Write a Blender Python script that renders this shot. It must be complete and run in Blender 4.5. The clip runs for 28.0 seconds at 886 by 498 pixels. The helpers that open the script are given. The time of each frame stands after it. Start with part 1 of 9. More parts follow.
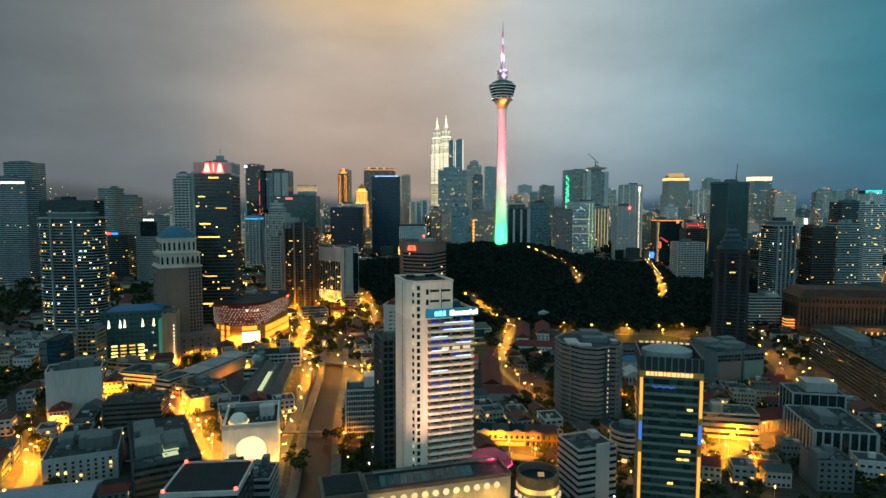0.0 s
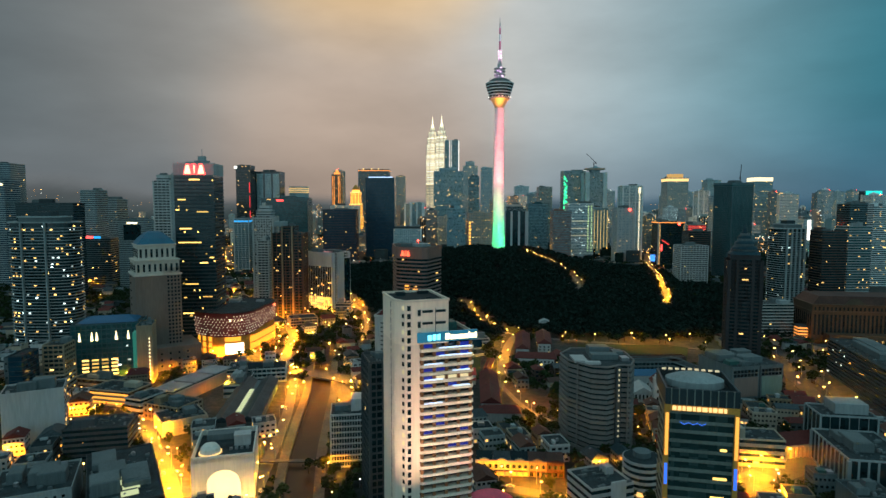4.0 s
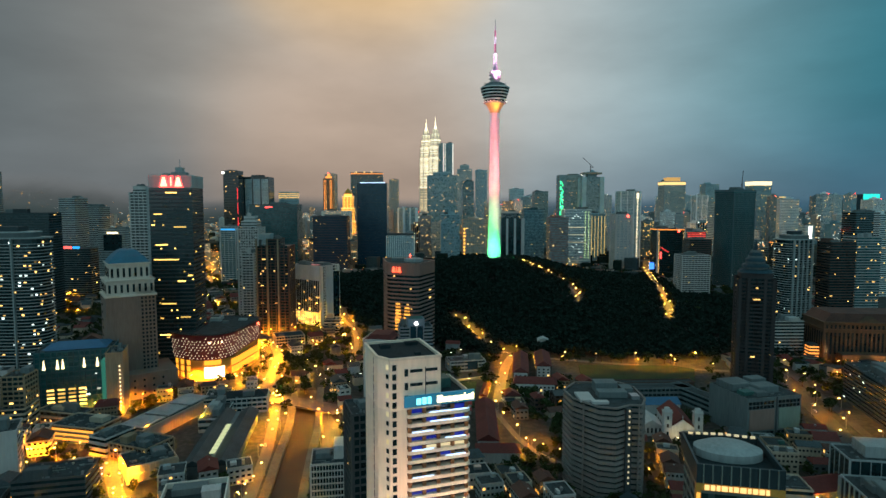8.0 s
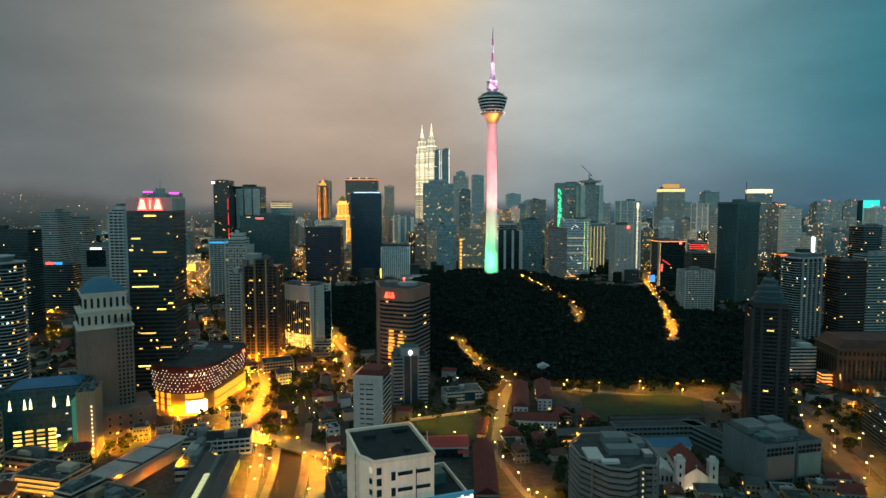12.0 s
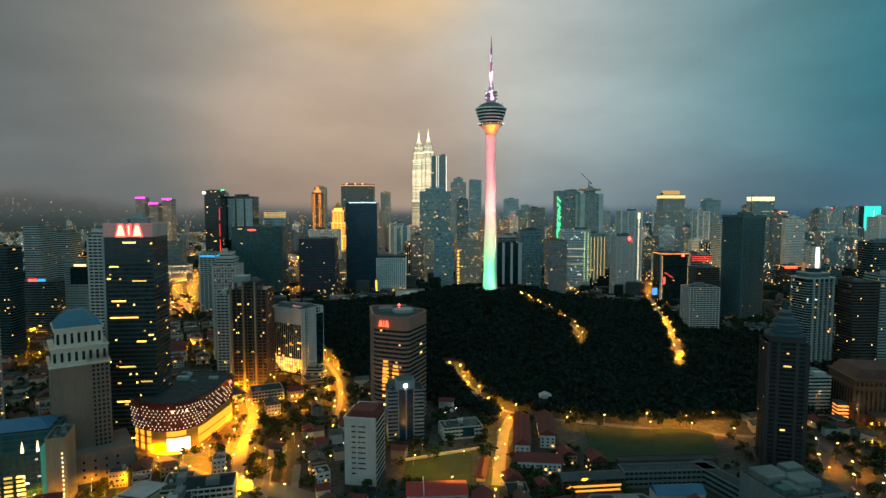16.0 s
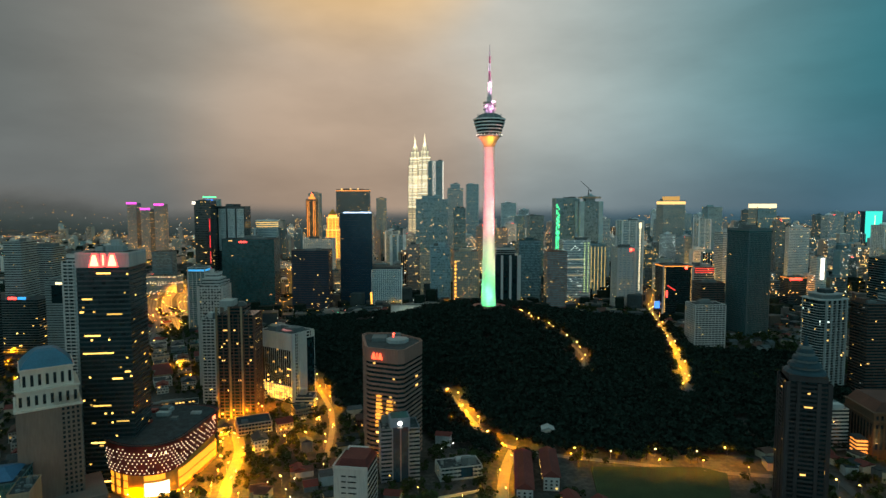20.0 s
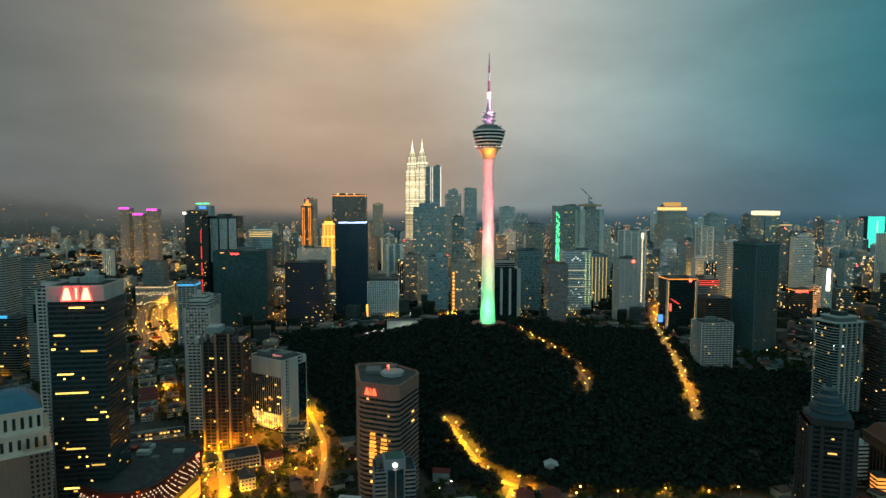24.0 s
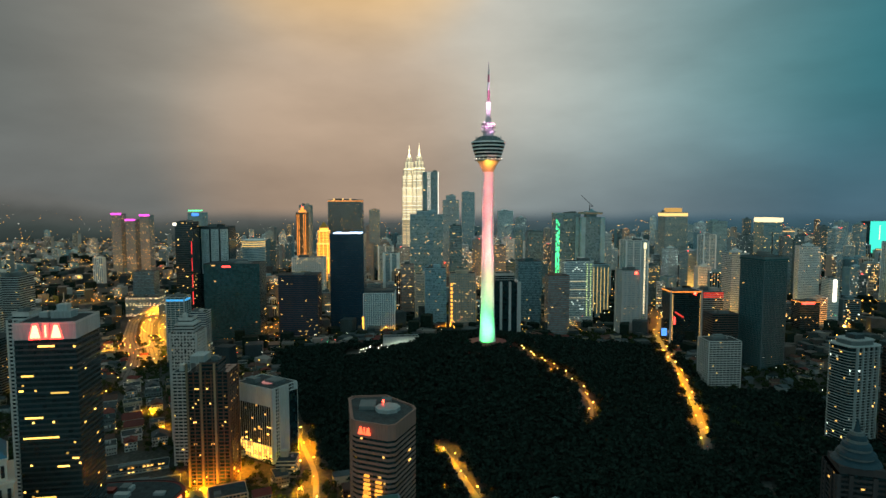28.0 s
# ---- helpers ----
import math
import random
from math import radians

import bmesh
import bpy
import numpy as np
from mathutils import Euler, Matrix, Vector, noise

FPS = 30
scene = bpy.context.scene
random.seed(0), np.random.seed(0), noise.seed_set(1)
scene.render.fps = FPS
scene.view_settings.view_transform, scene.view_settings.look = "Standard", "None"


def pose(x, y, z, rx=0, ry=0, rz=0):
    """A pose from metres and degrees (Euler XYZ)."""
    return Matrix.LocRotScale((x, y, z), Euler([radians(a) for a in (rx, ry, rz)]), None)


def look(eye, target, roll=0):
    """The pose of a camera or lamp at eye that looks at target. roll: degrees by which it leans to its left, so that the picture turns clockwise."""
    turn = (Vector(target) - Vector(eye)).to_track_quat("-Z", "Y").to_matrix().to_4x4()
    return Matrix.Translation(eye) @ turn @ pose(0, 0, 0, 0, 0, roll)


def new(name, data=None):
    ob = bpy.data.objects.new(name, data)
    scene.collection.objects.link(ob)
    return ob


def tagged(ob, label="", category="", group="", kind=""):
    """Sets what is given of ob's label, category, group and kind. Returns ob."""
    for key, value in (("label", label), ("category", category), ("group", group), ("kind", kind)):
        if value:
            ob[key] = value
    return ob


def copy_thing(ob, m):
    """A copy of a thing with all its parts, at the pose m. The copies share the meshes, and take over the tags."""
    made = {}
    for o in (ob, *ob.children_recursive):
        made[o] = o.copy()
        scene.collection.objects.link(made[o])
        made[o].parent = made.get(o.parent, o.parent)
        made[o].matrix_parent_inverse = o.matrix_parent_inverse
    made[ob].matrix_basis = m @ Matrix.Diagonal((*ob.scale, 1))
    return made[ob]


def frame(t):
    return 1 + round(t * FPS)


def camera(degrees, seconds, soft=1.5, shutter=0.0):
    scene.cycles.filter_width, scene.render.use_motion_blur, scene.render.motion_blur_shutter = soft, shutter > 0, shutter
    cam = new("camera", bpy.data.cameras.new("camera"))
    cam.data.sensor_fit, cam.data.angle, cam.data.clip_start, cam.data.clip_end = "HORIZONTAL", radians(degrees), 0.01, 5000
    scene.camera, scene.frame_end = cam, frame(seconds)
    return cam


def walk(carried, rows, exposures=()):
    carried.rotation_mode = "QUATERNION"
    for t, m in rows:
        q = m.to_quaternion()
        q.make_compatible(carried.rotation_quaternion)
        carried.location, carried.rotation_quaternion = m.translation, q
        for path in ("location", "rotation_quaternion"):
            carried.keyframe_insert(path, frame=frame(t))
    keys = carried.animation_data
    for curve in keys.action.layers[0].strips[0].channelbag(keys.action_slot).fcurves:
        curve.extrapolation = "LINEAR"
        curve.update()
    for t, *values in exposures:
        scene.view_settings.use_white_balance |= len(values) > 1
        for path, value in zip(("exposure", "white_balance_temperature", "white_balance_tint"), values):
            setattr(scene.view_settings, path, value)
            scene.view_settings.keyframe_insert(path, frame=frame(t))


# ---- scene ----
cam = camera(73.01, 28.0)
# seconds, place in metres, yaw to the left, pitch up, roll
FLIGHT = [
    (0.0, 0.00, -0.00, 165.64, 0.044, -4.467, 0.087),
    (1.0, 0.16, 9.60, 166.02, -0.028, -4.445, 0.077),
    (2.0, 0.32, 19.18, 166.49, -0.114, -4.428, 0.065),
    (3.0, 0.49, 28.75, 167.18, -0.224, -4.420, 0.051),
    (4.0, 0.66, 38.33, 168.44, -0.353, -4.416, 0.035),
    (5.0, 0.84, 47.94, 170.61, -0.490, -4.415, 0.022),
    (6.0, 1.13, 57.52, 173.80, -0.632, -4.417, 0.009),
    (8.0, 2.04, 76.27, 182.96, -0.899, -4.422, -0.013),
    (10.0, 2.67, 93.81, 193.85, -1.095, -4.383, -0.024),
    (12.0, 3.41, 110.48, 204.56, -1.247, -4.336, -0.015),
    (13.0, 3.72, 118.74, 210.17, -1.321, -4.314, -0.009),
    (14.0, 3.92, 127.03, 215.95, -1.393, -4.304, -0.005),
    (16.0, 4.12, 143.97, 227.76, -1.530, -4.334, -0.006),
    (18.0, 4.64, 161.85, 239.67, -1.681, -4.376, -0.017),
    (20.0, 5.07, 180.02, 251.47, -1.841, -4.409, -0.024),
    (22.0, 5.72, 197.55, 263.28, -1.986, -4.462, -0.017),
    (24.0, 6.14, 214.34, 275.07, -2.061, -4.515, -0.005),
    (26.0, 6.27, 231.55, 286.28, -2.153, -4.556, -0.017),
    (27.0, 6.36, 240.42, 291.64, -2.230, -4.571, -0.032),
    (28.0, 6.46, 249.40, 296.91, -2.320, -4.585, -0.051),
]


def flight_pose(x, y, z, yaw, pitch, roll):
    a, b = radians(yaw), radians(pitch)
    way = Vector((-math.sin(a) * math.cos(b), math.cos(a) * math.cos(b), math.sin(b)))
    eye = Vector((x, y, z))
    return look(eye, eye + way * 100, roll)


# seconds, stops, white balance
LIGHT_DRIFT = [(0.0, 0.06, 6200, 10), (8.0, 0.04, 6400, 10), (16.0, 0.03, 6750, 10), (28.0, 0.02, 7100, 10)]
walk(cam, [(row[0], flight_pose(*row[1:])) for row in FLIGHT], LIGHT_DRIFT)

# ---- sky and light ----
world = bpy.data.worlds.new("dusk_sky")
scene.world = world
world.use_nodes = True


def links_of(tree):
    return tree.nodes, tree.links


def rgb_hex(h):
    """A linear colour from an sRGB hex string."""
    out = []
    for i in (0, 2, 4):
        c = int(h[i:i + 2], 16) / 255
        out.append(c / 12.92 if c < 0.04045 else ((c + 0.055) / 1.055) ** 2.4)
    return (*out, 1.0)


def build_sky():
    nodes, links = links_of(world.node_tree)
    nodes.clear()
    out = nodes.new("ShaderNodeOutputWorld")
    bg = nodes.new("ShaderNodeBackground")
    links.new(bg.outputs[0], out.inputs[0])
    coord = nodes.new("ShaderNodeTexCoord")
    sep = nodes.new("ShaderNodeSeparateXYZ")
    links.new(coord.outputs["Generated"], sep.inputs[0])
    # colour across the sky, west to east of the view axis
    across = nodes.new("ShaderNodeMapRange")
    across.inputs[1].default_value, across.inputs[2].default_value = -0.75, 0.75
    links.new(sep.outputs[0], across.inputs[0])
    ramp = nodes.new("ShaderNodeValToRGB")
    ramp.color_ramp.interpolation = "B_SPLINE"
    stops = [(0.0, "4c5c63"), (0.12, "5a6568"), (0.28, "97948e"), (0.40, "dccfbd"), (0.52, "cbc7be"), (0.62, "b9bfbd"), (0.73, "90aab0"), (0.84, "578f9b"), (0.93, "237384"), (1.0, "0c6072")]
    els = ramp.color_ramp.elements
    els[0].position, els[0].color = stops[0][0], rgb_hex(stops[0][1])
    els[1].position, els[1].color = stops[-1][0], rgb_hex(stops[-1][1])
    for p, c in stops[1:-1]:
        e = els.new(p)
        e.color = rgb_hex(c)
    links.new(across.outputs[0], ramp.inputs[0])
    # darker band of haze towards the skyline
    low = nodes.new("ShaderNodeMapRange")
    low.interpolation_type = "SMOOTHSTEP"
    low.inputs[1].default_value, low.inputs[2].default_value = -0.04, 0.20
    links.new(sep.outputs[2], low.inputs[0])
    haze = nodes.new("ShaderNodeValToRGB")
    els = haze.color_ramp.elements
    els[0].position, els[0].color = 0.25, rgb_hex("6e7476")
    els[1].position, els[1].color = 0.88, rgb_hex("4a6c80")
    e = els.new(0.45)
    e.color = rgb_hex("9a9087")
    e = els.new(0.62)
    e.color = rgb_hex("87959b")
    links.new(across.outputs[0], haze.inputs[0])
    mix1 = nodes.new("ShaderNodeMix")
    mix1.data_type = "RGBA"
    links.new(low.outputs[0], mix1.inputs[0])
    links.new(haze.outputs[0], mix1.inputs[6])
    links.new(ramp.outputs[0], mix1.inputs[7])
    # warm cloud lit from below by the city
    warm_dir = Vector((-0.10, 0.90, 0.455)).normalized()
    dot = nodes.new("ShaderNodeVectorMath")
    dot.operation = "DOT_PRODUCT"
    dot.inputs[1].default_value = warm_dir
    links.new(coord.outputs["Generated"], dot.inputs[0])
    wr = nodes.new("ShaderNodeMapRange")
    wr.interpolation_type = "SMOOTHSTEP"
    wr.inputs[1].default_value, wr.inputs[2].default_value = 0.962, 1.0
    links.new(dot.outputs["Value"], wr.inputs[0])
    mix2 = nodes.new("ShaderNodeMix")
    mix2.data_type = "RGBA"
    mix2.inputs[7].default_value = rgb_hex("f2c98d")
    links.new(wr.outputs[0], mix2.inputs[0])
    links.new(mix1.outputs[2], mix2.inputs[6])
    # pinkish glow of the lit district, low on the left
    pink_dir = Vector((-0.13, 0.985, 0.07)).normalized()
    dot3 = nodes.new("ShaderNodeVectorMath")
    dot3.operation = "DOT_PRODUCT"
    dot3.inputs[1].default_value = pink_dir
    links.new(coord.outputs["Generated"], dot3.inputs[0])
    pr = nodes.new("ShaderNodeMapRange")
    pr.interpolation_type = "SMOOTHSTEP"
    pr.inputs[1].default_value, pr.inputs[2].default_value, pr.inputs[4].default_value = 0.955, 1.0, 0.75
    links.new(dot3.outputs["Value"], pr.inputs[0])
    mix3 = nodes.new("ShaderNodeMix")
    mix3.data_type = "RGBA"
    mix3.inputs[7].default_value = rgb_hex("a8917f")
    links.new(pr.outputs[0], mix3.inputs[0])
    links.new(mix2.outputs[2], mix3.inputs[6])
    # drifting cloud
    stretch = nodes.new("ShaderNodeMapping")
    stretch.inputs["Scale"].default_value = (1.9, 1.5, 5.2)
    stretch.inputs["Rotation"].default_value = (0, 0.10, 0)
    links.new(coord.outputs["Generated"], stretch.inputs[0])
    cloud = nodes.new("ShaderNodeTexNoise")
    cloud.inputs["Scale"].default_value, cloud.inputs["Detail"].default_value, cloud.inputs["Roughness"].default_value = 1.25, 7, 0.52
    links.new(stretch.outputs[0], cloud.inputs["Vector"])
    cr = nodes.new("ShaderNodeMapRange")
    cr.inputs[1].default_value, cr.inputs[2].default_value = 0.3, 0.7
    cr.inputs[3].default_value, cr.inputs[4].default_value = 0.78, 1.17
    links.new(cloud.outputs[0], cr.inputs[0])
    mul = nodes.new("ShaderNodeVectorMath")
    mul.operation = "SCALE"
    links.new(mix3.outputs[2], mul.inputs[0])
    links.new(cr.outputs[0], mul.inputs["Scale"])
    # the afterglow in the west, behind the flight
    back = nodes.new("ShaderNodeMapRange")
    back.interpolation_type = "SMOOTHSTEP"
    back.inputs[1].default_value, back.inputs[2].default_value = 0.70, 0.0
    links.new(sep.outputs[1], back.inputs[0])
    mix4 = nodes.new("ShaderNodeMix")
    mix4.data_type = "RGBA"
    mix4.inputs[7].default_value = (0.180, 0.375, 0.415, 1)
    links.new(back.outputs[0], mix4.inputs[0])
    links.new(mul.outputs[0], mix4.inputs[6])
    links.new(mix4.outputs[2], bg.inputs[0])
    bg.inputs[1].default_value = SKY_STRENGTH


SKY_STRENGTH = 1.0
build_sky()

sun = new("west_afterglow", bpy.data.lights.new("west_afterglow", "SUN"))
sun.data.energy, sun.data.angle, sun.data.color = 0.15, radians(30), (1.0, 0.97, 0.92)
sun.matrix_world = look((-260, -900, 250), (0, 0, 0))
tagged(sun, kind="structure")

# ---- materials ----


def node_mat(name):
    m = bpy.data.materials.new(name)
    m.use_nodes = True
    nodes, links = links_of(m.node_tree)
    return m, nodes, links, nodes["Principled BSDF"]


def surface(name, colour, rough=0.8, var=0.25, scale=0.35, fine=3.0, bump=0.0, metal=0.0, streak=False, rand=0.12, spec=0.3, island=False):
    """A weathered opaque surface: two scales of stain, a little bump, a change from piece to piece."""
    m, nodes, links, bsdf = node_mat(name)
    geo = nodes.new("ShaderNodeNewGeometry")
    src = geo.outputs["Position"]
    if streak:
        mp = nodes.new("ShaderNodeMapping")
        mp.inputs["Scale"].default_value = (1, 1, 0.12)
        links.new(src, mp.inputs[0])
        src = mp.outputs[0]
    big = nodes.new("ShaderNodeTexNoise")
    big.inputs["Scale"].default_value, big.inputs["Detail"].default_value = scale * 0.2, 4
    small = nodes.new("ShaderNodeTexNoise")
    small.inputs["Scale"].default_value, small.inputs["Detail"].default_value = fine * 0.3, 5
    links.new(src, big.inputs["Vector"])
    links.new(src, small.inputs["Vector"])
    add = nodes.new("ShaderNodeMath")
    add.operation = "ADD"
    links.new(big.outputs[0], add.inputs[0])
    links.new(small.outputs[0], add.inputs[1])
    info = nodes.new("ShaderNodeObjectInfo")
    mr = nodes.new("ShaderNodeMapRange")
    mr.inputs[1].default_value, mr.inputs[2].default_value = 0.65, 1.35
    mr.inputs[3].default_value, mr.inputs[4].default_value = 1 - var, 1 + var
    links.new(add.outputs[0], mr.inputs[0])
    rr = nodes.new("ShaderNodeMapRange")
    rr.inputs[3].default_value, rr.inputs[4].default_value = 1 - rand, 1 + rand
    links.new(geo.outputs["Random Per Island"] if island else info.outputs["Random"], rr.inputs[0])
    mm = nodes.new("ShaderNodeMath")
    mm.operation = "MULTIPLY"
    links.new(mr.outputs[0], mm.inputs[0])
    links.new(rr.outputs[0], mm.inputs[1])
    sc = nodes.new("ShaderNodeVectorMath")
    sc.operation = "SCALE"
    sc.inputs[0].default_value = colour[:3]
    links.new(mm.outputs[0], sc.inputs["Scale"])
    links.new(sc.outputs[0], bsdf.inputs["Base Color"])
    bsdf.inputs["Roughness"].default_value, bsdf.inputs["Metallic"].default_value = rough, metal
    bsdf.inputs["Specular IOR Level"].default_value = spec
    if bump:
        b = nodes.new("ShaderNodeBump")
        b.inputs["Strength"].default_value, b.inputs["Distance"].default_value = bump, 0.3
        links.new(small.outputs[0], b.inputs["Height"])
        links.new(b.outputs[0], bsdf.inputs["Normal"])
    return m


def glass(name, colour, rough=0.12, var=0.28, spec=0.6):
    """Dark curtain-wall glass that mirrors the sky, uneven from pane to pane."""
    m, nodes, links, bsdf = node_mat(name)
    geo = nodes.new("ShaderNodeNewGeometry")
    mp = nodes.new("ShaderNodeMapping")
    mp.inputs["Scale"].default_value = (0.3, 0.3, 0.28)
    links.new(geo.outputs["Position"], mp.inputs[0])
    cell = nodes.new("ShaderNodeTexWhiteNoise")
    fl = nodes.new("ShaderNodeVectorMath")
    fl.operation = "FLOOR"
    links.new(mp.outputs[0], fl.inputs[0])
    links.new(fl.outputs[0], cell.inputs["Vector"])
    mr = nodes.new("ShaderNodeMapRange")
    mr.inputs[3].default_value, mr.inputs[4].default_value = 1 - var, 1 + var
    links.new(cell.outputs["Value"], mr.inputs[0])
    sc = nodes.new("ShaderNodeVectorMath")
    sc.operation = "SCALE"
    sc.inputs[0].default_value = colour[:3]
    links.new(mr.outputs[0], sc.inputs["Scale"])
    links.new(sc.outputs[0], bsdf.inputs["Base Color"])
    r2 = nodes.new("ShaderNodeMapRange")
    r2.inputs[3].default_value, r2.inputs[4].default_value = rough * 0.6, rough * 1.8
    links.new(cell.outputs["Value"], r2.inputs[0])
    links.new(r2.outputs[0], bsdf.inputs["Roughness"])
    bsdf.inputs["Specular IOR Level"].default_value = spec
    return m


def glow(name, colour, strength, vary=0.0):
    """A lit lamp, window or sign."""
    m, nodes, links, bsdf = node_mat(name)
    bsdf.inputs["Base Color"].default_value = (*[0.3 * c for c in colour[:3]], 1)
    bsdf.inputs["Emission Color"].default_value = (*colour[:3], 1)
    bsdf.inputs["Emission Strength"].default_value = strength
    if vary:
        geo = nodes.new("ShaderNodeNewGeometry")
        mr = nodes.new("ShaderNodeMapRange")
        mr.inputs[3].default_value, mr.inputs[4].default_value = strength * (1 - vary), strength * (1 + vary)
        links.new(geo.outputs["Random Per Island"], mr.inputs[0])
        links.new(mr.outputs[0], bsdf.inputs["Emission Strength"])
    return m


M = {
    "white": surface("white_render", (0.47, 0.47, 0.46), streak=True, var=0.18),
    "pod_white": surface("white_pod_cladding", (0.88, 0.88, 0.86), var=0.1, rough=0.5),
    "bank_white": surface("pale_cladding", (0.90, 0.75, 0.61), streak=True, var=0.12, rough=0.6),
    "cream": surface("cream_render", (0.42, 0.36, 0.28), streak=True, var=0.2),
    "pale": surface("pale_concrete", (0.30, 0.34, 0.345), streak=True, var=0.22),
    "grey": surface("grey_concrete", (0.12, 0.15, 0.155), streak=True, var=0.25),
    "dark": surface("dark_cladding", (0.025, 0.045, 0.052), streak=True, var=0.3, rough=0.5),
    "brown": surface("brown_cladding", (0.080, 0.052, 0.042), streak=True, var=0.25),
    "pink": surface("pinkish_granite", (0.25, 0.145, 0.12), streak=True, var=0.2, rough=0.6),
    "tan": surface("tan_stone", (0.27, 0.21, 0.14), streak=True, var=0.25),
    "bal_white": surface("balcony_white", (0.42, 0.44, 0.44), streak=True, var=0.15),
    "teal": surface("teal_cladding", (0.03, 0.10, 0.115), streak=True, var=0.25, rough=0.4),
    "blue_paint": surface("blue_roof_paint", (0.03, 0.12, 0.22), var=0.25, rough=0.6),
    "blue_dome": surface("blue_dome_tile", (0.03, 0.13, 0.20), var=0.2, rough=0.5),
    "red_roof": surface("red_clay_tile", (0.105, 0.022, 0.018), var=0.3, rough=0.75, bump=0.3),
    "rust_roof": surface("rusty_metal_roof", (0.075, 0.035, 0.026), var=0.4, rough=0.7, bump=0.2),
    "grey_roof": surface("weathered_metal_roof", (0.034, 0.050, 0.056), var=0.5, rough=0.6, bump=0.2),
    "teal_roof": surface("green_painted_roof", (0.04, 0.12, 0.11), var=0.35, rough=0.6),
    "flat_roof": surface("stained_flat_roof", (0.026, 0.040, 0.044), var=0.6, rough=0.9, scale=0.8, bump=0.2),
    "dark_roof": surface("dark_flat_roof", (0.010, 0.022, 0.026), var=0.4, rough=0.95, scale=0.8),
    "asphalt": surface("asphalt", (0.05, 0.055, 0.055), var=0.3, rough=0.85, bump=0.1),
    "road": surface("worn_road", (0.11, 0.105, 0.10), var=0.3, rough=0.75, bump=0.1),
    "concrete": surface("raw_concrete", (0.12, 0.105, 0.085), var=0.35, rough=0.85, bump=0.1),
    "grass": surface("playing_field_grass", (0.016, 0.040, 0.014), var=0.3, rough=0.95, scale=0.3, bump=0.3),
    "leaf": surface("dark_foliage", (0.010, 0.022, 0.017), var=0.7, rough=0.9, scale=1.0, fine=4, rand=0.3, spec=0.1),
    "leaf_b": surface("street_tree_foliage", (0.03, 0.048, 0.018), var=0.5, rough=0.85, scale=1.5, fine=4, rand=0.3, spec=0.1),
    "bark": surface("bark", (0.09, 0.07, 0.05), var=0.3, rough=0.9),
    "metal": surface("galvanised_metal", (0.35, 0.36, 0.37), var=0.2, rough=0.45, metal=0.7),
    "mesh_metal": surface("dark_metal", (0.05, 0.05, 0.055), var=0.3, rough=0.5, metal=0.4),
    "water": surface("silty_river", (0.012, 0.010, 0.006), var=0.3, rough=0.4, scale=0.5, spec=0.2),
    "red_screen": surface("dark_red_screen", (0.15, 0.016, 0.014), var=0.25, rough=0.5),
    "gold_wall": surface("golden_wall", (0.60, 0.31, 0.06), var=0.15, rough=0.5),
    # far walls and glass: haze put into paler, bluer base colours
    "far_pale": surface("hazed_pale_concrete", (0.70, 0.78, 0.79), var=0.2),
    "far_grey": surface("hazed_grey_concrete", (0.47, 0.58, 0.61), var=0.2),
    "far_tan": surface("hazed_tan_stone", (0.53, 0.48, 0.41), var=0.2),
    "far_blue": surface("hazed_blue_cladding", (0.26, 0.44, 0.50), var=0.2),
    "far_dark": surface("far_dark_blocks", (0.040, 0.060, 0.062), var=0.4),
    "glass_far": glass("hazed_grey_glass", (0.13, 0.21, 0.24), rough=0.3),
    "haze_glass": glass("hazed_far_glass", (0.14, 0.25, 0.29), rough=0.35, var=0.3),
    "glass_dark": glass("dark_glass", (0.008, 0.026, 0.030)),
    "glass_blue": glass("blue_glass", (0.010, 0.045, 0.070)),
    "glass_teal": glass("teal_glass", (0.020, 0.085, 0.095)),
    "glass_grey": glass("grey_glass", (0.016, 0.045, 0.045), rough=0.2, var=0.3),
    "glass_brown": glass("bronze_glass", (0.05, 0.035, 0.025), rough=0.2),
    "window_dark": glass("unlit_window", (0.012, 0.022, 0.026), rough=0.15),
    "lit_warm": glow("lit_window_warm", (1.0, 0.56, 0.15), 1.9, vary=0.9),
    "lit_yellow": glow("lit_window_yellow", (1.0, 0.60, 0.13), 2.0, vary=0.8),
    "lit_far_window": glow("far_warm_window", (1.0, 0.56, 0.17), 2.2, vary=0.95),
    "lit_cool": glow("lit_window_cool", (0.75, 0.9, 0.85), 1.8, vary=0.9),
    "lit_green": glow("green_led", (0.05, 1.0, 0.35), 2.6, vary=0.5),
    "lit_bluewhite": glow("blue_white_strip_light", (0.45, 0.65, 1.0), 2.2, vary=0.6),
    "lit_white": glow("white_light", (1.0, 0.93, 0.8), 3.0),
    "lit_crown": glow("lit_crown", (1.0, 0.62, 0.22), 1.4),
    "lit_gold": glow("golden_glow", (1.0, 0.46, 0.07), 2.1),
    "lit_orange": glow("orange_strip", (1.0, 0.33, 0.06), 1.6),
    "sign_red": glow("red_sign", (1.0, 0.06, 0.05), 4.0),
    "sign_magenta": glow("magenta_strip", (1.0, 0.08, 0.75), 2.0),
    "sign_cyan": glow("cyan_screen", (0.03, 0.75, 0.62), 1.3),
    "sign_blue": glow("blue_sign", (0.04, 0.45, 1.0), 1.2),
    "lamp": glow("sodium_lamp", (1.0, 0.48, 0.08), 55.0),
    "lamp_white": glow("white_lamp", (1.0, 0.9, 0.75), 18.0),
    "dot": glow("screen_bulb", (1.0, 0.72, 0.5), 1.5, vary=0.7),
    "beacon": glow("red_beacon", (1.0, 0.05, 0.03), 12.0),
}

# ---- ground shape ----


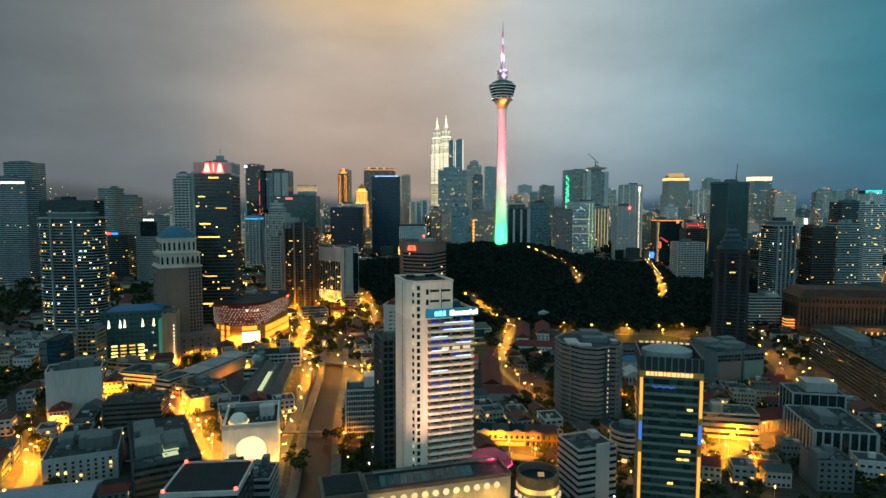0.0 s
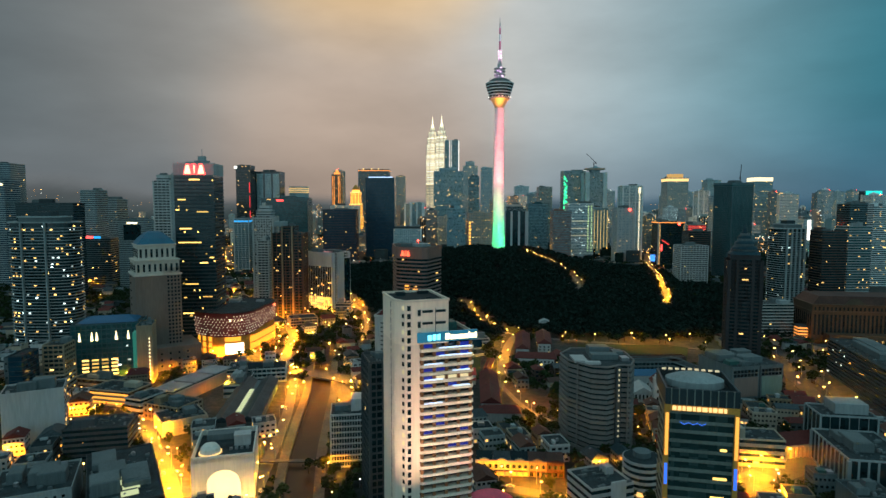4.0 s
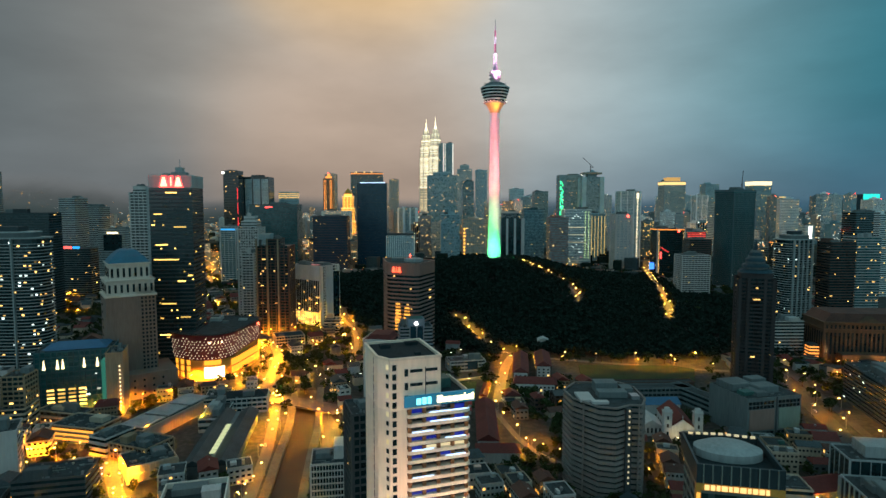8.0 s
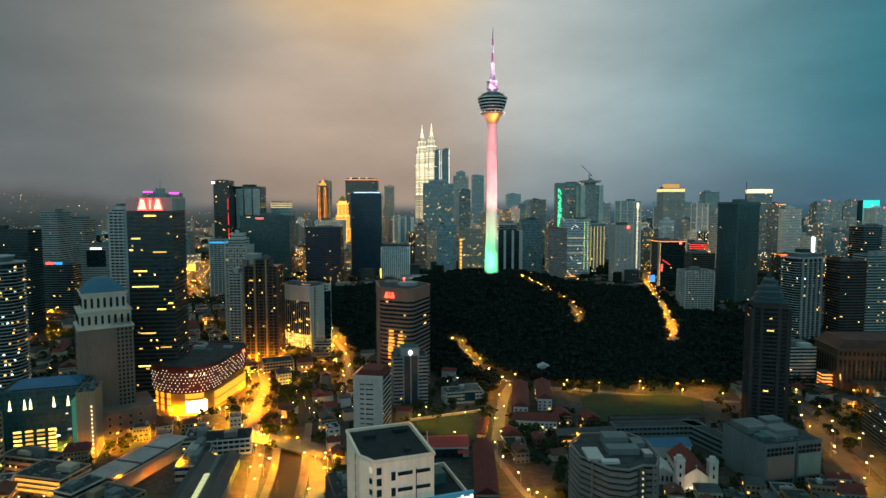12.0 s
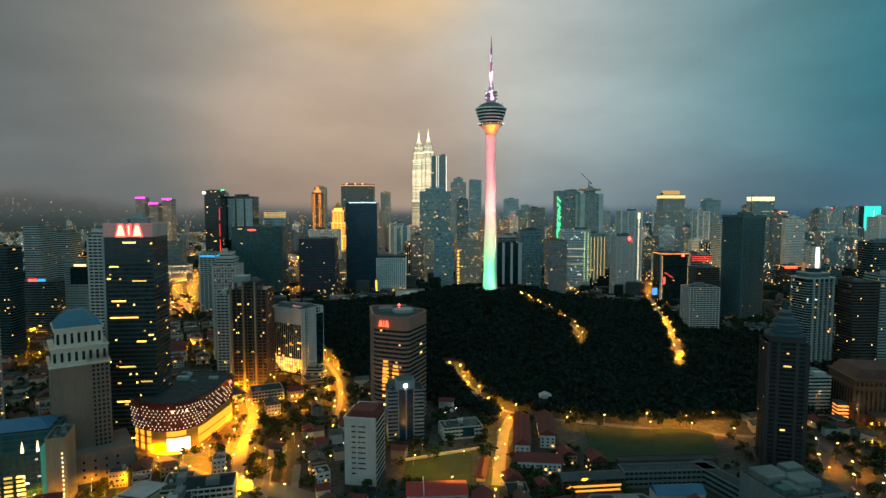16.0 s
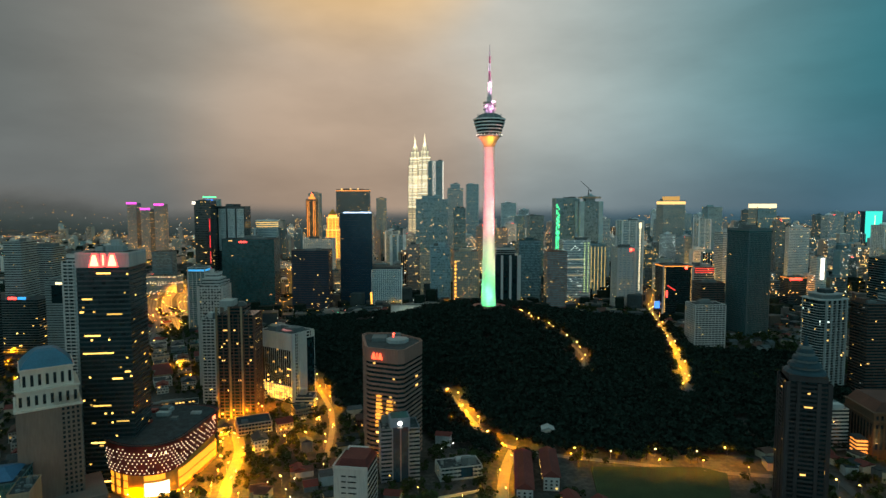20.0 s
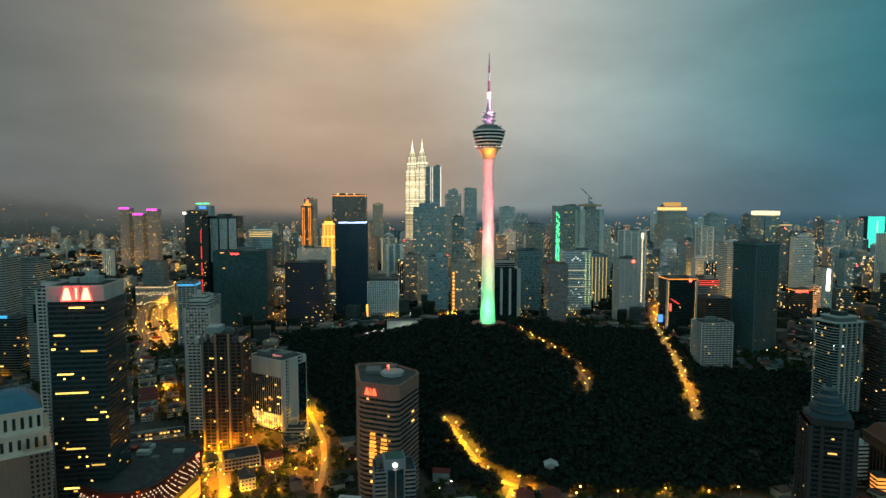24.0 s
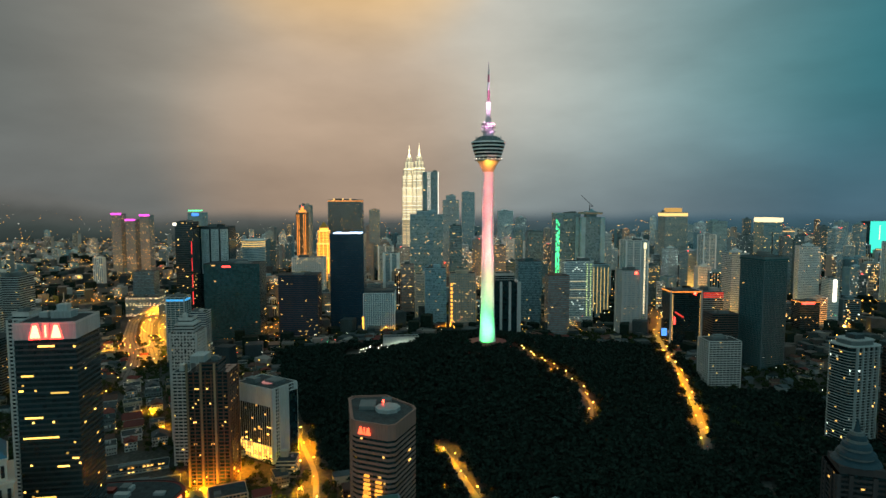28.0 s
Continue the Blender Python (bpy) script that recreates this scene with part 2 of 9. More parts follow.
def smooth(a, b, v):
    k = min(1.0, max(0.0, (v - a) / (b - a)))
    return k * k * (3 - 2 * k)


def ground(x, y):
    z = 3.0 + 17.0 * smooth(620, 1150, y) + 8.0 * smooth(1150, 1700, y)
    z += 60.0 * math.exp(-((x - 105) / 205) ** 2 - ((y - 1130) / 210) ** 2)
    return z


# ---- mesh building ----


class Geo:
    """Collects faces for one mesh."""

    def __init__(self):
        self.v, self.f = [], []

    def box(self, cx, cy, z0, w, d, h, rz=0.0, taper=1.0):
        c, s, n = math.cos(rz), math.sin(rz), len(self.v)
        for k, zz in ((1.0, z0), (taper, z0 + h)):
            for sx, sy in ((-1, -1), (1, -1), (1, 1), (-1, 1)):
                px, py = sx * w / 2 * k, sy * d / 2 * k
                self.v.append((cx + c * px - s * py, cy + s * px + c * py, zz))
        self.f += [(n + 3, n + 2, n + 1, n), (n + 4, n + 5, n + 6, n + 7), (n, n + 1, n + 5, n + 4), (n + 1, n + 2, n + 6, n + 5), (n + 2, n + 3, n + 7, n + 6), (n + 3, n, n + 4, n + 7)]
        return self

    def prism(self, poly, z0, z1, taper=1.0):
        n, k = len(self.v), len(poly)
        mx, my = sum(p[0] for p in poly) / k, sum(p[1] for p in poly) / k
        self.v += [(p[0], p[1], z0) for p in poly]
        self.v += [(mx + (p[0] - mx) * taper, my + (p[1] - my) * taper, z1) for p in poly]
        self.f.append(tuple(n + i for i in reversed(range(k))))
        self.f.append(tuple(n + k + i for i in range(k)))
        self.f += [(n + i, n + (i + 1) % k, n + k + (i + 1) % k, n + k + i) for i in range(k)]
        return self

    def lathe(self, cx, cy, profile, seg=24, start=0.0, sx=1.0, sy=1.0):
        n = len(self.v)
        for r, z in profile:
            for i in range(seg):
                a = start + 2 * math.pi * i / seg
                self.v.append((cx + sx * r * math.cos(a), cy + sy * r * math.sin(a), z))
        for j in range(len(profile) - 1):
            for i in range(seg):
                a, b = n + j * seg + i, n + j * seg + (i + 1) % seg
                self.f.append((a, b, b + seg, a + seg))
        self.f.append(tuple(n + i for i in reversed(range(seg))))
        top = n + (len(profile) - 1) * seg
        self.f.append(tuple(top + i for i in range(seg)))
        return self

    def gable(self, cx, cy, z0, w, d, h, rz=0.0, over=0.4, hip=0.0):
        """A pitched roof with its ridge along the width."""
        c, s, n = math.cos(rz), math.sin(rz), len(self.v)
        w2, d2 = w / 2 + over, d / 2 + over
        pts = [(-w2, -d2, z0), (w2, -d2, z0), (w2, d2, z0), (-w2, d2, z0), (-w2 + hip, 0, z0 + h), (w2 - hip, 0, z0 + h)]
        self.v += [(cx + c * x - s * y, cy + s * x + c * y, z) for x, y, z in pts]
        self.f += [(n + 3, n + 2, n + 1, n), (n, n + 1, n + 5, n + 4), (n + 2, n + 3, n + 4, n + 5), (n + 1, n + 2, n + 5), (n + 3, n, n + 4)]
        return self

    def bar(self, a, b, r=0.2):
        """A square bar between two points."""
        a, b = Vector(a), Vector(b)
        way = (b - a).normalized()
        side = way.cross(Vector((0, 0, 1)))
        side = (side.normalized() if side.length > 1e-3 else Vector((1, 0, 0))) * r
        up = way.cross(side).normalized() * r
        n = len(self.v)
        for p in (a, b):
            self.v += [tuple(p + i * side + j * up) for i, j in ((-1, -1), (1, -1), (1, 1), (-1, 1))]
        self.f += [(n, n + 1, n + 2, n + 3), (n + 7, n + 6, n + 5, n + 4)] + [(n + i, n + 4 + i, n + 4 + (i + 1) % 4, n + (i + 1) % 4) for i in range(4)]
        return self

    def mesh(self, name, mat):
        me = bpy.data.meshes.new(name)
        me.from_pydata(self.v, [], self.f)
        me.materials.append(M[mat] if isinstance(mat, str) else mat)
        me.update()
        return me


def thing(name, label, category, x, y, z=None, rz=0.0, group="", kind=""):
    """An empty at the base of a thing, which parents its parts."""
    ob = new(name)
    ob.empty_display_size = 1
    ob.matrix_world = Matrix.Translation((x, y, ground(x, y) if z is None else z)) @ Matrix.Rotation(rz, 4, "Z")
    return tagged(ob, label, category, group, kind)


def part(name, geo, mat, parent, label="", at=None, kind=""):
    """One mesh object under a thing or a part; geo is a Geo or a ready mesh."""
    me = geo.mesh(name, mat) if isinstance(geo, Geo) else geo
    ob = new(name, me)
    ob.parent = parent
    if at is not None:
        ob.location = at
    return tagged(ob, label, kind=kind)


def whole(name, geo, mat, label="", category="", kind="structure"):
    return tagged(new(name, geo.mesh(name, mat)), label, category, kind=kind)


def shared_box(name, w, d, h, mat):
    return Geo().box(0, 0, 0, w, d, h).mesh(name, mat)


rng = random.Random(7)

# ---- ground, hills, river, roads ----


def lines(stops):
    out = []
    for a, b, step in stops:
        out += list(np.arange(a, b, step))
    return out + [stops[-1][1]]


def build_ground():
    xs = lines([(-4900, -1400, 250), (-1400, -400, 60), (-400, 560, 16), (560, 1500, 60), (1500, 4900, 250)])
    ys = lines([(-1200, 200, 140), (200, 1420, 16), (1420, 2200, 60), (2200, 4900, 250)])
    geo = Geo()
    for y in ys:
        for x in xs:
            geo.v.append((x, y, ground(x, y)))
    k = len(xs)
    for j in range(len(ys) - 1):
        for i in range(k - 1):
            geo.f.append((j * k + i, j * k + i + 1, (j + 1) * k + i + 1, (j + 1) * k + i))
    ob = whole("ground", geo, ground_mat(), "dark city ground of yards, asphalt and scrub", "ground")
    for p in ob.data.polygons:
        p.use_smooth = True


def ground_mat():
    m, nodes, links, bsdf = node_mat("city_ground")
    geo = nodes.new("ShaderNodeNewGeometry")
    n1 = nodes.new("ShaderNodeTexNoise")
    n1.inputs["Scale"].default_value, n1.inputs["Detail"].default_value = 0.02, 6
    n2 = nodes.new("ShaderNodeTexNoise")
    n2.inputs["Scale"].default_value, n2.inputs["Detail"].default_value = 0.25, 5
    for n in (n1, n2):
        links.new(geo.outputs["Position"], n.inputs["Vector"])
    ramp = nodes.new("ShaderNodeValToRGB")
    els = ramp.color_ramp.elements
    els[0].position, els[0].color = 0.38, (0.012, 0.020, 0.013, 1)
    els[1].position, els[1].color = 0.62, (0.062, 0.060, 0.055, 1)
    e = els.new(0.5)
    e.color = (0.030, 0.032, 0.028, 1)
    add = nodes.new("ShaderNodeMath")
    add.operation = "MULTIPLY_ADD"
    add.inputs[1].default_value, add.inputs[2].default_value = 0.5, 0.0
    links.new(n2.outputs[0], add.inputs[0])
    half = nodes.new("ShaderNodeMath")
    half.operation = "MULTIPLY_ADD"
    half.inputs[1].default_value = 0.5
    links.new(n1.outputs[0], half.inputs[0])
    links.new(add.outputs[0], half.inputs[2])
    links.new(half.outputs[0], ramp.inputs[0])
    links.new(ramp.outputs[0], bsdf.inputs["Base Color"])
    bsdf.inputs["Roughness"].default_value = 0.9
    return m


build_ground()


def distance_mat():
    """Haze put into a glowing backdrop: darker suburbs below, melting into the sky above."""
    m, nodes, links, bsdf = node_mat("painted_haze_distance")
    bsdf.inputs["Base Color"].default_value = (0.004, 0.005, 0.005, 1)
    bsdf.inputs["Roughness"].default_value = 1.0
    bsdf.inputs["Specular IOR Level"].default_value = 0.0
    geo = nodes.new("ShaderNodeNewGeometry")
    sep = nodes.new("ShaderNodeSeparateXYZ")
    links.new(geo.outputs["Position"], sep.inputs[0])
    sides = []
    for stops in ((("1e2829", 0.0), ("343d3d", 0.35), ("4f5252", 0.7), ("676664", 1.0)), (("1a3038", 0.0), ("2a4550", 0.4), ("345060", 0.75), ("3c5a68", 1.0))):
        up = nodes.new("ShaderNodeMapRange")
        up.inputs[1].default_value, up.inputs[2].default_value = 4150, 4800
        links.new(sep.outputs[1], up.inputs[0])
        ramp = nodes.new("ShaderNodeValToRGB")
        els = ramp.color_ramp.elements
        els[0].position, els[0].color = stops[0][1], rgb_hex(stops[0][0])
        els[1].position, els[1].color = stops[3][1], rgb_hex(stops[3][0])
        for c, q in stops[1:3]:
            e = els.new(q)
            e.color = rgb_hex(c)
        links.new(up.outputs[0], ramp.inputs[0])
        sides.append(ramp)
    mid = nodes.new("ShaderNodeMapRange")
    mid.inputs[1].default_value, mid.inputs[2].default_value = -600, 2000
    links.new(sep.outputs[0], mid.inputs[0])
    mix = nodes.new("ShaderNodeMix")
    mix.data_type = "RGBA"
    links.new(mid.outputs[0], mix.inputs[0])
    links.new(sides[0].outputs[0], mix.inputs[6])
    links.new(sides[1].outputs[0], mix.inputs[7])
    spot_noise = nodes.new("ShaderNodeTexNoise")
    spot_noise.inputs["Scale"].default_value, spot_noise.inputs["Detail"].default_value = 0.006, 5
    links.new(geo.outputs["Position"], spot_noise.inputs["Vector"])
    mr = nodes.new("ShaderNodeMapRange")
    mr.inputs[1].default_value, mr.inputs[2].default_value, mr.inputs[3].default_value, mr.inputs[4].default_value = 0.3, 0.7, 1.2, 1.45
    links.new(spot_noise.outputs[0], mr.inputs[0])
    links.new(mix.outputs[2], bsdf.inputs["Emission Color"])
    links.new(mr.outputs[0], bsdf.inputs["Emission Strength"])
    # the crest fades to clear, as haze would hide it
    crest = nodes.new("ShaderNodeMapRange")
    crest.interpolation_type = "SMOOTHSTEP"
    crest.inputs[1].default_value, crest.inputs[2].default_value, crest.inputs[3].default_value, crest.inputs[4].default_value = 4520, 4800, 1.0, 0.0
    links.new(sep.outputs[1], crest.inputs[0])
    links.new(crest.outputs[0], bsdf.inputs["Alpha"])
    return m


def hill_height(x):
    rise = 0.5 - 0.5 * math.tanh((x + 2300) / 500)
    return 235 + 200 * rise + 45 * noise.fractal(Vector((x * 0.0012, 3.1, 0.3)), 1.0, 2.0, 5)


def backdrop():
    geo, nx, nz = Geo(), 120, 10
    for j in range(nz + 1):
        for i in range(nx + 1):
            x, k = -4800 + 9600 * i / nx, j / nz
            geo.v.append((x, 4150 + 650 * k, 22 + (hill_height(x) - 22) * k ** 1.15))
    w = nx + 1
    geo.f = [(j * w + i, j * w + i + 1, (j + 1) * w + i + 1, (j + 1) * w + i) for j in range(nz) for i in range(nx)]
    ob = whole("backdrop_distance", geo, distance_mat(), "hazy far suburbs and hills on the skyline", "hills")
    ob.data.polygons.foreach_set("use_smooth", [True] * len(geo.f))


backdrop()


def strip(name, pts, width, mat, label, category="road", lift=0.25, thick=0.4, level=None):
    """A road or path along points, laid on the ground (or at given heights)."""
    fine = []
    for (a, b) in zip(pts, pts[1:]):
        n = max(1, int(math.hypot(b[0] - a[0], b[1] - a[1]) / 9))
        fine += [tuple(a[k] + (b[k] - a[k]) * i / n for k in range(len(a))) for i in range(n)]
    fine.append(tuple(pts[-1]))
    # soften the bends
    for _ in range(3):
        fine = [fine[0]] + [tuple((fine[i - 1][k] + 2 * fine[i][k] + fine[i + 1][k]) / 4 for k in range(len(fine[i]))) for i in range(1, len(fine) - 1)] + [fine[-1]]
    geo = Geo()
    for i, p in enumerate(fine):
        a, b = fine[max(0, i - 1)], fine[min(len(fine) - 1, i + 1)]
        way = Vector((b[0] - a[0], b[1] - a[1], 0)).normalized()
        side = Vector((-way.y, way.x, 0)) * width / 2
        for sgn in (1, -1):
            x, y = p[0] + sgn * side.x, p[1] + sgn * side.y
            z = (p[2] if len(p) > 2 else ground(p[0], p[1])) + lift
            geo.v += [(x, y, z), (x, y, z - thick)]
    for i in range(len(fine) - 1):
        n = 4 * i
        geo.f += [(n, n + 2, n + 6, n + 4), (n + 1, n + 5, n + 7, n + 3), (n, n + 4, n + 5, n + 1), (n + 2, n + 3, n + 7, n + 6)]
    whole(name, geo, mat, label, category)
    return fine


ROADS = {
    "road_river_bridge": ([(-330, 740), (-290, 705), (-236, 668), (-190, 632), (-136, 605), (-99, 586), (-80, 547), (-74, 505), (-66, 440)], 13),
    "road_mall_side": ([(-150, 612), (-166, 680), (-176, 760), (-203, 828), (-250, 930), (-291, 985), (-300, 1080), (-300, 1160), (-330, 1310), (-310, 1440)], 11),
    "road_market": ([(-250, 540), (-232, 500), (-201, 446), (-176, 412), (-150, 368), (-128, 322)], 9),
    "road_riverside": ([(-97, 330), (-106, 380), (-111, 432), (-119, 500), (-130, 560), (-138, 600)], 8),
    "road_hill_foot": ([(31, 892), (42, 862), (53, 825), (70, 775), (95, 752), (150, 734), (193, 724), (235, 712), (290, 700), (345, 690)], 8),
    "road_school": ([(93, 752), (80, 717), (70, 665), (60, 605)], 10),
    "road_park_lane": ([(48, 610), (53, 590), (67, 517), (79, 486), (95, 470)], 5),
    "road_highway": ([(365, 760), (360, 690), (344, 618), (326, 548), (312, 500), (270, 440), (215, 392), (170, 372)], 15),
    "road_highway_ramp": ([(378, 700), (368, 640), (352, 575), (336, 520), (330, 470)], 8),
    "road_hill_east": ([(325, 880), (341, 922), (362, 985), (380, 1050), (402, 1120), (420, 1190), (446, 1279), (488, 1434), (545, 1540), (600, 1660)], 14),
    "road_shophouse": ([(-10, 392), (24, 380), (59, 367), (95, 352), (120, 330)], 9),
    "road_tower_lane": ([(150, 1120), (170, 1080), (205, 1040), (225, 985), (215, 950)], 5),
    "road_west_yard": ([(-300, 395), (-281, 378), (-255, 366), (-240, 330), (-228, 300)], 9),
    "road_block_foot": ([(-150, 985), (-136, 943), (-101, 855), (-92, 800), (-90, 740)], 6),
    "road_golden_avenue": ([(-262, 1440), (-300, 1640), (-350, 1880), (-400, 2120), (-445, 2350)], 16),
    "road_far_avenue": ([(-620, 1380), (-526, 1420), (-420, 1450), (-300, 1470), (-180, 1480)], 12),
    "road_corner_tower": ([(120, 330), (168, 372), (200, 392)], 16),
}
ROAD_LINES = {n: strip(n, p, w, "asphalt" if "highway" in n else "road", "worn asphalt city street under sodium lamps") for n, (p, w) in ROADS.items()}

# raised highway loops far on the left, on piers
ELEVATED = {
    "road_flyover": [(-610, 2060, 34), (-640, 1957, 34), (-661, 1860, 34), (-659, 1732, 34), (-617, 1564, 33), (-555, 1413, 31), (-494, 1310, 28), (-461, 1223, 25), (-433, 1133, 21)],
    "road_flyover_middle": [(-580, 2060, 33), (-610, 1957, 33), (-631, 1850, 33), (-627, 1728, 33), (-587, 1566, 32), (-528, 1425, 30), (-478, 1345, 27), (-440, 1265, 24)],
    "road_flyover_inner": [(-550, 2060, 31), (-578, 1950, 31), (-598, 1850, 31), (-594, 1726, 31), (-556, 1572, 30), (-500, 1445, 28), (-456, 1372, 25)],
    "road_flyover_cross": [(-640, 1285, 26), (-574, 1310, 28), (-520, 1345, 29), (-440, 1395, 28), (-360, 1420, 26)],
}
for n, p in ELEVATED.items():
    line = strip(n, p, 22 if "cross" not in n else 16, "road", "raised concrete highway lit by sodium lamps", lift=0, thick=1.6)
    ROAD_LINES[n] = line
    for off in (-0.3, 0.0, 0.3):
        lane = [(q[0] + off * 22 * 0.95, q[1] + off * 8, q[2]) for q in line[::3]]
        strip("trim_lane_line", lane, 1.3, "asphalt", "dark lane joint on the raised highway", "road marking", lift=0.12, thick=0.1)
    for q in line[3::8]:
        gz = ground(q[0], q[1])
        whole("trim_pier", Geo().box(q[0], q[1], gz - 1, 2.2, 2.2, q[2] - gz - 0.6), "concrete", "round concrete highway pier", "pier")

# river channel with concrete banks
RIVER = [(-68, 235), (-71, 318), (-88, 418), (-97, 495), (-101, 540), (-112, 600), (-118, 640)]
strip("water_river", RIVER, 17, "water", "silty brown river in a concrete channel", "river", lift=0.3)
for nm, off in (("bank_west", -11.5), ("bank_east", 11.5)):
    pts = []
    for i, p in enumerate(RIVER):
        a, b = RIVER[max(0, i - 1)], RIVER[min(len(RIVER) - 1, i + 1)]
        way = Vector((b[0] - a[0], b[1] - a[1])).normalized()
        pts.append((p[0] + way.y * off, p[1] - way.x * off, ground(*p) + 3.0))
    strip("trim_" + nm, pts, 6, "concrete", "stained concrete river bank wall", "embankment", lift=0, thick=3.4)
strip("trim_footbridge", [(-112, 405, 6), (-66, 405, 6)], 4, "concrete", "concrete footbridge over the river", "bridge", lift=0.4, thick=0.8)
strip("trim_road_bridge", [(-150, 612, 6), (-99, 590, 6), (-78, 575, 6)], 20, "road", "lit road bridge over the river", "bridge", lift=0.5, thick=1.2)

# playing field
whole("ground_playing_field", Geo().prism([(147, 640), (252, 634), (280, 698), (262, 712), (160, 716)], 5.0, 6.3), "grass", "mown green playing field at the foot of the wooded hill", "field")
whole("ground_small_lawn", Geo().prism([(-18, 600), (38, 590), (45, 665), (-12, 672)], 3.0, 4.2), "grass", "small dark lawn between houses", "lawn")

# ---- towers ----


def litup(geo, rnd, w, d, H, sh, bays, chance, y0=0.0, faces=("f", "l", "r"), band=0.45, z1=None, run=0.35, proud=0.08):
    """Adds glowing window boxes, floor by floor, to geo."""
    floors = int(((z1 or H) - y0) / sh)
    for k in range(floors):
        z = y0 + k * sh + sh * band + 0.15
        hh = min(1.35, (sh * (1 - band) - 0.3) * 0.7)
        busy = chance * rnd.choice((0.0, 0.1, 0.3, 0.5, 0.6, 1.6))
        for face in faces:
            span = w if face in "fb" else d
            n = max(1, bays if face in "fb" else max(2, int(bays * d / w)))
            bw, i = span / n, 0
            while i < n:
                if rnd.random() < busy:
                    m = 1
                    while i + m < n and rnd.random() < run:
                        m += 1
                    c, ww = -span / 2 + (i + m / 2) * bw, m * bw * 0.56
                    if face == "f":
                        geo.box(c, -d / 2 - proud / 2, z, ww, proud, hh)
                    elif face == "b":
                        geo.box(c, d / 2 + proud / 2, z, ww, proud, hh)
                    elif face == "l":
                        geo.box(-w / 2 - proud / 2, c, z, proud, ww, hh)
                    else:
                        geo.box(w / 2 + proud / 2, c, z, proud, ww, hh)
                    i += m
                i += 1


def roof_kit(t, w, d, H, wall, rnd, plant=2, mast=False):
    g = Geo()
    for sx, sy, ww, dd in ((0, -1, w + 0.5, 0.4), (0, 1, w + 0.5, 0.4), (-1, 0, 0.4, d - 0.3), (1, 0, 0.4, d - 0.3)):
        g.box(sx * w / 2, sy * d / 2, H, ww, dd, 1.2)
    part("parapet", g, wall, t)
    part("roof_deck", Geo().box(0, 0, H, w - 0.5, d - 0.5, 0.25), "flat_roof", t)
    for _ in range(plant):
        pw, pd, ph = w * rnd.uniform(0.18, 0.42), d * rnd.uniform(0.2, 0.4), rnd.uniform(2.5, 6.5)
        x, y = rnd.uniform(-1, 1) * (w - pw) * 0.42, rnd.uniform(-1, 1) * (d - pd) * 0.42
        part("plant_room", Geo().box(x, y, H + 0.25, pw, pd, ph).box(x, y, H + 0.25 + ph, pw * 0.9, pd * 0.9, 0.3), rnd.choice((wall, "grey", "grey")), t)
    if plant and t.location.y < 760 and H < 100:
        g = Geo()
        for _ in range(int(6 + w * d / 60)):
            x, y, s = rnd.uniform(-0.45, 0.45) * w, rnd.uniform(-0.45, 0.45) * d, rnd.uniform(0.5, 1.6)
            g.box(x, y, H + 0.25, s * rnd.uniform(0.7, 2.2), s, s * rnd.uniform(0.5, 1.2), rz=rnd.choice((0, 0, 0.2)))
        for _ in range(4):
            x, y = rnd.uniform(-0.4, 0.4) * w, rnd.uniform(-0.4, 0.4) * d
            g.bar((x, y, H + 0.6), (x + rnd.uniform(-0.3, 0.3) * w, y, H + 0.6), 0.22)
        part("roof_clutter", g, "roof_bits", t, "small roof units and pipes", kind="stuff")
    for _ in range(1 if plant > 1 and H < 120 else 0):
        x, y = rnd.uniform(-0.4, 0.4) * w, rnd.uniform(-0.4, 0.4) * d
        part("cooling_unit", Geo().box(x, y, H + 0.25, 2.2, 1.8, 1.6).lathe(x, y, [(0.7, H + 1.85), (0.7, H + 2.2)], 8), "metal", t)
    if mast:
        pole = part("mast", Geo().lathe(0, 0, [(0.35, H), (0.15, H + 16)], 6), "metal", t)
        part("beacon", Geo().lathe(0, 0, [(0.6, H + 16), (0.6, H + 17)], 6), "beacon", pole, "red warning lamp")


M["roof_bits"] = surface("weathered_roof_units", (0.12, 0.145, 0.15), var=0.5, rough=0.7)
TOWER_SPOTS = []


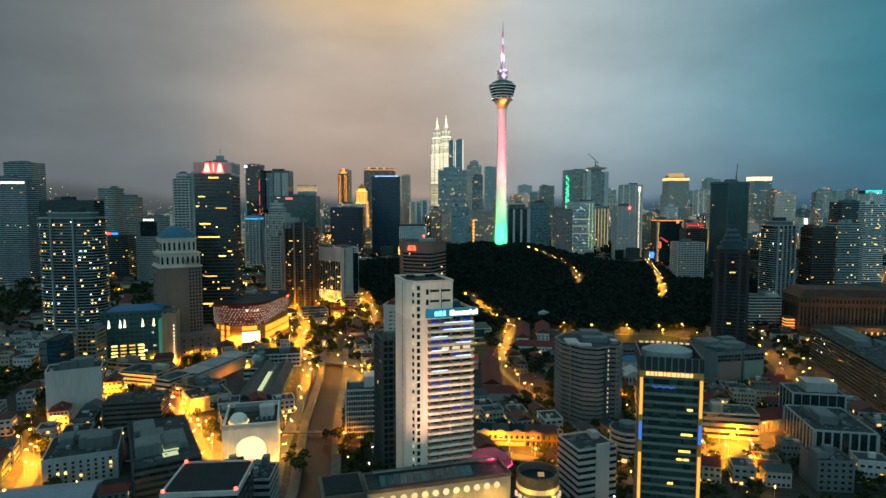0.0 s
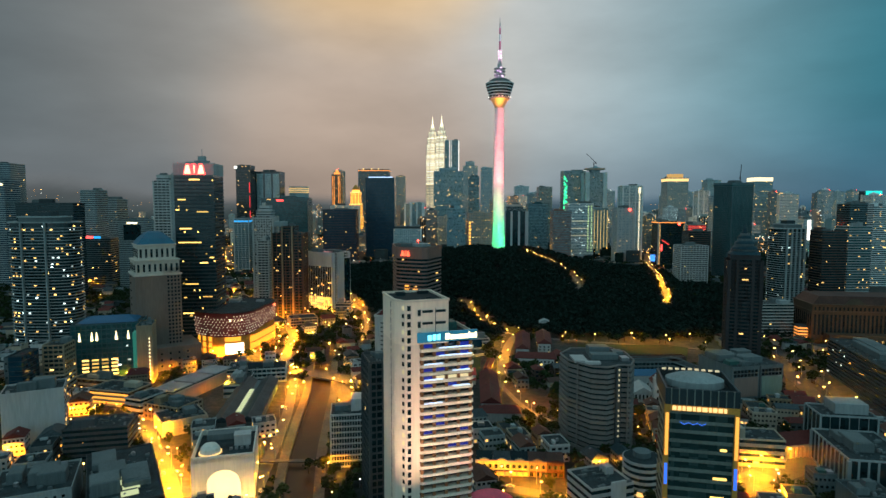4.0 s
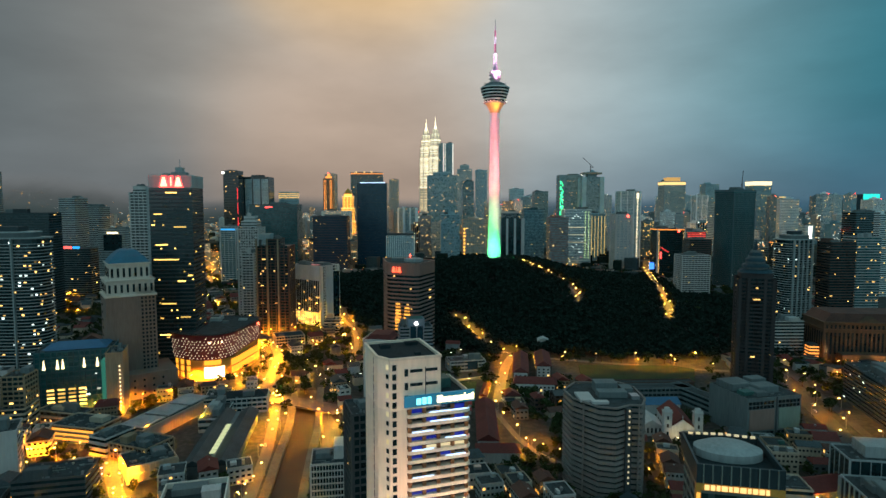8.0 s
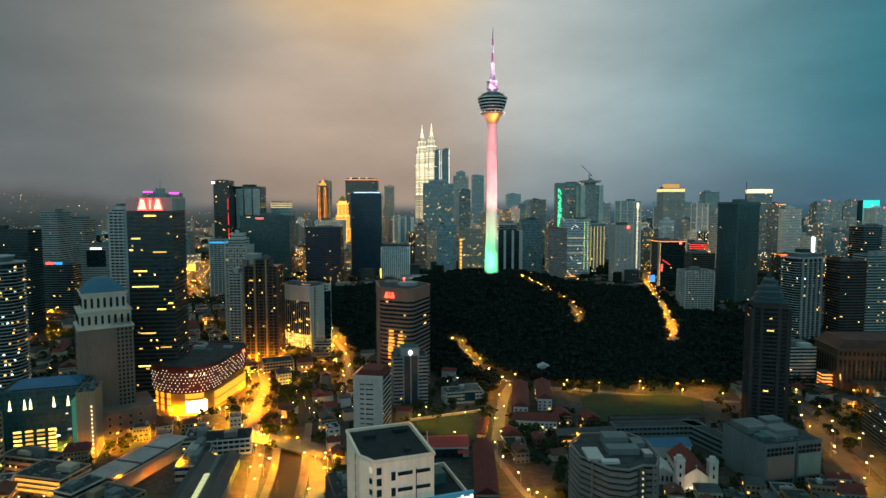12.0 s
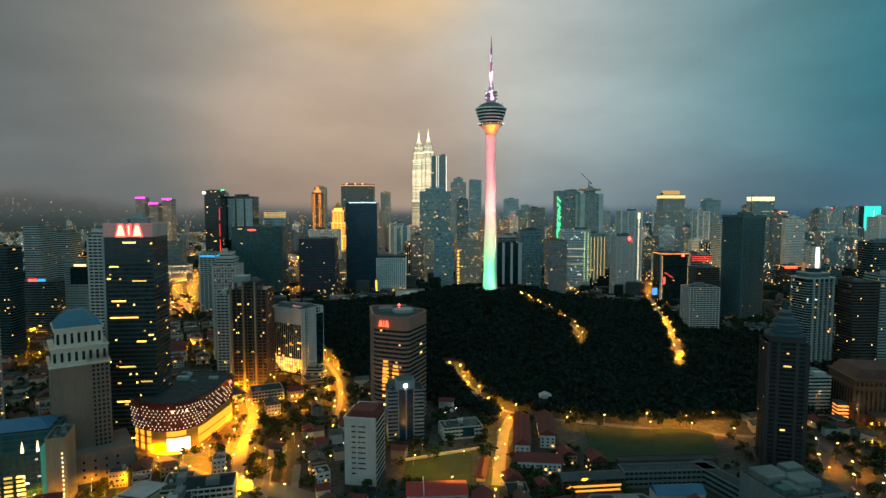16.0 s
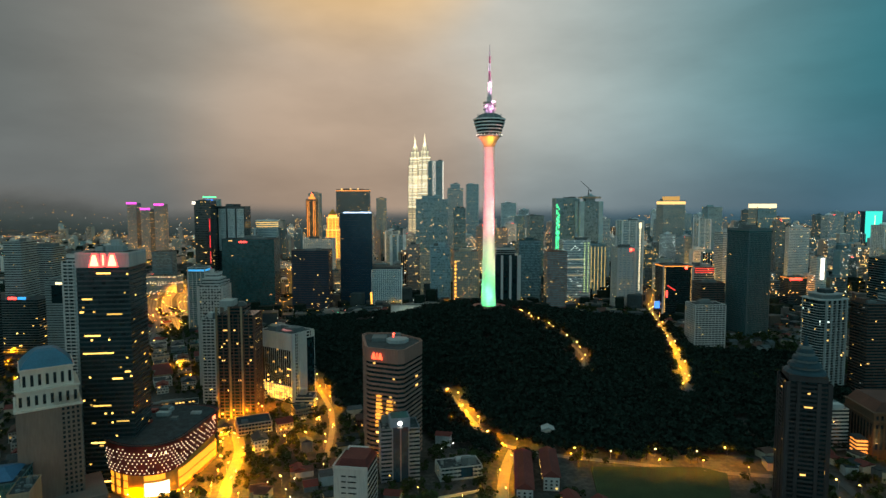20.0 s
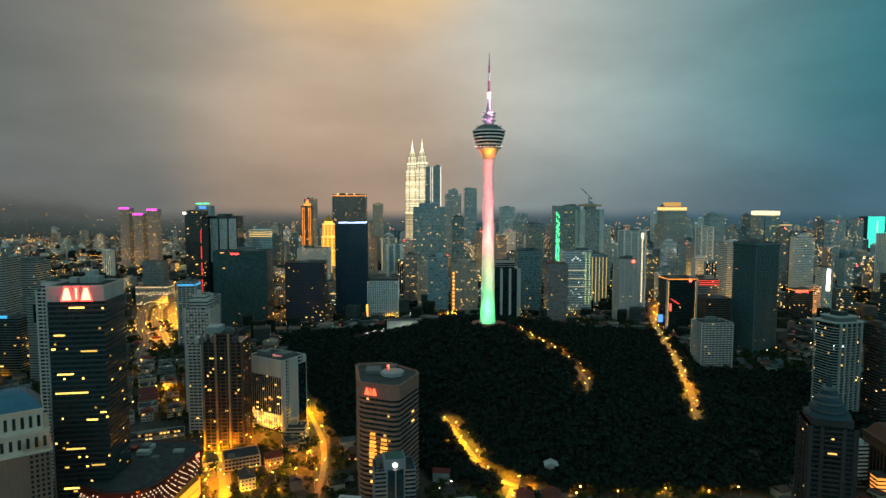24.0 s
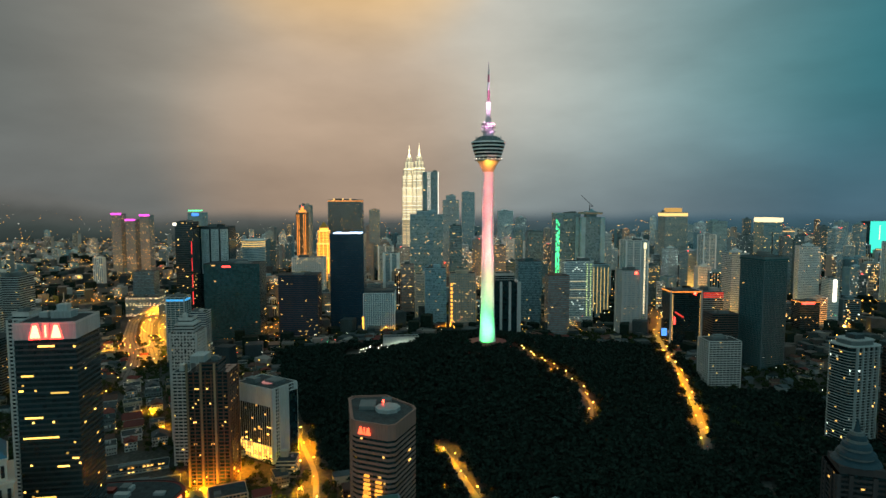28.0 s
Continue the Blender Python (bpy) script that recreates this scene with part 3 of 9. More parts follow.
def tower(label, x, y, ztop, w, d=None, rz=0.0, wall="grey", glaze="glass_dark", sh=3.7, bays=8, band=0.42, pier=0.0, lit=0.06,
          litmat="lit_warm", litmat2=None, plant=2, mast=False, setbacks=(), name="office_tower", corner=0.0, base=None, cap=True, category="tower", joined=False):
    """A tower whose front stands at y: glazed core, a spandrel round every storey, piers, lit windows, roof."""
    deg = radians(rz)
    d = d or w * 0.85
    cx, cy = x - math.sin(deg) * d / 2, y + math.cos(deg) * d / 2
    gz = ground(cx, cy) if base is None else base
    t = thing(name, label, category, cx, cy, gz, deg)
    TOWER_SPOTS.append((cx, cy, 0.58 * max(w, d)))
    rnd = random.Random(int(x * 13 + y * 7))
    # distant towers swap dark glass for the one with haze in its colour
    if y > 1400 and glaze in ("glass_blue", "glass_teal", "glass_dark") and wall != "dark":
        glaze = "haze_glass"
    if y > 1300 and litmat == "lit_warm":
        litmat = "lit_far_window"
    H, far = ztop - gz, joined or y > 1040
    part("glazing", Geo().box(0, 0, -2, w, d, H + 2), glaze, t)
    n = max(1, int(H / sh))
    sh = H / n
    if band > 0:
        if far:
            g = Geo()
            for k in range(n):
                g.box(0, 0, k * sh, w + 0.5, d + 0.5, sh * band)
            part("facade_banding", g, wall, t, kind="stuff")
        else:
            me = shared_box("spandrel", w + 0.5, d + 0.5, sh * band, wall)
            for k in range(n):
                part("spandrel", me, wall, t, at=(0, 0, k * sh))
    if pier > 0:
        nb, ns = max(1, bays), max(1, int(bays * d / w))
        spots = [(-w / 2 + w * i / nb, 0, "pier") for i in range(1, nb)] + [(0, -d / 2 + d * i / ns, "side_pier") for i in range(1, ns)]
        spots += [(sx * w / 2, sy * d / 2, "corner_pier") for sx in (-1, 1) for sy in (-1, 1)]
        kinds = {"pier": (pier, d + 0.9), "side_pier": (w + 0.9, pier), "corner_pier": (pier * 1.3 + 0.6, pier * 1.3 + 0.6)}
        if far:
            g = Geo()
            for px, py, k in spots:
                g.box(px, py, 0, *kinds[k], H)
            part("facade_ribbing", g, wall, t, kind="stuff")
        else:
            made = {k: shared_box(k, *v, H, wall) for k, v in kinds.items()}
            for px, py, k in spots:
                part(k, made[k], wall, t, at=(px, py, 0))
    if corner > 0:
        for sx in (-1, 1):
            part("corner_wall", Geo().box(sx * (w / 2 - corner / 2 + 0.35), 0, 0, corner, d + 1.0, H), wall, t)
    if lit > 0:
        bays = max(bays, int(w / 2.7))
        g = Geo()
        litup(g, rnd, w, d, H, sh, bays, lit, band=band)
        if g.v:
            part("window_glow", g, litmat, t, "lit windows", kind="stuff")
        if litmat2:
            g = Geo()
            litup(g, rnd, w, d, H, sh, bays, lit * 0.7, band=band, proud=0.1)
            if g.v:
                part("cool_window_glow", g, litmat2, t, "cool lit windows", kind="stuff")
    z, cw, cd = H, w, d
    for (kw, kd, kh) in setbacks:
        cw, cd = cw * kw, cd * kd
        part("upper_block", Geo().box(0, 0, z, cw, cd, kh), wall, t)
        g = Geo()
        for k in range(int(kh / sh)):
            g.box(0, 0, z + k * sh + sh * band, cw + 0.15, cd + 0.15, sh * (1 - band) * 0.8)
        if g.v:
            part("window_band", g, glaze, t)
        z += kh
    if cap:
        roof_kit(t, cw, cd, z, wall, rnd, plant, mast)
    t["top"] = z
    return t


def local(t, name, geo, mat, label="", kind=""):
    return part(name, geo, mat, t, label, kind=kind)


def window_grid(t, w, d, H, cols, rows, face="f", size=(1.3, 1.4), z0=1.6, mat="window_dark", x0=0.0, kind="stuff", lit=0.0, seed=1):
    """Small recess-dark windows over one blank face, with a few of them lit."""
    g, gl, rnd = Geo(), Geo(), random.Random(seed)
    span = w if face in "fb" else d
    for r in range(rows):
        z = z0 + r * (H - z0 - 1.0) / rows
        for c in range(cols):
            u = x0 + (-0.5 + (c + 0.5) / cols) * span * 0.9
            q = gl if rnd.random() < lit else g
            if face in "fb":
                q.box(u, (-d / 2 if face == "f" else d / 2), z, size[0], 0.3, size[1])
            else:
                q.box((-w / 2 if face == "l" else w / 2), u, z, 0.3, size[0], size[1])
    if g.v:
        local(t, "window_grid", g, mat, "rows of small dark windows", kind=kind)
    if gl.v:
        local(t, "lit_window_grid", gl, "lit_warm", "a few lit windows", kind=kind)


def rounded_plan(w, d, n=4.0, seg=32):
    """A rectangle with full round corners."""
    out = []
    for i in range(seg):
        a = 2 * math.pi * (i + 0.5) / seg
        c, s = math.cos(a), math.sin(a)
        out.append((math.copysign(abs(c) ** (2 / n), c) * w / 2, math.copysign(abs(s) ** (2 / n), s) * d / 2))
    return out


def condo(label, x, y, ztop, w, d, rz=0.0, sh=3.3, n=3.2, band_mat="bal_white", fins=(), lit=0.06, crown=True):
    """A round-cornered apartment tower ringed by a balcony on every floor."""
    cx, cy = x, y + d / 2
    gz = ground(cx, cy)
    t = thing("residential_tower", label, "tower", cx, cy, gz, radians(rz))
    TOWER_SPOTS.append((cx, cy, 0.55 * max(w, d)))
    rnd = random.Random(int(x * 3 + y))
    H = ztop - gz
    floors = int(H / sh)
    plan = rounded_plan(w, d, n)
    core = [(px * 0.95, py * 0.93) for px, py in plan]
    local(t, "glazing", Geo().prism(core, -2, H), "glass_dark")
    me = Geo().prism(plan, 0, 0.72).mesh("balcony_band", band_mat)
    for k in range(floors):
        part("balcony_band", me, band_mat, t, at=(0, 0, k * sh))
    for fx in fins:
        local(t, "fin_wall", Geo().box(fx, -d / 2 + 1.0, 0, 1.4, 3.4, H), band_mat)
        local(t, "rear_fin_wall", Geo().box(fx, d / 2 - 1.0, 0, 1.4, 3.4, H), band_mat)
    g, gc = Geo(), Geo()
    m = len(core)
    for k in range(floors):
        for i in range(m):
            if rnd.random() < lit * (0.4 if k % 3 else 1.6):
                a, b = Vector(core[i]), Vector(core[(i + 1) % m])
                if (b - a).length < 1.2:
                    continue
                u, ln = rnd.uniform(0.3, 0.7), min(2.4, 0.45 * (b - a).length)
                q = a.lerp(b, u) * 1.006
                (gc if rnd.random() < 0.3 else g).box(q.x, q.y, k * sh + 1.15, ln, 0.25, rnd.uniform(1.0, 1.8), rz=math.atan2(b.y - a.y, b.x - a.x))
    local(t, "window_glow", g, "lit_warm", "lit balcony windows", kind="stuff")
    if gc.v:
        local(t, "cool_window_glow", gc, "lit_cool", "cool lit balcony windows", kind="stuff")
    local(t, "roof_slab", Geo().prism([(px * 1.02, py * 1.02) for px, py in plan], H, H + 1.3), band_mat)
    if crown:
        local(t, "crown_wall", Geo().prism([(px * 0.7, py * 0.75) for px, py in plan], H + 1.3, H + 6), "grey")
        local(t, "crown_rim", Geo().prism([(px * 0.74, py * 0.8) for px, py in plan], H + 6, H + 7.2), band_mat)
        local(t, "plant_room", Geo().box(0, 0, H + 7.2, w * 0.3, d * 0.35, 5), "dark")
    t["top"] = H
    return t


def round_tower(label, x, y, ztop, r, sh=3.8, band_mat="far_pale", glaze="haze_glass", name="round_tower"):
    """A cylindrical tower with a ring round every storey."""
    gz = ground(x, y)
    t = thing(name, label, "tower", x, y + r, gz)
    TOWER_SPOTS.append((x, y + r, r))
    H = ztop - gz
    local(t, "glazing", Geo().lathe(0, 0, [(r, -2), (r, H)], 28), glaze)
    g = Geo()
    for k in range(int(H / sh)):
        g.lathe(0, 0, [(r + 0.4, k * sh), (r + 0.4, k * sh + sh * 0.42)], 28)
    local(t, "facade_banding", g, band_mat, kind="stuff")
    local(t, "roof_slab", Geo().lathe(0, 0, [(r + 1, H), (r + 1, H + 1.5)], 28), band_mat)
    t["top"] = H
    return t
M["navy_glass"] = glass("dark_navy_glass", (0.012, 0.046, 0.078), var=0.15)
M["teal_dark"] = surface("dark_teal_cladding", (0.065, 0.125, 0.14), streak=True, var=0.25, rough=0.4)
# towers: label, x, y of the front, top, width, ...
condo("tall rounded residential tower ringed by white balconies", -440, 690, 146, 74, 42, sh=3.4, n=2.8, fins=(-14, 12), lit=0.22, band_mat="pale")
tower("dark slab tower behind the residential block", -608, 967, 167, 88, 30, wall="dark", band=0.3, lit=0.04)
tower("pale slab tower with a blank end wall", -637, 1132, 190, 27, 40, wall="pale", band=0.6, lit=0.02)
tower("pale slab tower with ribbon windows", -666, 1236, 174, 52, 40, wall="pale", band=0.5, lit=0.03)
tower("low office block with a red and blue sign", -613, 1102, 104, 60, 40, wall="grey", lit=0.03)
tower("pale office block with a dark screen wall", -531, 1074, 138, 44, 36, wall="pale", band=0.7, bays=4, lit=0.01)
tower("slim white tower beside the dark office tower", -336, 770, 195, 20, 22, wall="white", sh=3.4, bays=4, band=0.45, pier=0.7, lit=0.02, setbacks=((0.7, 0.8, 6),), name="residential_tower")
tower("tall dark tower with a bright corner lamp", -463, 1464, 255, 34, 38, wall="dark", glaze="glass_dark", lit=0.05)
tower("tall tower with pale gridded facade", -427, 1510, 243, 78, 45, wall="dark", glaze="glass_dark", band=0.2, lit=0.012)
tower("dark teal glass office block", -348, 1391, 178, 104, 50, wall="dark", glaze="glass_teal", band=0.2, lit=0.01)
round_tower("round tower with a lit crown", -369, 1600, 209, 25)
tower("white stepped apartment tower with small dark windows", -262, 932, 148, 29, 30, wall="white", band=0.55, pier=1.6, bays=8, lit=0.03, setbacks=((0.75, 0.8, 9), (0.7, 0.7, 6)), name="residential_tower")
tower("slim tower with a blue-lit top", -404, 1264, 135, 30, 28, wall="white", band=0.3, pier=1.0, bays=4, glaze="glass_teal", lit=0.03)
tower("tall brown and grey apartment tower", -203, 840, 128, 40, 30, wall="brown", band=0.3, pier=1.1, bays=7, lit=0.09, setbacks=((0.45, 0.8, 8),), name="residential_tower")
tower("slim white-striped apartment wing", -249, 885, 114, 15, 26, wall="white", band=0.5, pier=0.8, bays=3, lit=0.03, name="residential_tower")
tower("white residential slab with blank end wall", -140, 892, 97, 36, 54, rz=57, wall="white", band=0.3, pier=0.8, bays=5, lit=0.01, corner=5, name="residential_tower")
tower("low cream block beside the residential slab", -131, 850, 30, 20, 22, wall="cream", band=0.5, bays=5, lit=0.5, litmat="lit_yellow", name="low_block")
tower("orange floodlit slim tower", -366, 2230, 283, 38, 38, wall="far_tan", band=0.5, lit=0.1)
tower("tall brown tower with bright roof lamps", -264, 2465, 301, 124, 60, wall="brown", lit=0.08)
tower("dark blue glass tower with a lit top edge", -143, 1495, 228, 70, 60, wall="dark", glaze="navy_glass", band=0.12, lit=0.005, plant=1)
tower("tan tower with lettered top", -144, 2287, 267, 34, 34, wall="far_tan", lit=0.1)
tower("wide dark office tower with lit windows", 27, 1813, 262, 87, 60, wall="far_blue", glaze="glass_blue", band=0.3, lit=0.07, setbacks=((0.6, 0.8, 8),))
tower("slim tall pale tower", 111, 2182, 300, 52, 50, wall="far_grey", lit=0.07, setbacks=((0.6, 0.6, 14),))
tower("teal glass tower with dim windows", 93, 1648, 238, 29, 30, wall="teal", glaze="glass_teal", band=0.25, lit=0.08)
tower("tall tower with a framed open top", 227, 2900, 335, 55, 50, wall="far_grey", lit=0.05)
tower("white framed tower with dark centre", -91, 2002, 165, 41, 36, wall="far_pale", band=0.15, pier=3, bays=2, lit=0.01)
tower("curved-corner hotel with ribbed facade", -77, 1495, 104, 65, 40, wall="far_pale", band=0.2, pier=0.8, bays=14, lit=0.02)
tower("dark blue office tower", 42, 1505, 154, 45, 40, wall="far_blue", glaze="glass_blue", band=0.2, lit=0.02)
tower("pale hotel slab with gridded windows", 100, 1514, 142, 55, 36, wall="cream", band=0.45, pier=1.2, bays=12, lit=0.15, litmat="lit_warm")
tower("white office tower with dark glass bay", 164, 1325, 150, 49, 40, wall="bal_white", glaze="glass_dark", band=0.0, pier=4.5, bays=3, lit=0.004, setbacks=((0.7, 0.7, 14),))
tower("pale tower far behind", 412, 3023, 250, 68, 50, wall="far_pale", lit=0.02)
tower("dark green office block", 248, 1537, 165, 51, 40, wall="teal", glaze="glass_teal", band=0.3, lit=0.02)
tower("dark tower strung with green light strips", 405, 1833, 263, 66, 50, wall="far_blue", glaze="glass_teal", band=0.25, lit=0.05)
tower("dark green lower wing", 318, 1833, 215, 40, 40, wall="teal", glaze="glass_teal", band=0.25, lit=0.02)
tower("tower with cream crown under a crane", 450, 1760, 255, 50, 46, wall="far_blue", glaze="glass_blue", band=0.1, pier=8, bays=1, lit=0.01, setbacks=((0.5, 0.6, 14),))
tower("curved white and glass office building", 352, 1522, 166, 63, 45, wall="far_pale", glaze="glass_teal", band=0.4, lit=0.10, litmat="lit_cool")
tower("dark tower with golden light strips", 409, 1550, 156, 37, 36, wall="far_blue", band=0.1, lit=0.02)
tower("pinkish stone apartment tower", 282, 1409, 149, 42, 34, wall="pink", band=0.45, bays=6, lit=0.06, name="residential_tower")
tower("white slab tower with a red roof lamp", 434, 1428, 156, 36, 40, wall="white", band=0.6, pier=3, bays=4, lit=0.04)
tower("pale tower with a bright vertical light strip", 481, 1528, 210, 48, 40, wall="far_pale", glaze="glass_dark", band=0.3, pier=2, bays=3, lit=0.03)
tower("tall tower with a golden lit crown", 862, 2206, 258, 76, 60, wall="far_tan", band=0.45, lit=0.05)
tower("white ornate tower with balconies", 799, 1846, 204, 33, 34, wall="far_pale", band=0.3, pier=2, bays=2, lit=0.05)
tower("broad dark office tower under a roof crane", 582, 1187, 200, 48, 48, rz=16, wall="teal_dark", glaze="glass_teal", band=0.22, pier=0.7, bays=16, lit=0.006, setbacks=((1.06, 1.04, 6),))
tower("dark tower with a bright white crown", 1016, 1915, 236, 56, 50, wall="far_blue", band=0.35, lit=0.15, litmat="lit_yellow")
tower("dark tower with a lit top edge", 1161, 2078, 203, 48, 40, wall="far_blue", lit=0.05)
tower("hotel tower with red and gold lights", 512, 1351, 126, 57, 45, wall="dark", band=0.12, lit=0.02, glaze="glass_dark")
tower("block with red light bands", 586, 1395, 119, 42, 40, wall="pale", lit=0.05)
tower("brown block with railed roof", 503, 1188, 113, 42, 34, wall="brown", lit=0.03)
tower("white apartment block with balconies", 452, 1090, 92, 48, 34, wall="white", sh=3.3, band=0.5, pier=0.6, bays=9, lit=0.05, name="residential_tower")
tower("dark tower behind the white one", 851, 1895, 238, 42, 40, wall="far_blue", lit=0.06)
condo("white residential tower with lit rounded balconies", 512, 896, 131, 46, 36, rz=12, sh=3.3, n=5.0, band_mat="pale", fins=(-15, -7.5, 0, 7.5, 15), lit=0.09)
tower("tall dark tower with lit ribbon windows", 718, 1060, 166, 30, 34, wall="teal_dark", band=0.3, bays=4, lit=0.12)
tower("slim white tower beside the dark one", 748, 1075, 166, 14, 30, wall="white", band=0.5, bays=2, lit=0.02)
tower("pale office tower on the edge of the view", 790, 1100, 162, 40, 36, wall="far_pale", glaze="glass_teal", lit=0.12)
tower("dark brown apartment tower", 560, 880, 128, 34, 30, wall="brown", glaze="glass_dark", lit=0.05, name="residential_tower")
tower("pale teal apartment tower beside the brown one", 610, 900, 134, 34, 30, wall="pale", glaze="glass_teal", lit=0.12, name="residential_tower")
tower("white striped low office block", 405, 745, 47, 40, 26, wall="pale", band=0.45, bays=9, lit=0.02, name="low_block")

# ---- landmarks ----
M["lit_pinkwhite"] = glow("pink_white_glow", (1.0, 0.72, 0.82), 1.6)
M["lit_redsoft"] = glow("red_band_glow", (1.0, 0.07, 0.05), 1.6)
M["lit_pet"] = glow("bright_tower_glow", (1.0, 0.88, 0.58), 1.7, vary=0.6)
M["lit_pet_soft"] = glow("soft_tower_glow", (1.0, 0.82, 0.48), 0.75, vary=0.7)
M["steel_white"] = surface("bright_steel_cladding", (0.62, 0.58, 0.5), rough=0.35, metal=0.3, var=0.1)
M["lit_cream"] = glow("cream_window_light", (1.0, 0.85, 0.5), 0.55, vary=0.4)
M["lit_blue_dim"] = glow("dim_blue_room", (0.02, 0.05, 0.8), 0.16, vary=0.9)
M["sign_board_blue"] = glow("blue_lit_board", (0.02, 0.22, 0.36), 0.5)
M["sign_cyan_bright"] = glow("cyan_sign_light", (0.2, 0.8, 1.0), 2.2)
M["lit_signcream"] = glow("cream_sign_light", (1.0, 0.78, 0.42), 3.0)
M["brown_col"] = surface("brown_columns", (0.34, 0.14, 0.06), var=0.25)
M["sign_white_hot"] = glow("white_sign_letters", (1.0, 0.60, 0.36), 2.2)
M["sign_red_letters"] = glow("red_sign_letters", (1.0, 0.10, 0.04), 3.0)
M["lit_orange_win"] = glow("orange_windows", (1.0, 0.42, 0.06), 1.1, vary=0.5)
M["screen_white"] = glow("white_led_screen", (1.0, 0.80, 0.55), 4.0)
M["lit_goldpanel"] = glow("golden_shopfront_light", (1.0, 0.40, 0.03), 1.5)
M["sign_redwhite"] = glow("red_rim_sign", (1.0, 0.16, 0.08), 4.0)
M["dome_cream"] = surface("cream_stone", (0.56, 0.49, 0.42), streak=True, var=0.15)
M["shop_cream"] = surface("cream_stucco", (0.52, 0.43, 0.28), streak=True, var=0.2)
M["bright_red_roof"] = surface("bright_red_roof_paint", (0.30, 0.028, 0.026), var=0.25, rough=0.6)
M["plum"] = surface("plum_cladding", (0.060, 0.045, 0.052), streak=True, var=0.25)
M["taupe"] = surface("taupe_cladding", (0.20, 0.145, 0.12), streak=True, var=0.2)


def spot(name, eye, target, watts, colour, size, blend=0.5, radius=1.5):
    lamp = bpy.data.lights.new(name, "SPOT")
    lamp.energy, lamp.color, lamp.spot_size, lamp.spot_blend, lamp.shadow_soft_size = watts, colour, radians(size), blend, radius
    ob = new(name, lamp)
    ob.matrix_world = look(eye, target)
    return tagged(ob, kind="structure")


def point(name, x, y, z, watts, colour=(1.0, 0.58, 0.18), radius=0.8):
    lamp = bpy.data.lights.new(name, "POINT")
    lamp.energy, lamp.color, lamp.shadow_soft_size = watts, colour, radius
    ob = new(name, lamp)
    ob.location = (x, y, z)
    return tagged(ob, kind="structure")


# the neck's yellow floodlight is also put into its base colour
M["neck_yellow"] = surface("yellow_lit_neck_cladding", (0.72, 0.66, 0.30), var=0.1, rough=0.5)
# mast red lightened to pink, with the pink floodlight put into it
M["mast_pink"] = surface("pink_lit_mast_paint", (0.50, 0.16, 0.24), var=0.2, rough=0.5)


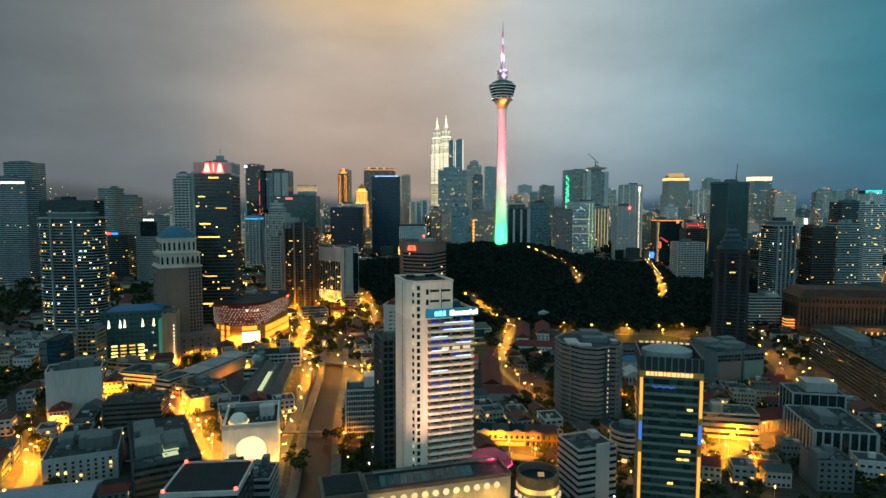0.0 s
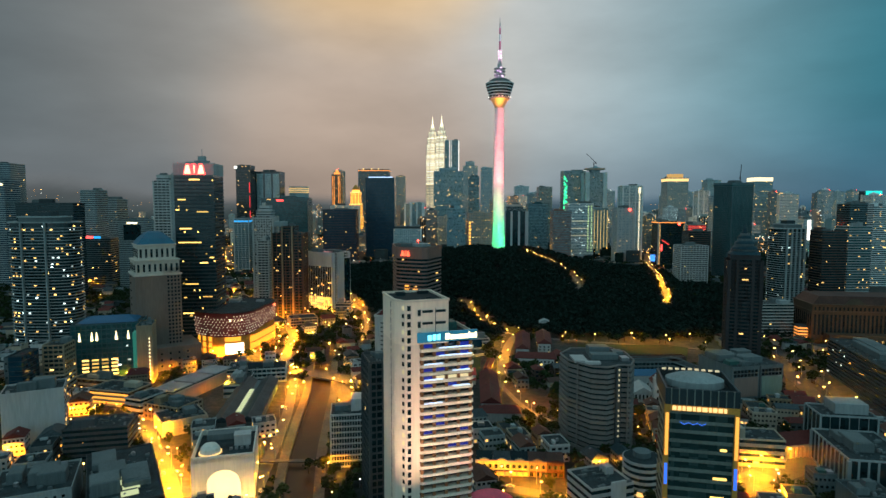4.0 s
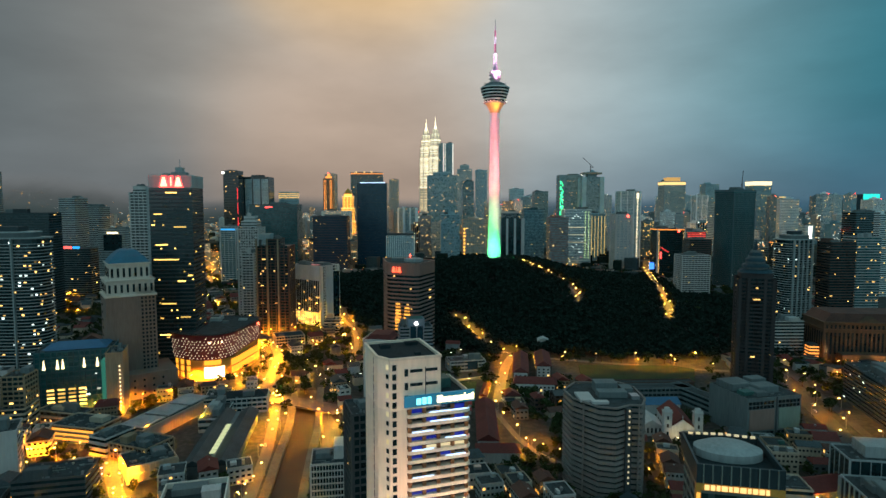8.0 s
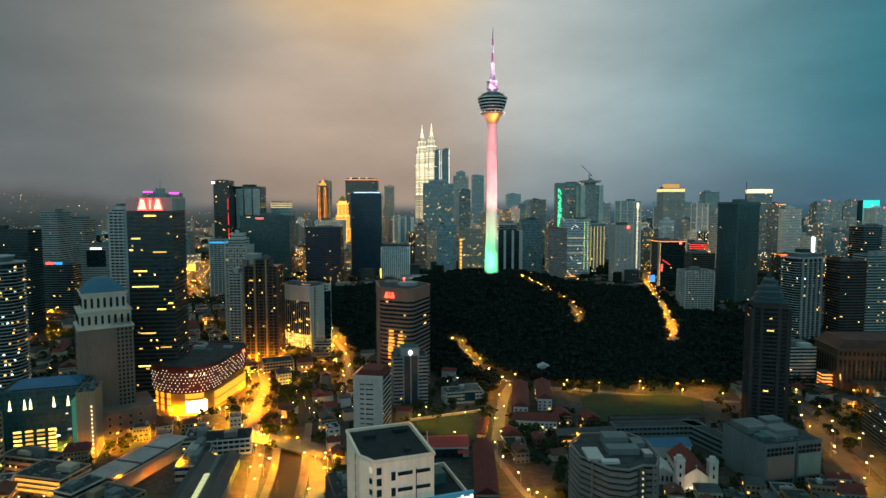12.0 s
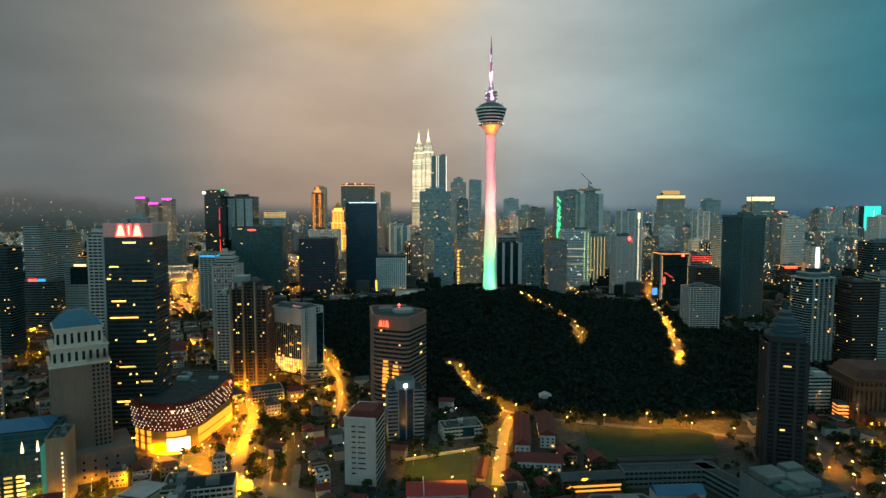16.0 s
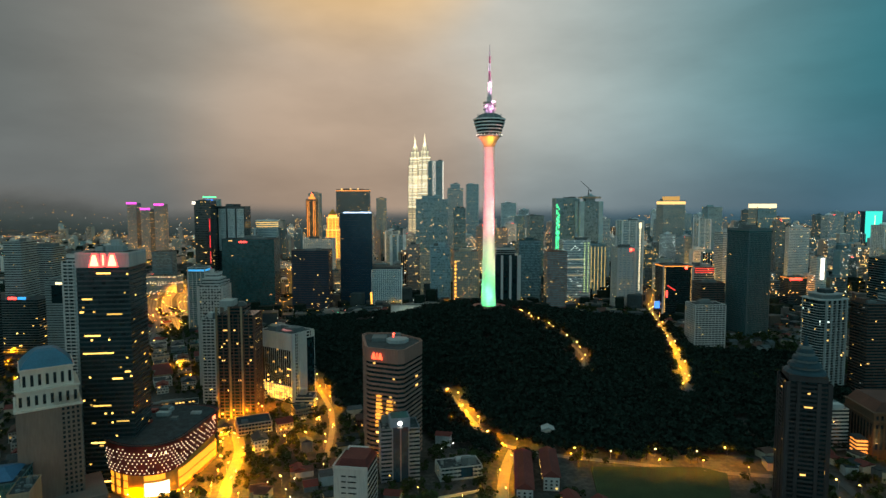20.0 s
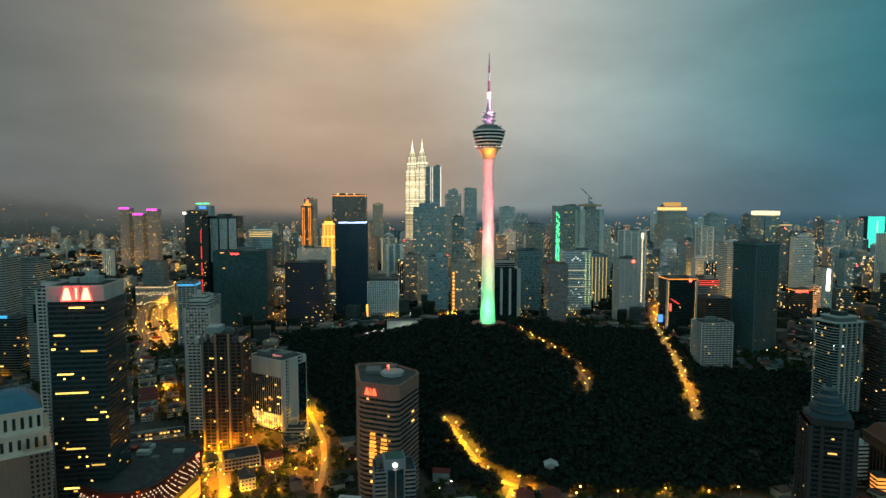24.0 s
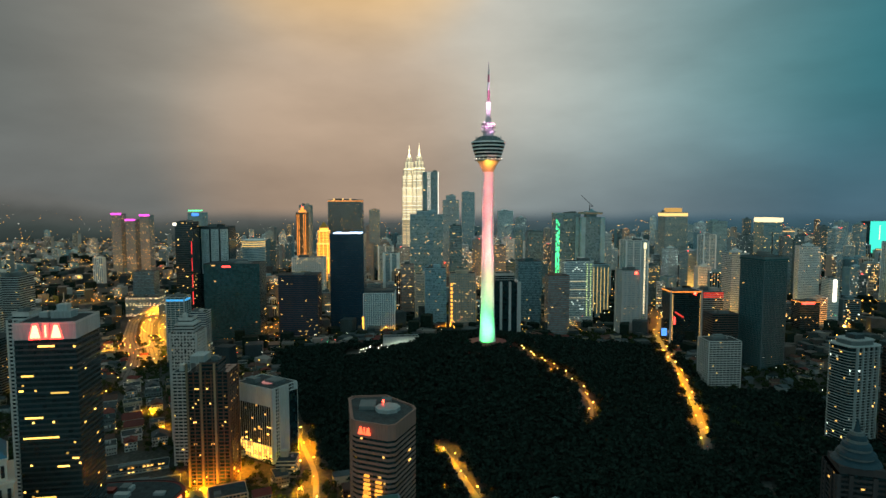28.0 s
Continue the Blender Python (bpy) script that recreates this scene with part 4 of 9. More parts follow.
def telecom_tower():
    x, y, z = 110, 1143, 78
    t = thing("telecom_tower", "tall concrete telecommunications tower floodlit pink, white and green", "tower", x, y, z)
    seg = 28
    local(t, "shaft", Geo().lathe(0, 0, [(14.0, -4), (12.2, 12), (10.8, 40), (9.8, 90), (8.8, 160), (8.3, 220), (8.2, 262)], seg), "pod_white")
    local(t, "neck_cone", Geo().lathe(0, 0, [(8.4, 262), (9.0, 265), (12.4, 272), (16.6, 278)], seg), "neck_yellow", "yellow-lit flared neck")
    local(t, "collar", Geo().lathe(0, 0, [(17.4, 278), (20, 279), (20, 280.5), (17.5, 281)], seg), "pale")
    rows = [(18.5, 281), (20.3, 286), (22.0, 291), (23.6, 296), (24.6, 301)]
    for i, (r, zz) in enumerate(rows):
        local(t, "window_ring", Geo().lathe(0, 0, [(r - 0.7, zz), (r + 0.2, zz + 2.8)], seg), "glass_dark")
        local(t, "deck_ring", Geo().lathe(0, 0, [(r + 0.3, zz + 2.8), (r + 1.1, zz + 3.2), (r + 1.2, zz + 4.6), (r + 0.4, zz + 5.0)], seg), "pod_white")
    local(t, "pod_roof", Geo().lathe(0, 0, [(22.5, 306), (23, 307.5), (19, 309), (17, 312), (14, 312.5), (13, 314)], seg), "grey")
    g = Geo()
    for i in range(14):
        a = 2 * math.pi * i / 14
        g.lathe(19 * math.cos(a), 19 * math.sin(a), [(0.35, 309), (0.3, 314)], 5)
    local(t, "antenna_ring", g, "pale", kind="stuff")
    local(t, "turret", Geo().lathe(0, 0, [(8, 312), (8, 322), (7.2, 323), (7.2, 333)], 20), "white")
    for zz in (320, 326, 331):
        local(t, "turret_ring", Geo().lathe(0, 0, [(8.4, zz), (10.4, zz + 0.5), (10.4, zz + 2.0), (8.2, zz + 2.4)], 20), "white")
    local(t, "mast_base", Geo().lathe(0, 0, [(4.5, 333), (4.2, 341), (3.2, 342), (3.0, 366)], 12), "white")
    for k, (z0, z1, r, m) in enumerate([(366, 381, 2.0, "mast_pink"), (381, 393, 1.9, "pod_white"), (393, 404, 1.6, "mast_pink"), (404, 412, 1.2, "white"), (412, 422, 0.5, "metal")]):
        local(t, "mast_section", Geo().lathe(0, 0, [(r, z0), (r * 0.9, z1)], 8), m, "red and white painted mast, tinted for pink light")
    # added glowing sleeve for the pink-white light that falls on the mast
    local(t, "mast_lamp", Geo().lathe(0, 0, [(3.15, 346), (3.15, 364)], 8), "lit_pinkwhite", "pink-white lit mast sleeve")
    g = Geo()
    for i in range(10):
        a = math.pi + math.pi * (i + 0.5) / 10
        g.box(20.4 * math.cos(a), 20.4 * math.sin(a), 280.5, 0.8, 0.8, 0.8)
    local(t, "rim_lighting", g, "lit_white", kind="stuff")
    # red light on the hall put into its wall colour and a glowing band
    local(t, "entrance_building", Geo().lathe(0, 0, [(34, -6), (34, 3), (30, 6), (17, 7)], 24), "red_screen", "low red-lit entrance hall")
    local(t, "entrance_band", Geo().lathe(0, 0, [(34.3, -1.5), (34.3, 1.0)], 24), "lit_redsoft", "red-lit band")
    # floodlights at its foot and under its pod
    for k, dx in enumerate((-26, 26)):
        spot("flood_green", (x + dx * 0.75, y - 31, z + 8), (x, y, z + 50), 4.2e5, (0.04, 1.0, 0.17), 62, 0.7)
        spot("flood_green_low", (x + dx * 0.7, y - 30, z + 8), (x, y - 10, z + 16), 0.5e5, (0.02, 1.0, 0.18), 80, 0.6)
        spot("flood_pink", (x + dx * 2.5, y - 66, z + 6), (x, y, z + 196), 5.0e6, (1.0, 0.20, 0.18), 23, 0.45)
        spot("flood_pale", (x + dx * 2.2, y - 58, z + 6), (x, y, z + 104), 4.2e5, (1.0, 0.80, 0.48), 32, 0.8)
    for dx, dy in ((-42, -14), (-24, -36), (24, -36), (42, -14)):
        point("entrance_light", x + dx, y + dy, z + 5, 9000, (1.0, 0.03, 0.03), 0.6)
    spot("flood_mast", (x, y - 30, z + 314), (x, y, z + 345), 1.4e5, (1.0, 0.42, 0.85), 80, 0.5)
    spot("flood_neck", (x - 4, y - 27, z + 260), (x, y - 12, z + 275), 3.0e4, (1.0, 0.78, 0.04), 44, 0.5)
    for dx in (-9, 9):
        spot("flood_mast_top", (x + dx, y - 15, z + 316), (x, y, z + 388), 5.5e5, (1.0, 0.50, 0.86), 40, 0.6)


telecom_tower()


def twin_tower(x, y, label):
    z = ground(x, y)
    t = thing("twin_spire_tower", label, "tower", x, y, z, group="twin spire towers")
    seg = 16
    steps = [(25.0, 0, 210), (24.6, 210, 312), (22.5, 312, 350), (18.8, 350, 376), (14.0, 376, 396), (8.6, 396, 410)]
    for r, z0, z1 in steps:
        local(t, "drum", Geo().lathe(0, 0, [(r, z0), (r, z1), (r * 0.93, z1 + 1.5)], seg), "steel_white")
        n = int((z1 - z0) / 4.2)
        g = Geo()
        for k in range(n):
            zz = z0 + k * 4.2
            if z0 < 1 and zz < 60:
                continue
            g.lathe(0, 0, [(r + 0.35, zz + 1.2), (r + 0.35, zz + 3.0)], seg)
        local(t, "floor_glow", g, "lit_pet_soft" if z0 < 1 else "lit_pet", kind="stuff")
        # floodlit ledges, crown, ball and spire: their light is put in as glow
        local(t, "ledge", Geo().lathe(0, 0, [(r + 1.2, z1 - 1.5), (r + 1.2, z1)], seg), "lit_pet", "brightly lit ledge")
        for i in range(8):
            a = 2 * math.pi * (i + 0.5) / 8
            local(t, "fin", Geo().box((r + 0.6) * math.cos(a), (r + 0.6) * math.sin(a), z0, 2.2, 2.2, z1 - z0 + 3, rz=a), "steel_white")
    local(t, "crown", Geo().lathe(0, 0, [(6.5, 408), (4.6, 418), (2.8, 426), (1.4, 432)], 12), "lit_pet", "brightly lit crown")
    local(t, "ball", Geo().lathe(0, 0, [(1.0, 432), (2.6, 434), (2.6, 437), (1.0, 439)], 10), "lit_pet")
    local(t, "spire", Geo().lathe(0, 0, [(1.2, 439), (0.3, 456)], 6), "lit_pet")
    return t


twin_tower(9, 2217, "tall twin tower with tiered crown, brightly lit white")
twin_tower(-24, 2262, "tall twin tower with tiered crown, brightly lit white, behind the other")


M["lit_strip_soft"] = glow("pale_strip_light", (1.0, 0.92, 0.78), 1.5)


def strip_tower():
    t = tower("tall glass tower with bright white vertical strips", 46, 2195, 390, 52, 50, wall="far_blue", glaze="haze_glass", band=0.2, lit=0.01, plant=1)
    for dx, w in ((-9, 1.3), (-3, 1.3), (24, 2.2)):
        local(t, "light_strip", Geo().box(dx, -25.6, 150, w, 0.8, 212), "lit_strip_soft", "bright white light strip")


strip_tower()


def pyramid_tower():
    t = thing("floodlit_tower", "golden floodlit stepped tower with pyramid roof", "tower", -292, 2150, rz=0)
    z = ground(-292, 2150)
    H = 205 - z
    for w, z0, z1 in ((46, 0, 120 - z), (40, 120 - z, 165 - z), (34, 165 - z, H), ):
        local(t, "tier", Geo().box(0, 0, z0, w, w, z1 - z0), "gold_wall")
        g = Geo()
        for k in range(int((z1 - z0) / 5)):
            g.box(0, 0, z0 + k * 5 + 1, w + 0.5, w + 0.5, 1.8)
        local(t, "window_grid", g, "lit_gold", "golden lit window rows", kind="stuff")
        # floodlight on columns, cornices and drum is put in as glow
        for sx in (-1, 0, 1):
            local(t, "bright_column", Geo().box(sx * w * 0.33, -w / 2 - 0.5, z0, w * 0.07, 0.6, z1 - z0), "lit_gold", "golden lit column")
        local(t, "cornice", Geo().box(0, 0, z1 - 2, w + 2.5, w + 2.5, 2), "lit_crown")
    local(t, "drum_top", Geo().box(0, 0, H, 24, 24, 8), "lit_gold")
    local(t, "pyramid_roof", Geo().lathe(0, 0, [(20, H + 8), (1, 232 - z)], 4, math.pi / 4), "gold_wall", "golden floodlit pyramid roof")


pyramid_tower()
for dx in (-26, 0, 26):
    spot("gold_floodlight", (-292 + dx, 2080, 34), (-292 + dx * 0.3, 2127, 130), 6.0e5, (1.0, 0.46, 0.06), 75, 0.8, 2.0)
spot("gold_floodlight", (-345, 2010, 34), (-345, 2060, 170), 1.1e6, (1.0, 0.28, 0.03), 60, 0.8, 2.0)


def orange_tower():
    t = tower("slim orange floodlit tower beside the golden one", -345, 2060, 262, 32, 32, wall="tan", glaze="glass_brown", band=0.5, lit=0.1, plant=0)
    H = t["top"]
    # orange floodlight put in as glowing columns and a glowing cap
    for dx in (-12, -7, 7, 12):
        local(t, "light_column", Geo().box(dx, -16.8, 30, 1.3, 0.8, H - 34), "lit_orange" if abs(dx) > 6 else "lit_gold", "glowing column for orange floodlight")
    local(t, "cap", Geo().box(0, 0, H, 18, 18, 8).box(0, 0, H + 8, 8, 8, 8), "lit_orange")
    local(t, "beacon", Geo().lathe(0, 0, [(2, H + 16), (2, H + 19)], 8), "beacon", "red warning lamp")


orange_tower()


def bank_tower():
    rz = radians(18)
    fx, fy = -13.5, 284.0
    t = thing("bank_tower", "tall white bank tower with balcony floors and a blue roof sign", "tower", fx, fy, 3, rz)
    top = 124.0
    plan = [(-3.2, 6.0), (-1.2, 2.6), (0.0, 0.0), (19.0, 0.0), (19.0, 27.5), (-3.2, 27.5)]
    low = [(-3.2, 6.0), (-1.2, 2.6), (0.0, 0.0), (6.2, 0.0), (6.2, 27.5), (-3.2, 27.5)]
    local(t, "shaft_wall", Geo().prism(low, -3, 106.0), "bank_white")
    local(t, "shaft_head", Geo().prism(plan, 106.0, top), "bank_white")
    # parapet and sunken dark roof
    g = Geo()
    for (a, b) in zip(plan, plan[1:] + plan[:1]):
        g.bar((a[0], a[1], top + 0.6), (b[0], b[1], top + 0.6), 0.45)
    local(t, "parapet", g, "bank_white")
    inner = [(8 + (p[0] - 8) * 0.94, 13.5 + (p[1] - 13.5) * 0.95) for p in plan]
    local(t, "roof_deck", Geo().prism(inner, top - 0.6, top + 0.2), "dark_roof", "dark green-black flat roof")
    for x, y, w, d, h in ((3, 20, 4, 3, 1.4), (12, 6, 2, 2, 1.0), (14, 22, 5, 2.4, 1.2)):
        local(t, "roof_hatch", Geo().box(x, y, top + 0.2, w, d, h), "dark_roof")
    win = shared_box("window", 1.5, 0.3, 2.2, "window_dark")
    small = shared_box("corner_window", 1.3, 0.3, 1.7, "window_dark")
    lit = shared_box("lit_corner_window", 1.3, 0.3, 1.7, "lit_cream")
    rnd = random.Random(3)
    sh = 3.4
    for k in range(36):
        z = 1.5 + k * sh
        if z > top - 2:
            break
        part("window", win, "window_dark", t, at=(1.6, 0.0, z))
        # the notch at the corner
        o = part("lit_corner_window" if rnd.random() < 0.4 else "corner_window", lit if rnd.random() < 0.35 else small, "window_dark", t, at=(-0.6, 1.3, z + 0.4))
        o.rotation_euler = (0, 0, radians(-64))
        part("side_slot", shared_box("side_slot", 0.3, 0.6, 2.6, "pink"), "pink", t, at=(-3.2, 12.0, z))
    # long slots above the sign
    for z in (top - 4.6, top - 9.6, top - 14.2):
        for x0, w in ((8.9, 4.6), (14.6, 4.6)):
            local(t, "slot_window", Geo().box(x0 + w / 2 - 1.5, -0.05, z, w, 0.35, 1.1), "window_dark" if z > top - 12 else "lit_cream")
        local(t, "square_window", Geo().box(6.0, -0.05, z - 1.2, 1.3, 0.35, 2.6), "window_dark")
    local(t, "joint_line", Geo().box(13.2, -0.05, top - 15, 0.25, 0.3, 12), "mesh_metal")
    # balcony wing
    wx0, wx1, wy0, wy1, wt = 6.2, 30.5, 1.2, 24.0, 109.0
    local(t, "wing_core", Geo().box((wx0 + wx1) / 2, (wy0 + wy1) / 2 + 0.8, -3, wx1 - wx0 - 1.2, wy1 - wy0 - 1.6, wt + 1), "window_dark")
    local(t, "wing_roof", Geo().box((wx0 + wx1) / 2, (wy0 + wy1) / 2, wt - 1.2, wx1 - wx0, wy1 - wy0, 1.0), "dark_roof")
    g = Geo()
    g.box((wx0 + wx1) / 2, wy1, wt - 0.2, wx1 - wx0, 0.5, 1.4).box(wx1, (wy0 + wy1) / 2, wt - 0.2, 0.5, wy1 - wy0, 1.4)
    local(t, "wing_parapet", g, "bank_white")
    local(t, "roof_tank", Geo().box(24, 15, wt - 0.2, 6, 7, 3.2).box(24, 15, wt + 3, 5.6, 6.6, 0.4), "teal_roof")
    cx = (wx0 + wx1) / 2
    r = 1.2
    poly = [(wx0, wy0 + 2), (wx0, wy0 - 0.2), (wx0 + r, wy0 - 1.3), (wx1 - r, wy0 - 1.3), (wx1 + 0.3, wy0 - 0.2), (wx1 + 0.3, wy1), (wx0, wy1)]
    bal = Geo().prism(poly, 0, 1.25).mesh("balcony_band", "bank_white")
    soff = Geo().prism([(x, y + 0.3) for x, y in poly], -0.35, 0).mesh("balcony_soffit", "brown")
    colm = Geo().box(0, 0, 0, 1.3, 1.0, sh - 1.25).mesh("balcony_column", "brown_col")
    strip_a = Geo().box(0, 0, 0, 8.0, 0.25, 0.3).mesh("strip_light", "lit_bluewhite")
    pane = Geo().box(0, 0, 0, 4.4, 0.2, 1.7).mesh("blue_lit_pane", "lit_blue_dim")
    pane_y = Geo().box(0, 0, 0, 4.2, 0.2, 1.8).mesh("lit_pane", "lit_cream")
    nf = int((wt - 6) / sh)
    z_top = wt - 6.5
    for k in range(nf):
        z = z_top - k * sh
        if z < 1:
            break
        part("balcony_band", bal, "bank_white", t, at=(0, 0, z))
        part("balcony_soffit", soff, "brown", t, at=(0, 0, z))
        for i in range(5):
            part("balcony_column", colm, "brown_col", t, at=(wx0 + 1.2 + i * (wx1 - wx0 - 2.4) / 4, wy0 - 0.4, z + 1.25))
        if k < 9 and k not in (6,):
            off = {0: (0.5, 9), 1: (0.5, 9), 2: (-6, 6), 3: (6.5, 6), 4: (-6, 6), 5: (6.5, 7), 7: (-6, 7), 8: (0, 0)}[k]
            if off[1]:
                part("strip_light", strip_a, "lit_bluewhite", t, "blue-white strip light", at=(cx + off[0], wy0 - 1.0, z + 1.35))
                if k < 2:
                    part("strip_light", strip_a, "lit_bluewhite", t, "blue-white strip light", at=(cx + off[0] + 7, wy0 - 1.0, z + 1.35))
        for i in range(4):
            u = rnd.random()
            if k == 4 and i > 0:
                part("lit_pane", pane_y, "lit_cream", t, "warm lit office window", at=(wx0 + 4.2 + i * 5.5, wy0 + 0.5, z + 1.3))
            elif k < 14 and u < 0.35:
                part("blue_lit_pane", pane, "lit_blue_dim", t, "blue-lit office window", at=(wx0 + 4.2 + i * 5.5, wy0 + 0.5, z + 1.3))
    # the sign: a blue board with pale bars for its name
    sz = wt - 2.2
    local(t, "sign_board", Geo().box(cx + 0.2, wy0 - 1.3, sz, wx1 - wx0 + 2.6, 1.0, 4.2), "sign_board_blue", "blue sign board")
    g = Geo()
    x = wx0 + 3.4
    for w, h in ((1.7, 2.6), (1.5, 2.9), (1.3, 2.9)):
        g.box(x + w / 2, wy0 - 1.95, sz + 0.8, w, 0.3, h * 0.85)
        x += w + 0.5
    local(t, "sign_lettering", g, "sign_cyan_bright", "cyan sign shapes", kind="stuff")
    g = Geo()
    x = wx0 + 11.2
    for w, h in ((2.0, 3.0), (1.5, 2.2), (1.6, 2.2), (2.0, 2.2), (1.6, 2.2), (0.6, 3.0), (1.6, 2.2), (0.9, 2.8)):
        g.box(x + w / 2, wy0 - 1.95, sz + 0.8, w, 0.3, h * 0.85)
        x += w + 0.35
    local(t, "name_lettering", g, "lit_signcream", "glowing cream sign shapes", kind="stuff")
    # return wall on the far side and rear slab
    local(t, "rear_wall", Geo().box(wx1 + 1.4, wy1 - 6, -3, 2.2, 12, wt - 10), "pink")


bank_tower()
# added spots without a known source, to brighten the bank's front
for lx, ly in ((-30, 258), (-8, 262), (16, 268)):
    spot("bank_floodlight", (lx, ly, 39), (lx * 0.4 + 2, 286, 118), 8.5e4, (1.0, 0.60, 0.37), 110, 1.0, 2.0)


def sign_shapes(t, x, y, z, s, mat, depth=0.6, fat=0.22, name="sign_shape", lab="glowing sign shape"):
    """Three plain sign shapes: two wedges and a bar between them."""
    for dx in (-1.55, 1.55):
        wedge = Geo().box(x + dx * s, y, z - (fat - 0.1) * s, (1.3 + 2 * fat) * s, depth, (1.8 + 2 * fat) * s, taper=0.35)
        local(t, name, wedge, mat, lab)
    local(t, "sign_bar", Geo().box(x, y, z - fat * s + 0.2 * s, 2 * fat * s, depth * 0.6, (1.7 + 2 * fat) * s), mat, lab)


def dark_office():
    """Tall dark office tower with a white crown band and red-haloed sign."""
    t = tower("tall dark glass office tower with a glowing red sign", -262, 684, 198, 41, 40, rz=6, wall="dark", glaze="glass_dark", sh=3.9, bays=14, band=0.35, lit=0.05, litmat="lit_yellow", cap=False)
    H = t["top"]
    local(t, "crown_band", Geo().box(0, 0, H, 42, 41, 11), "pale", "pale crown band")
    local(t, "roof_deck", Geo().box(0, 0, H + 11, 40, 39, 0.6), "dark_roof")
    g = Geo()
    for sx, sy, w, d in ((0, -1, 42, 0.6), (0, 1, 42, 0.6), (-1, 0, 0.6, 40), (1, 0, 0.6, 40)):
        g.box(sx * 20.7, sy * 20.2, H + 11, w, d, 1.6)
    local(t, "parapet", g, "white")
    for x, y, w, d, h in ((2, 6, 14, 12, 5), (2, 6, 7, 8, 10), (-12, 8, 6, 8, 4)):
        local(t, "plant_room", Geo().box(x, y, H + 11.6, w, d, h), "pale")
    local(t, "mast", Geo().bar((2, 6, H + 20), (2, 6, H + 30), 0.25), "metal")
    sign_shapes(t, 1, -21.2, H + 1.4, 4.5, "sign_white_hot", fat=0.11)
    # the red glow round the sign is put in as larger glowing shapes
    sign_shapes(t, 1, -20.9, H + 1.4, 4.5, "sign_red", fat=0.36, name="sign_halo", lab="red shape for the glow round the sign")
    for dx in (-5, 1, 7):
        lo = t.matrix_world @ Vector((dx, -23.2, H + 5.6))
        point("sign_glow", lo.x, lo.y, lo.z, 4500, (1.0, 0.012, 0.015), 0.4)
    local(t, "left_wing", Geo().box(-23.6, 4, 0, 5.6, 30, H + 2), "pale", "pale side wing")
    me = shared_box("wing_window", 0.3, 26, 2.0, "window_dark")
    for k in range(int(H / 3.9)):
        part("wing_window", me, "window_dark", t, at=(-26.4, 4, k * 3.9 + 1.4))
    g = Geo()
    for x0, x1, z in ((-18, 6, H - 73), (-17, -9, H - 27), (-5, 6, H - 5.5), (-15, 12, H - 150), (2, 14, H - 40), (-16, -4, H - 58), (4, 12, H - 95), (-12, 2, H - 118), (6, 16, H - 132)):
        g.box((x0 + x1) / 2, -20.3, z, x1 - x0, 0.3, 1.2)
    local(t, "office_glow", g, "lit_yellow", "rows of lit windows", kind="stuff")


dark_office()


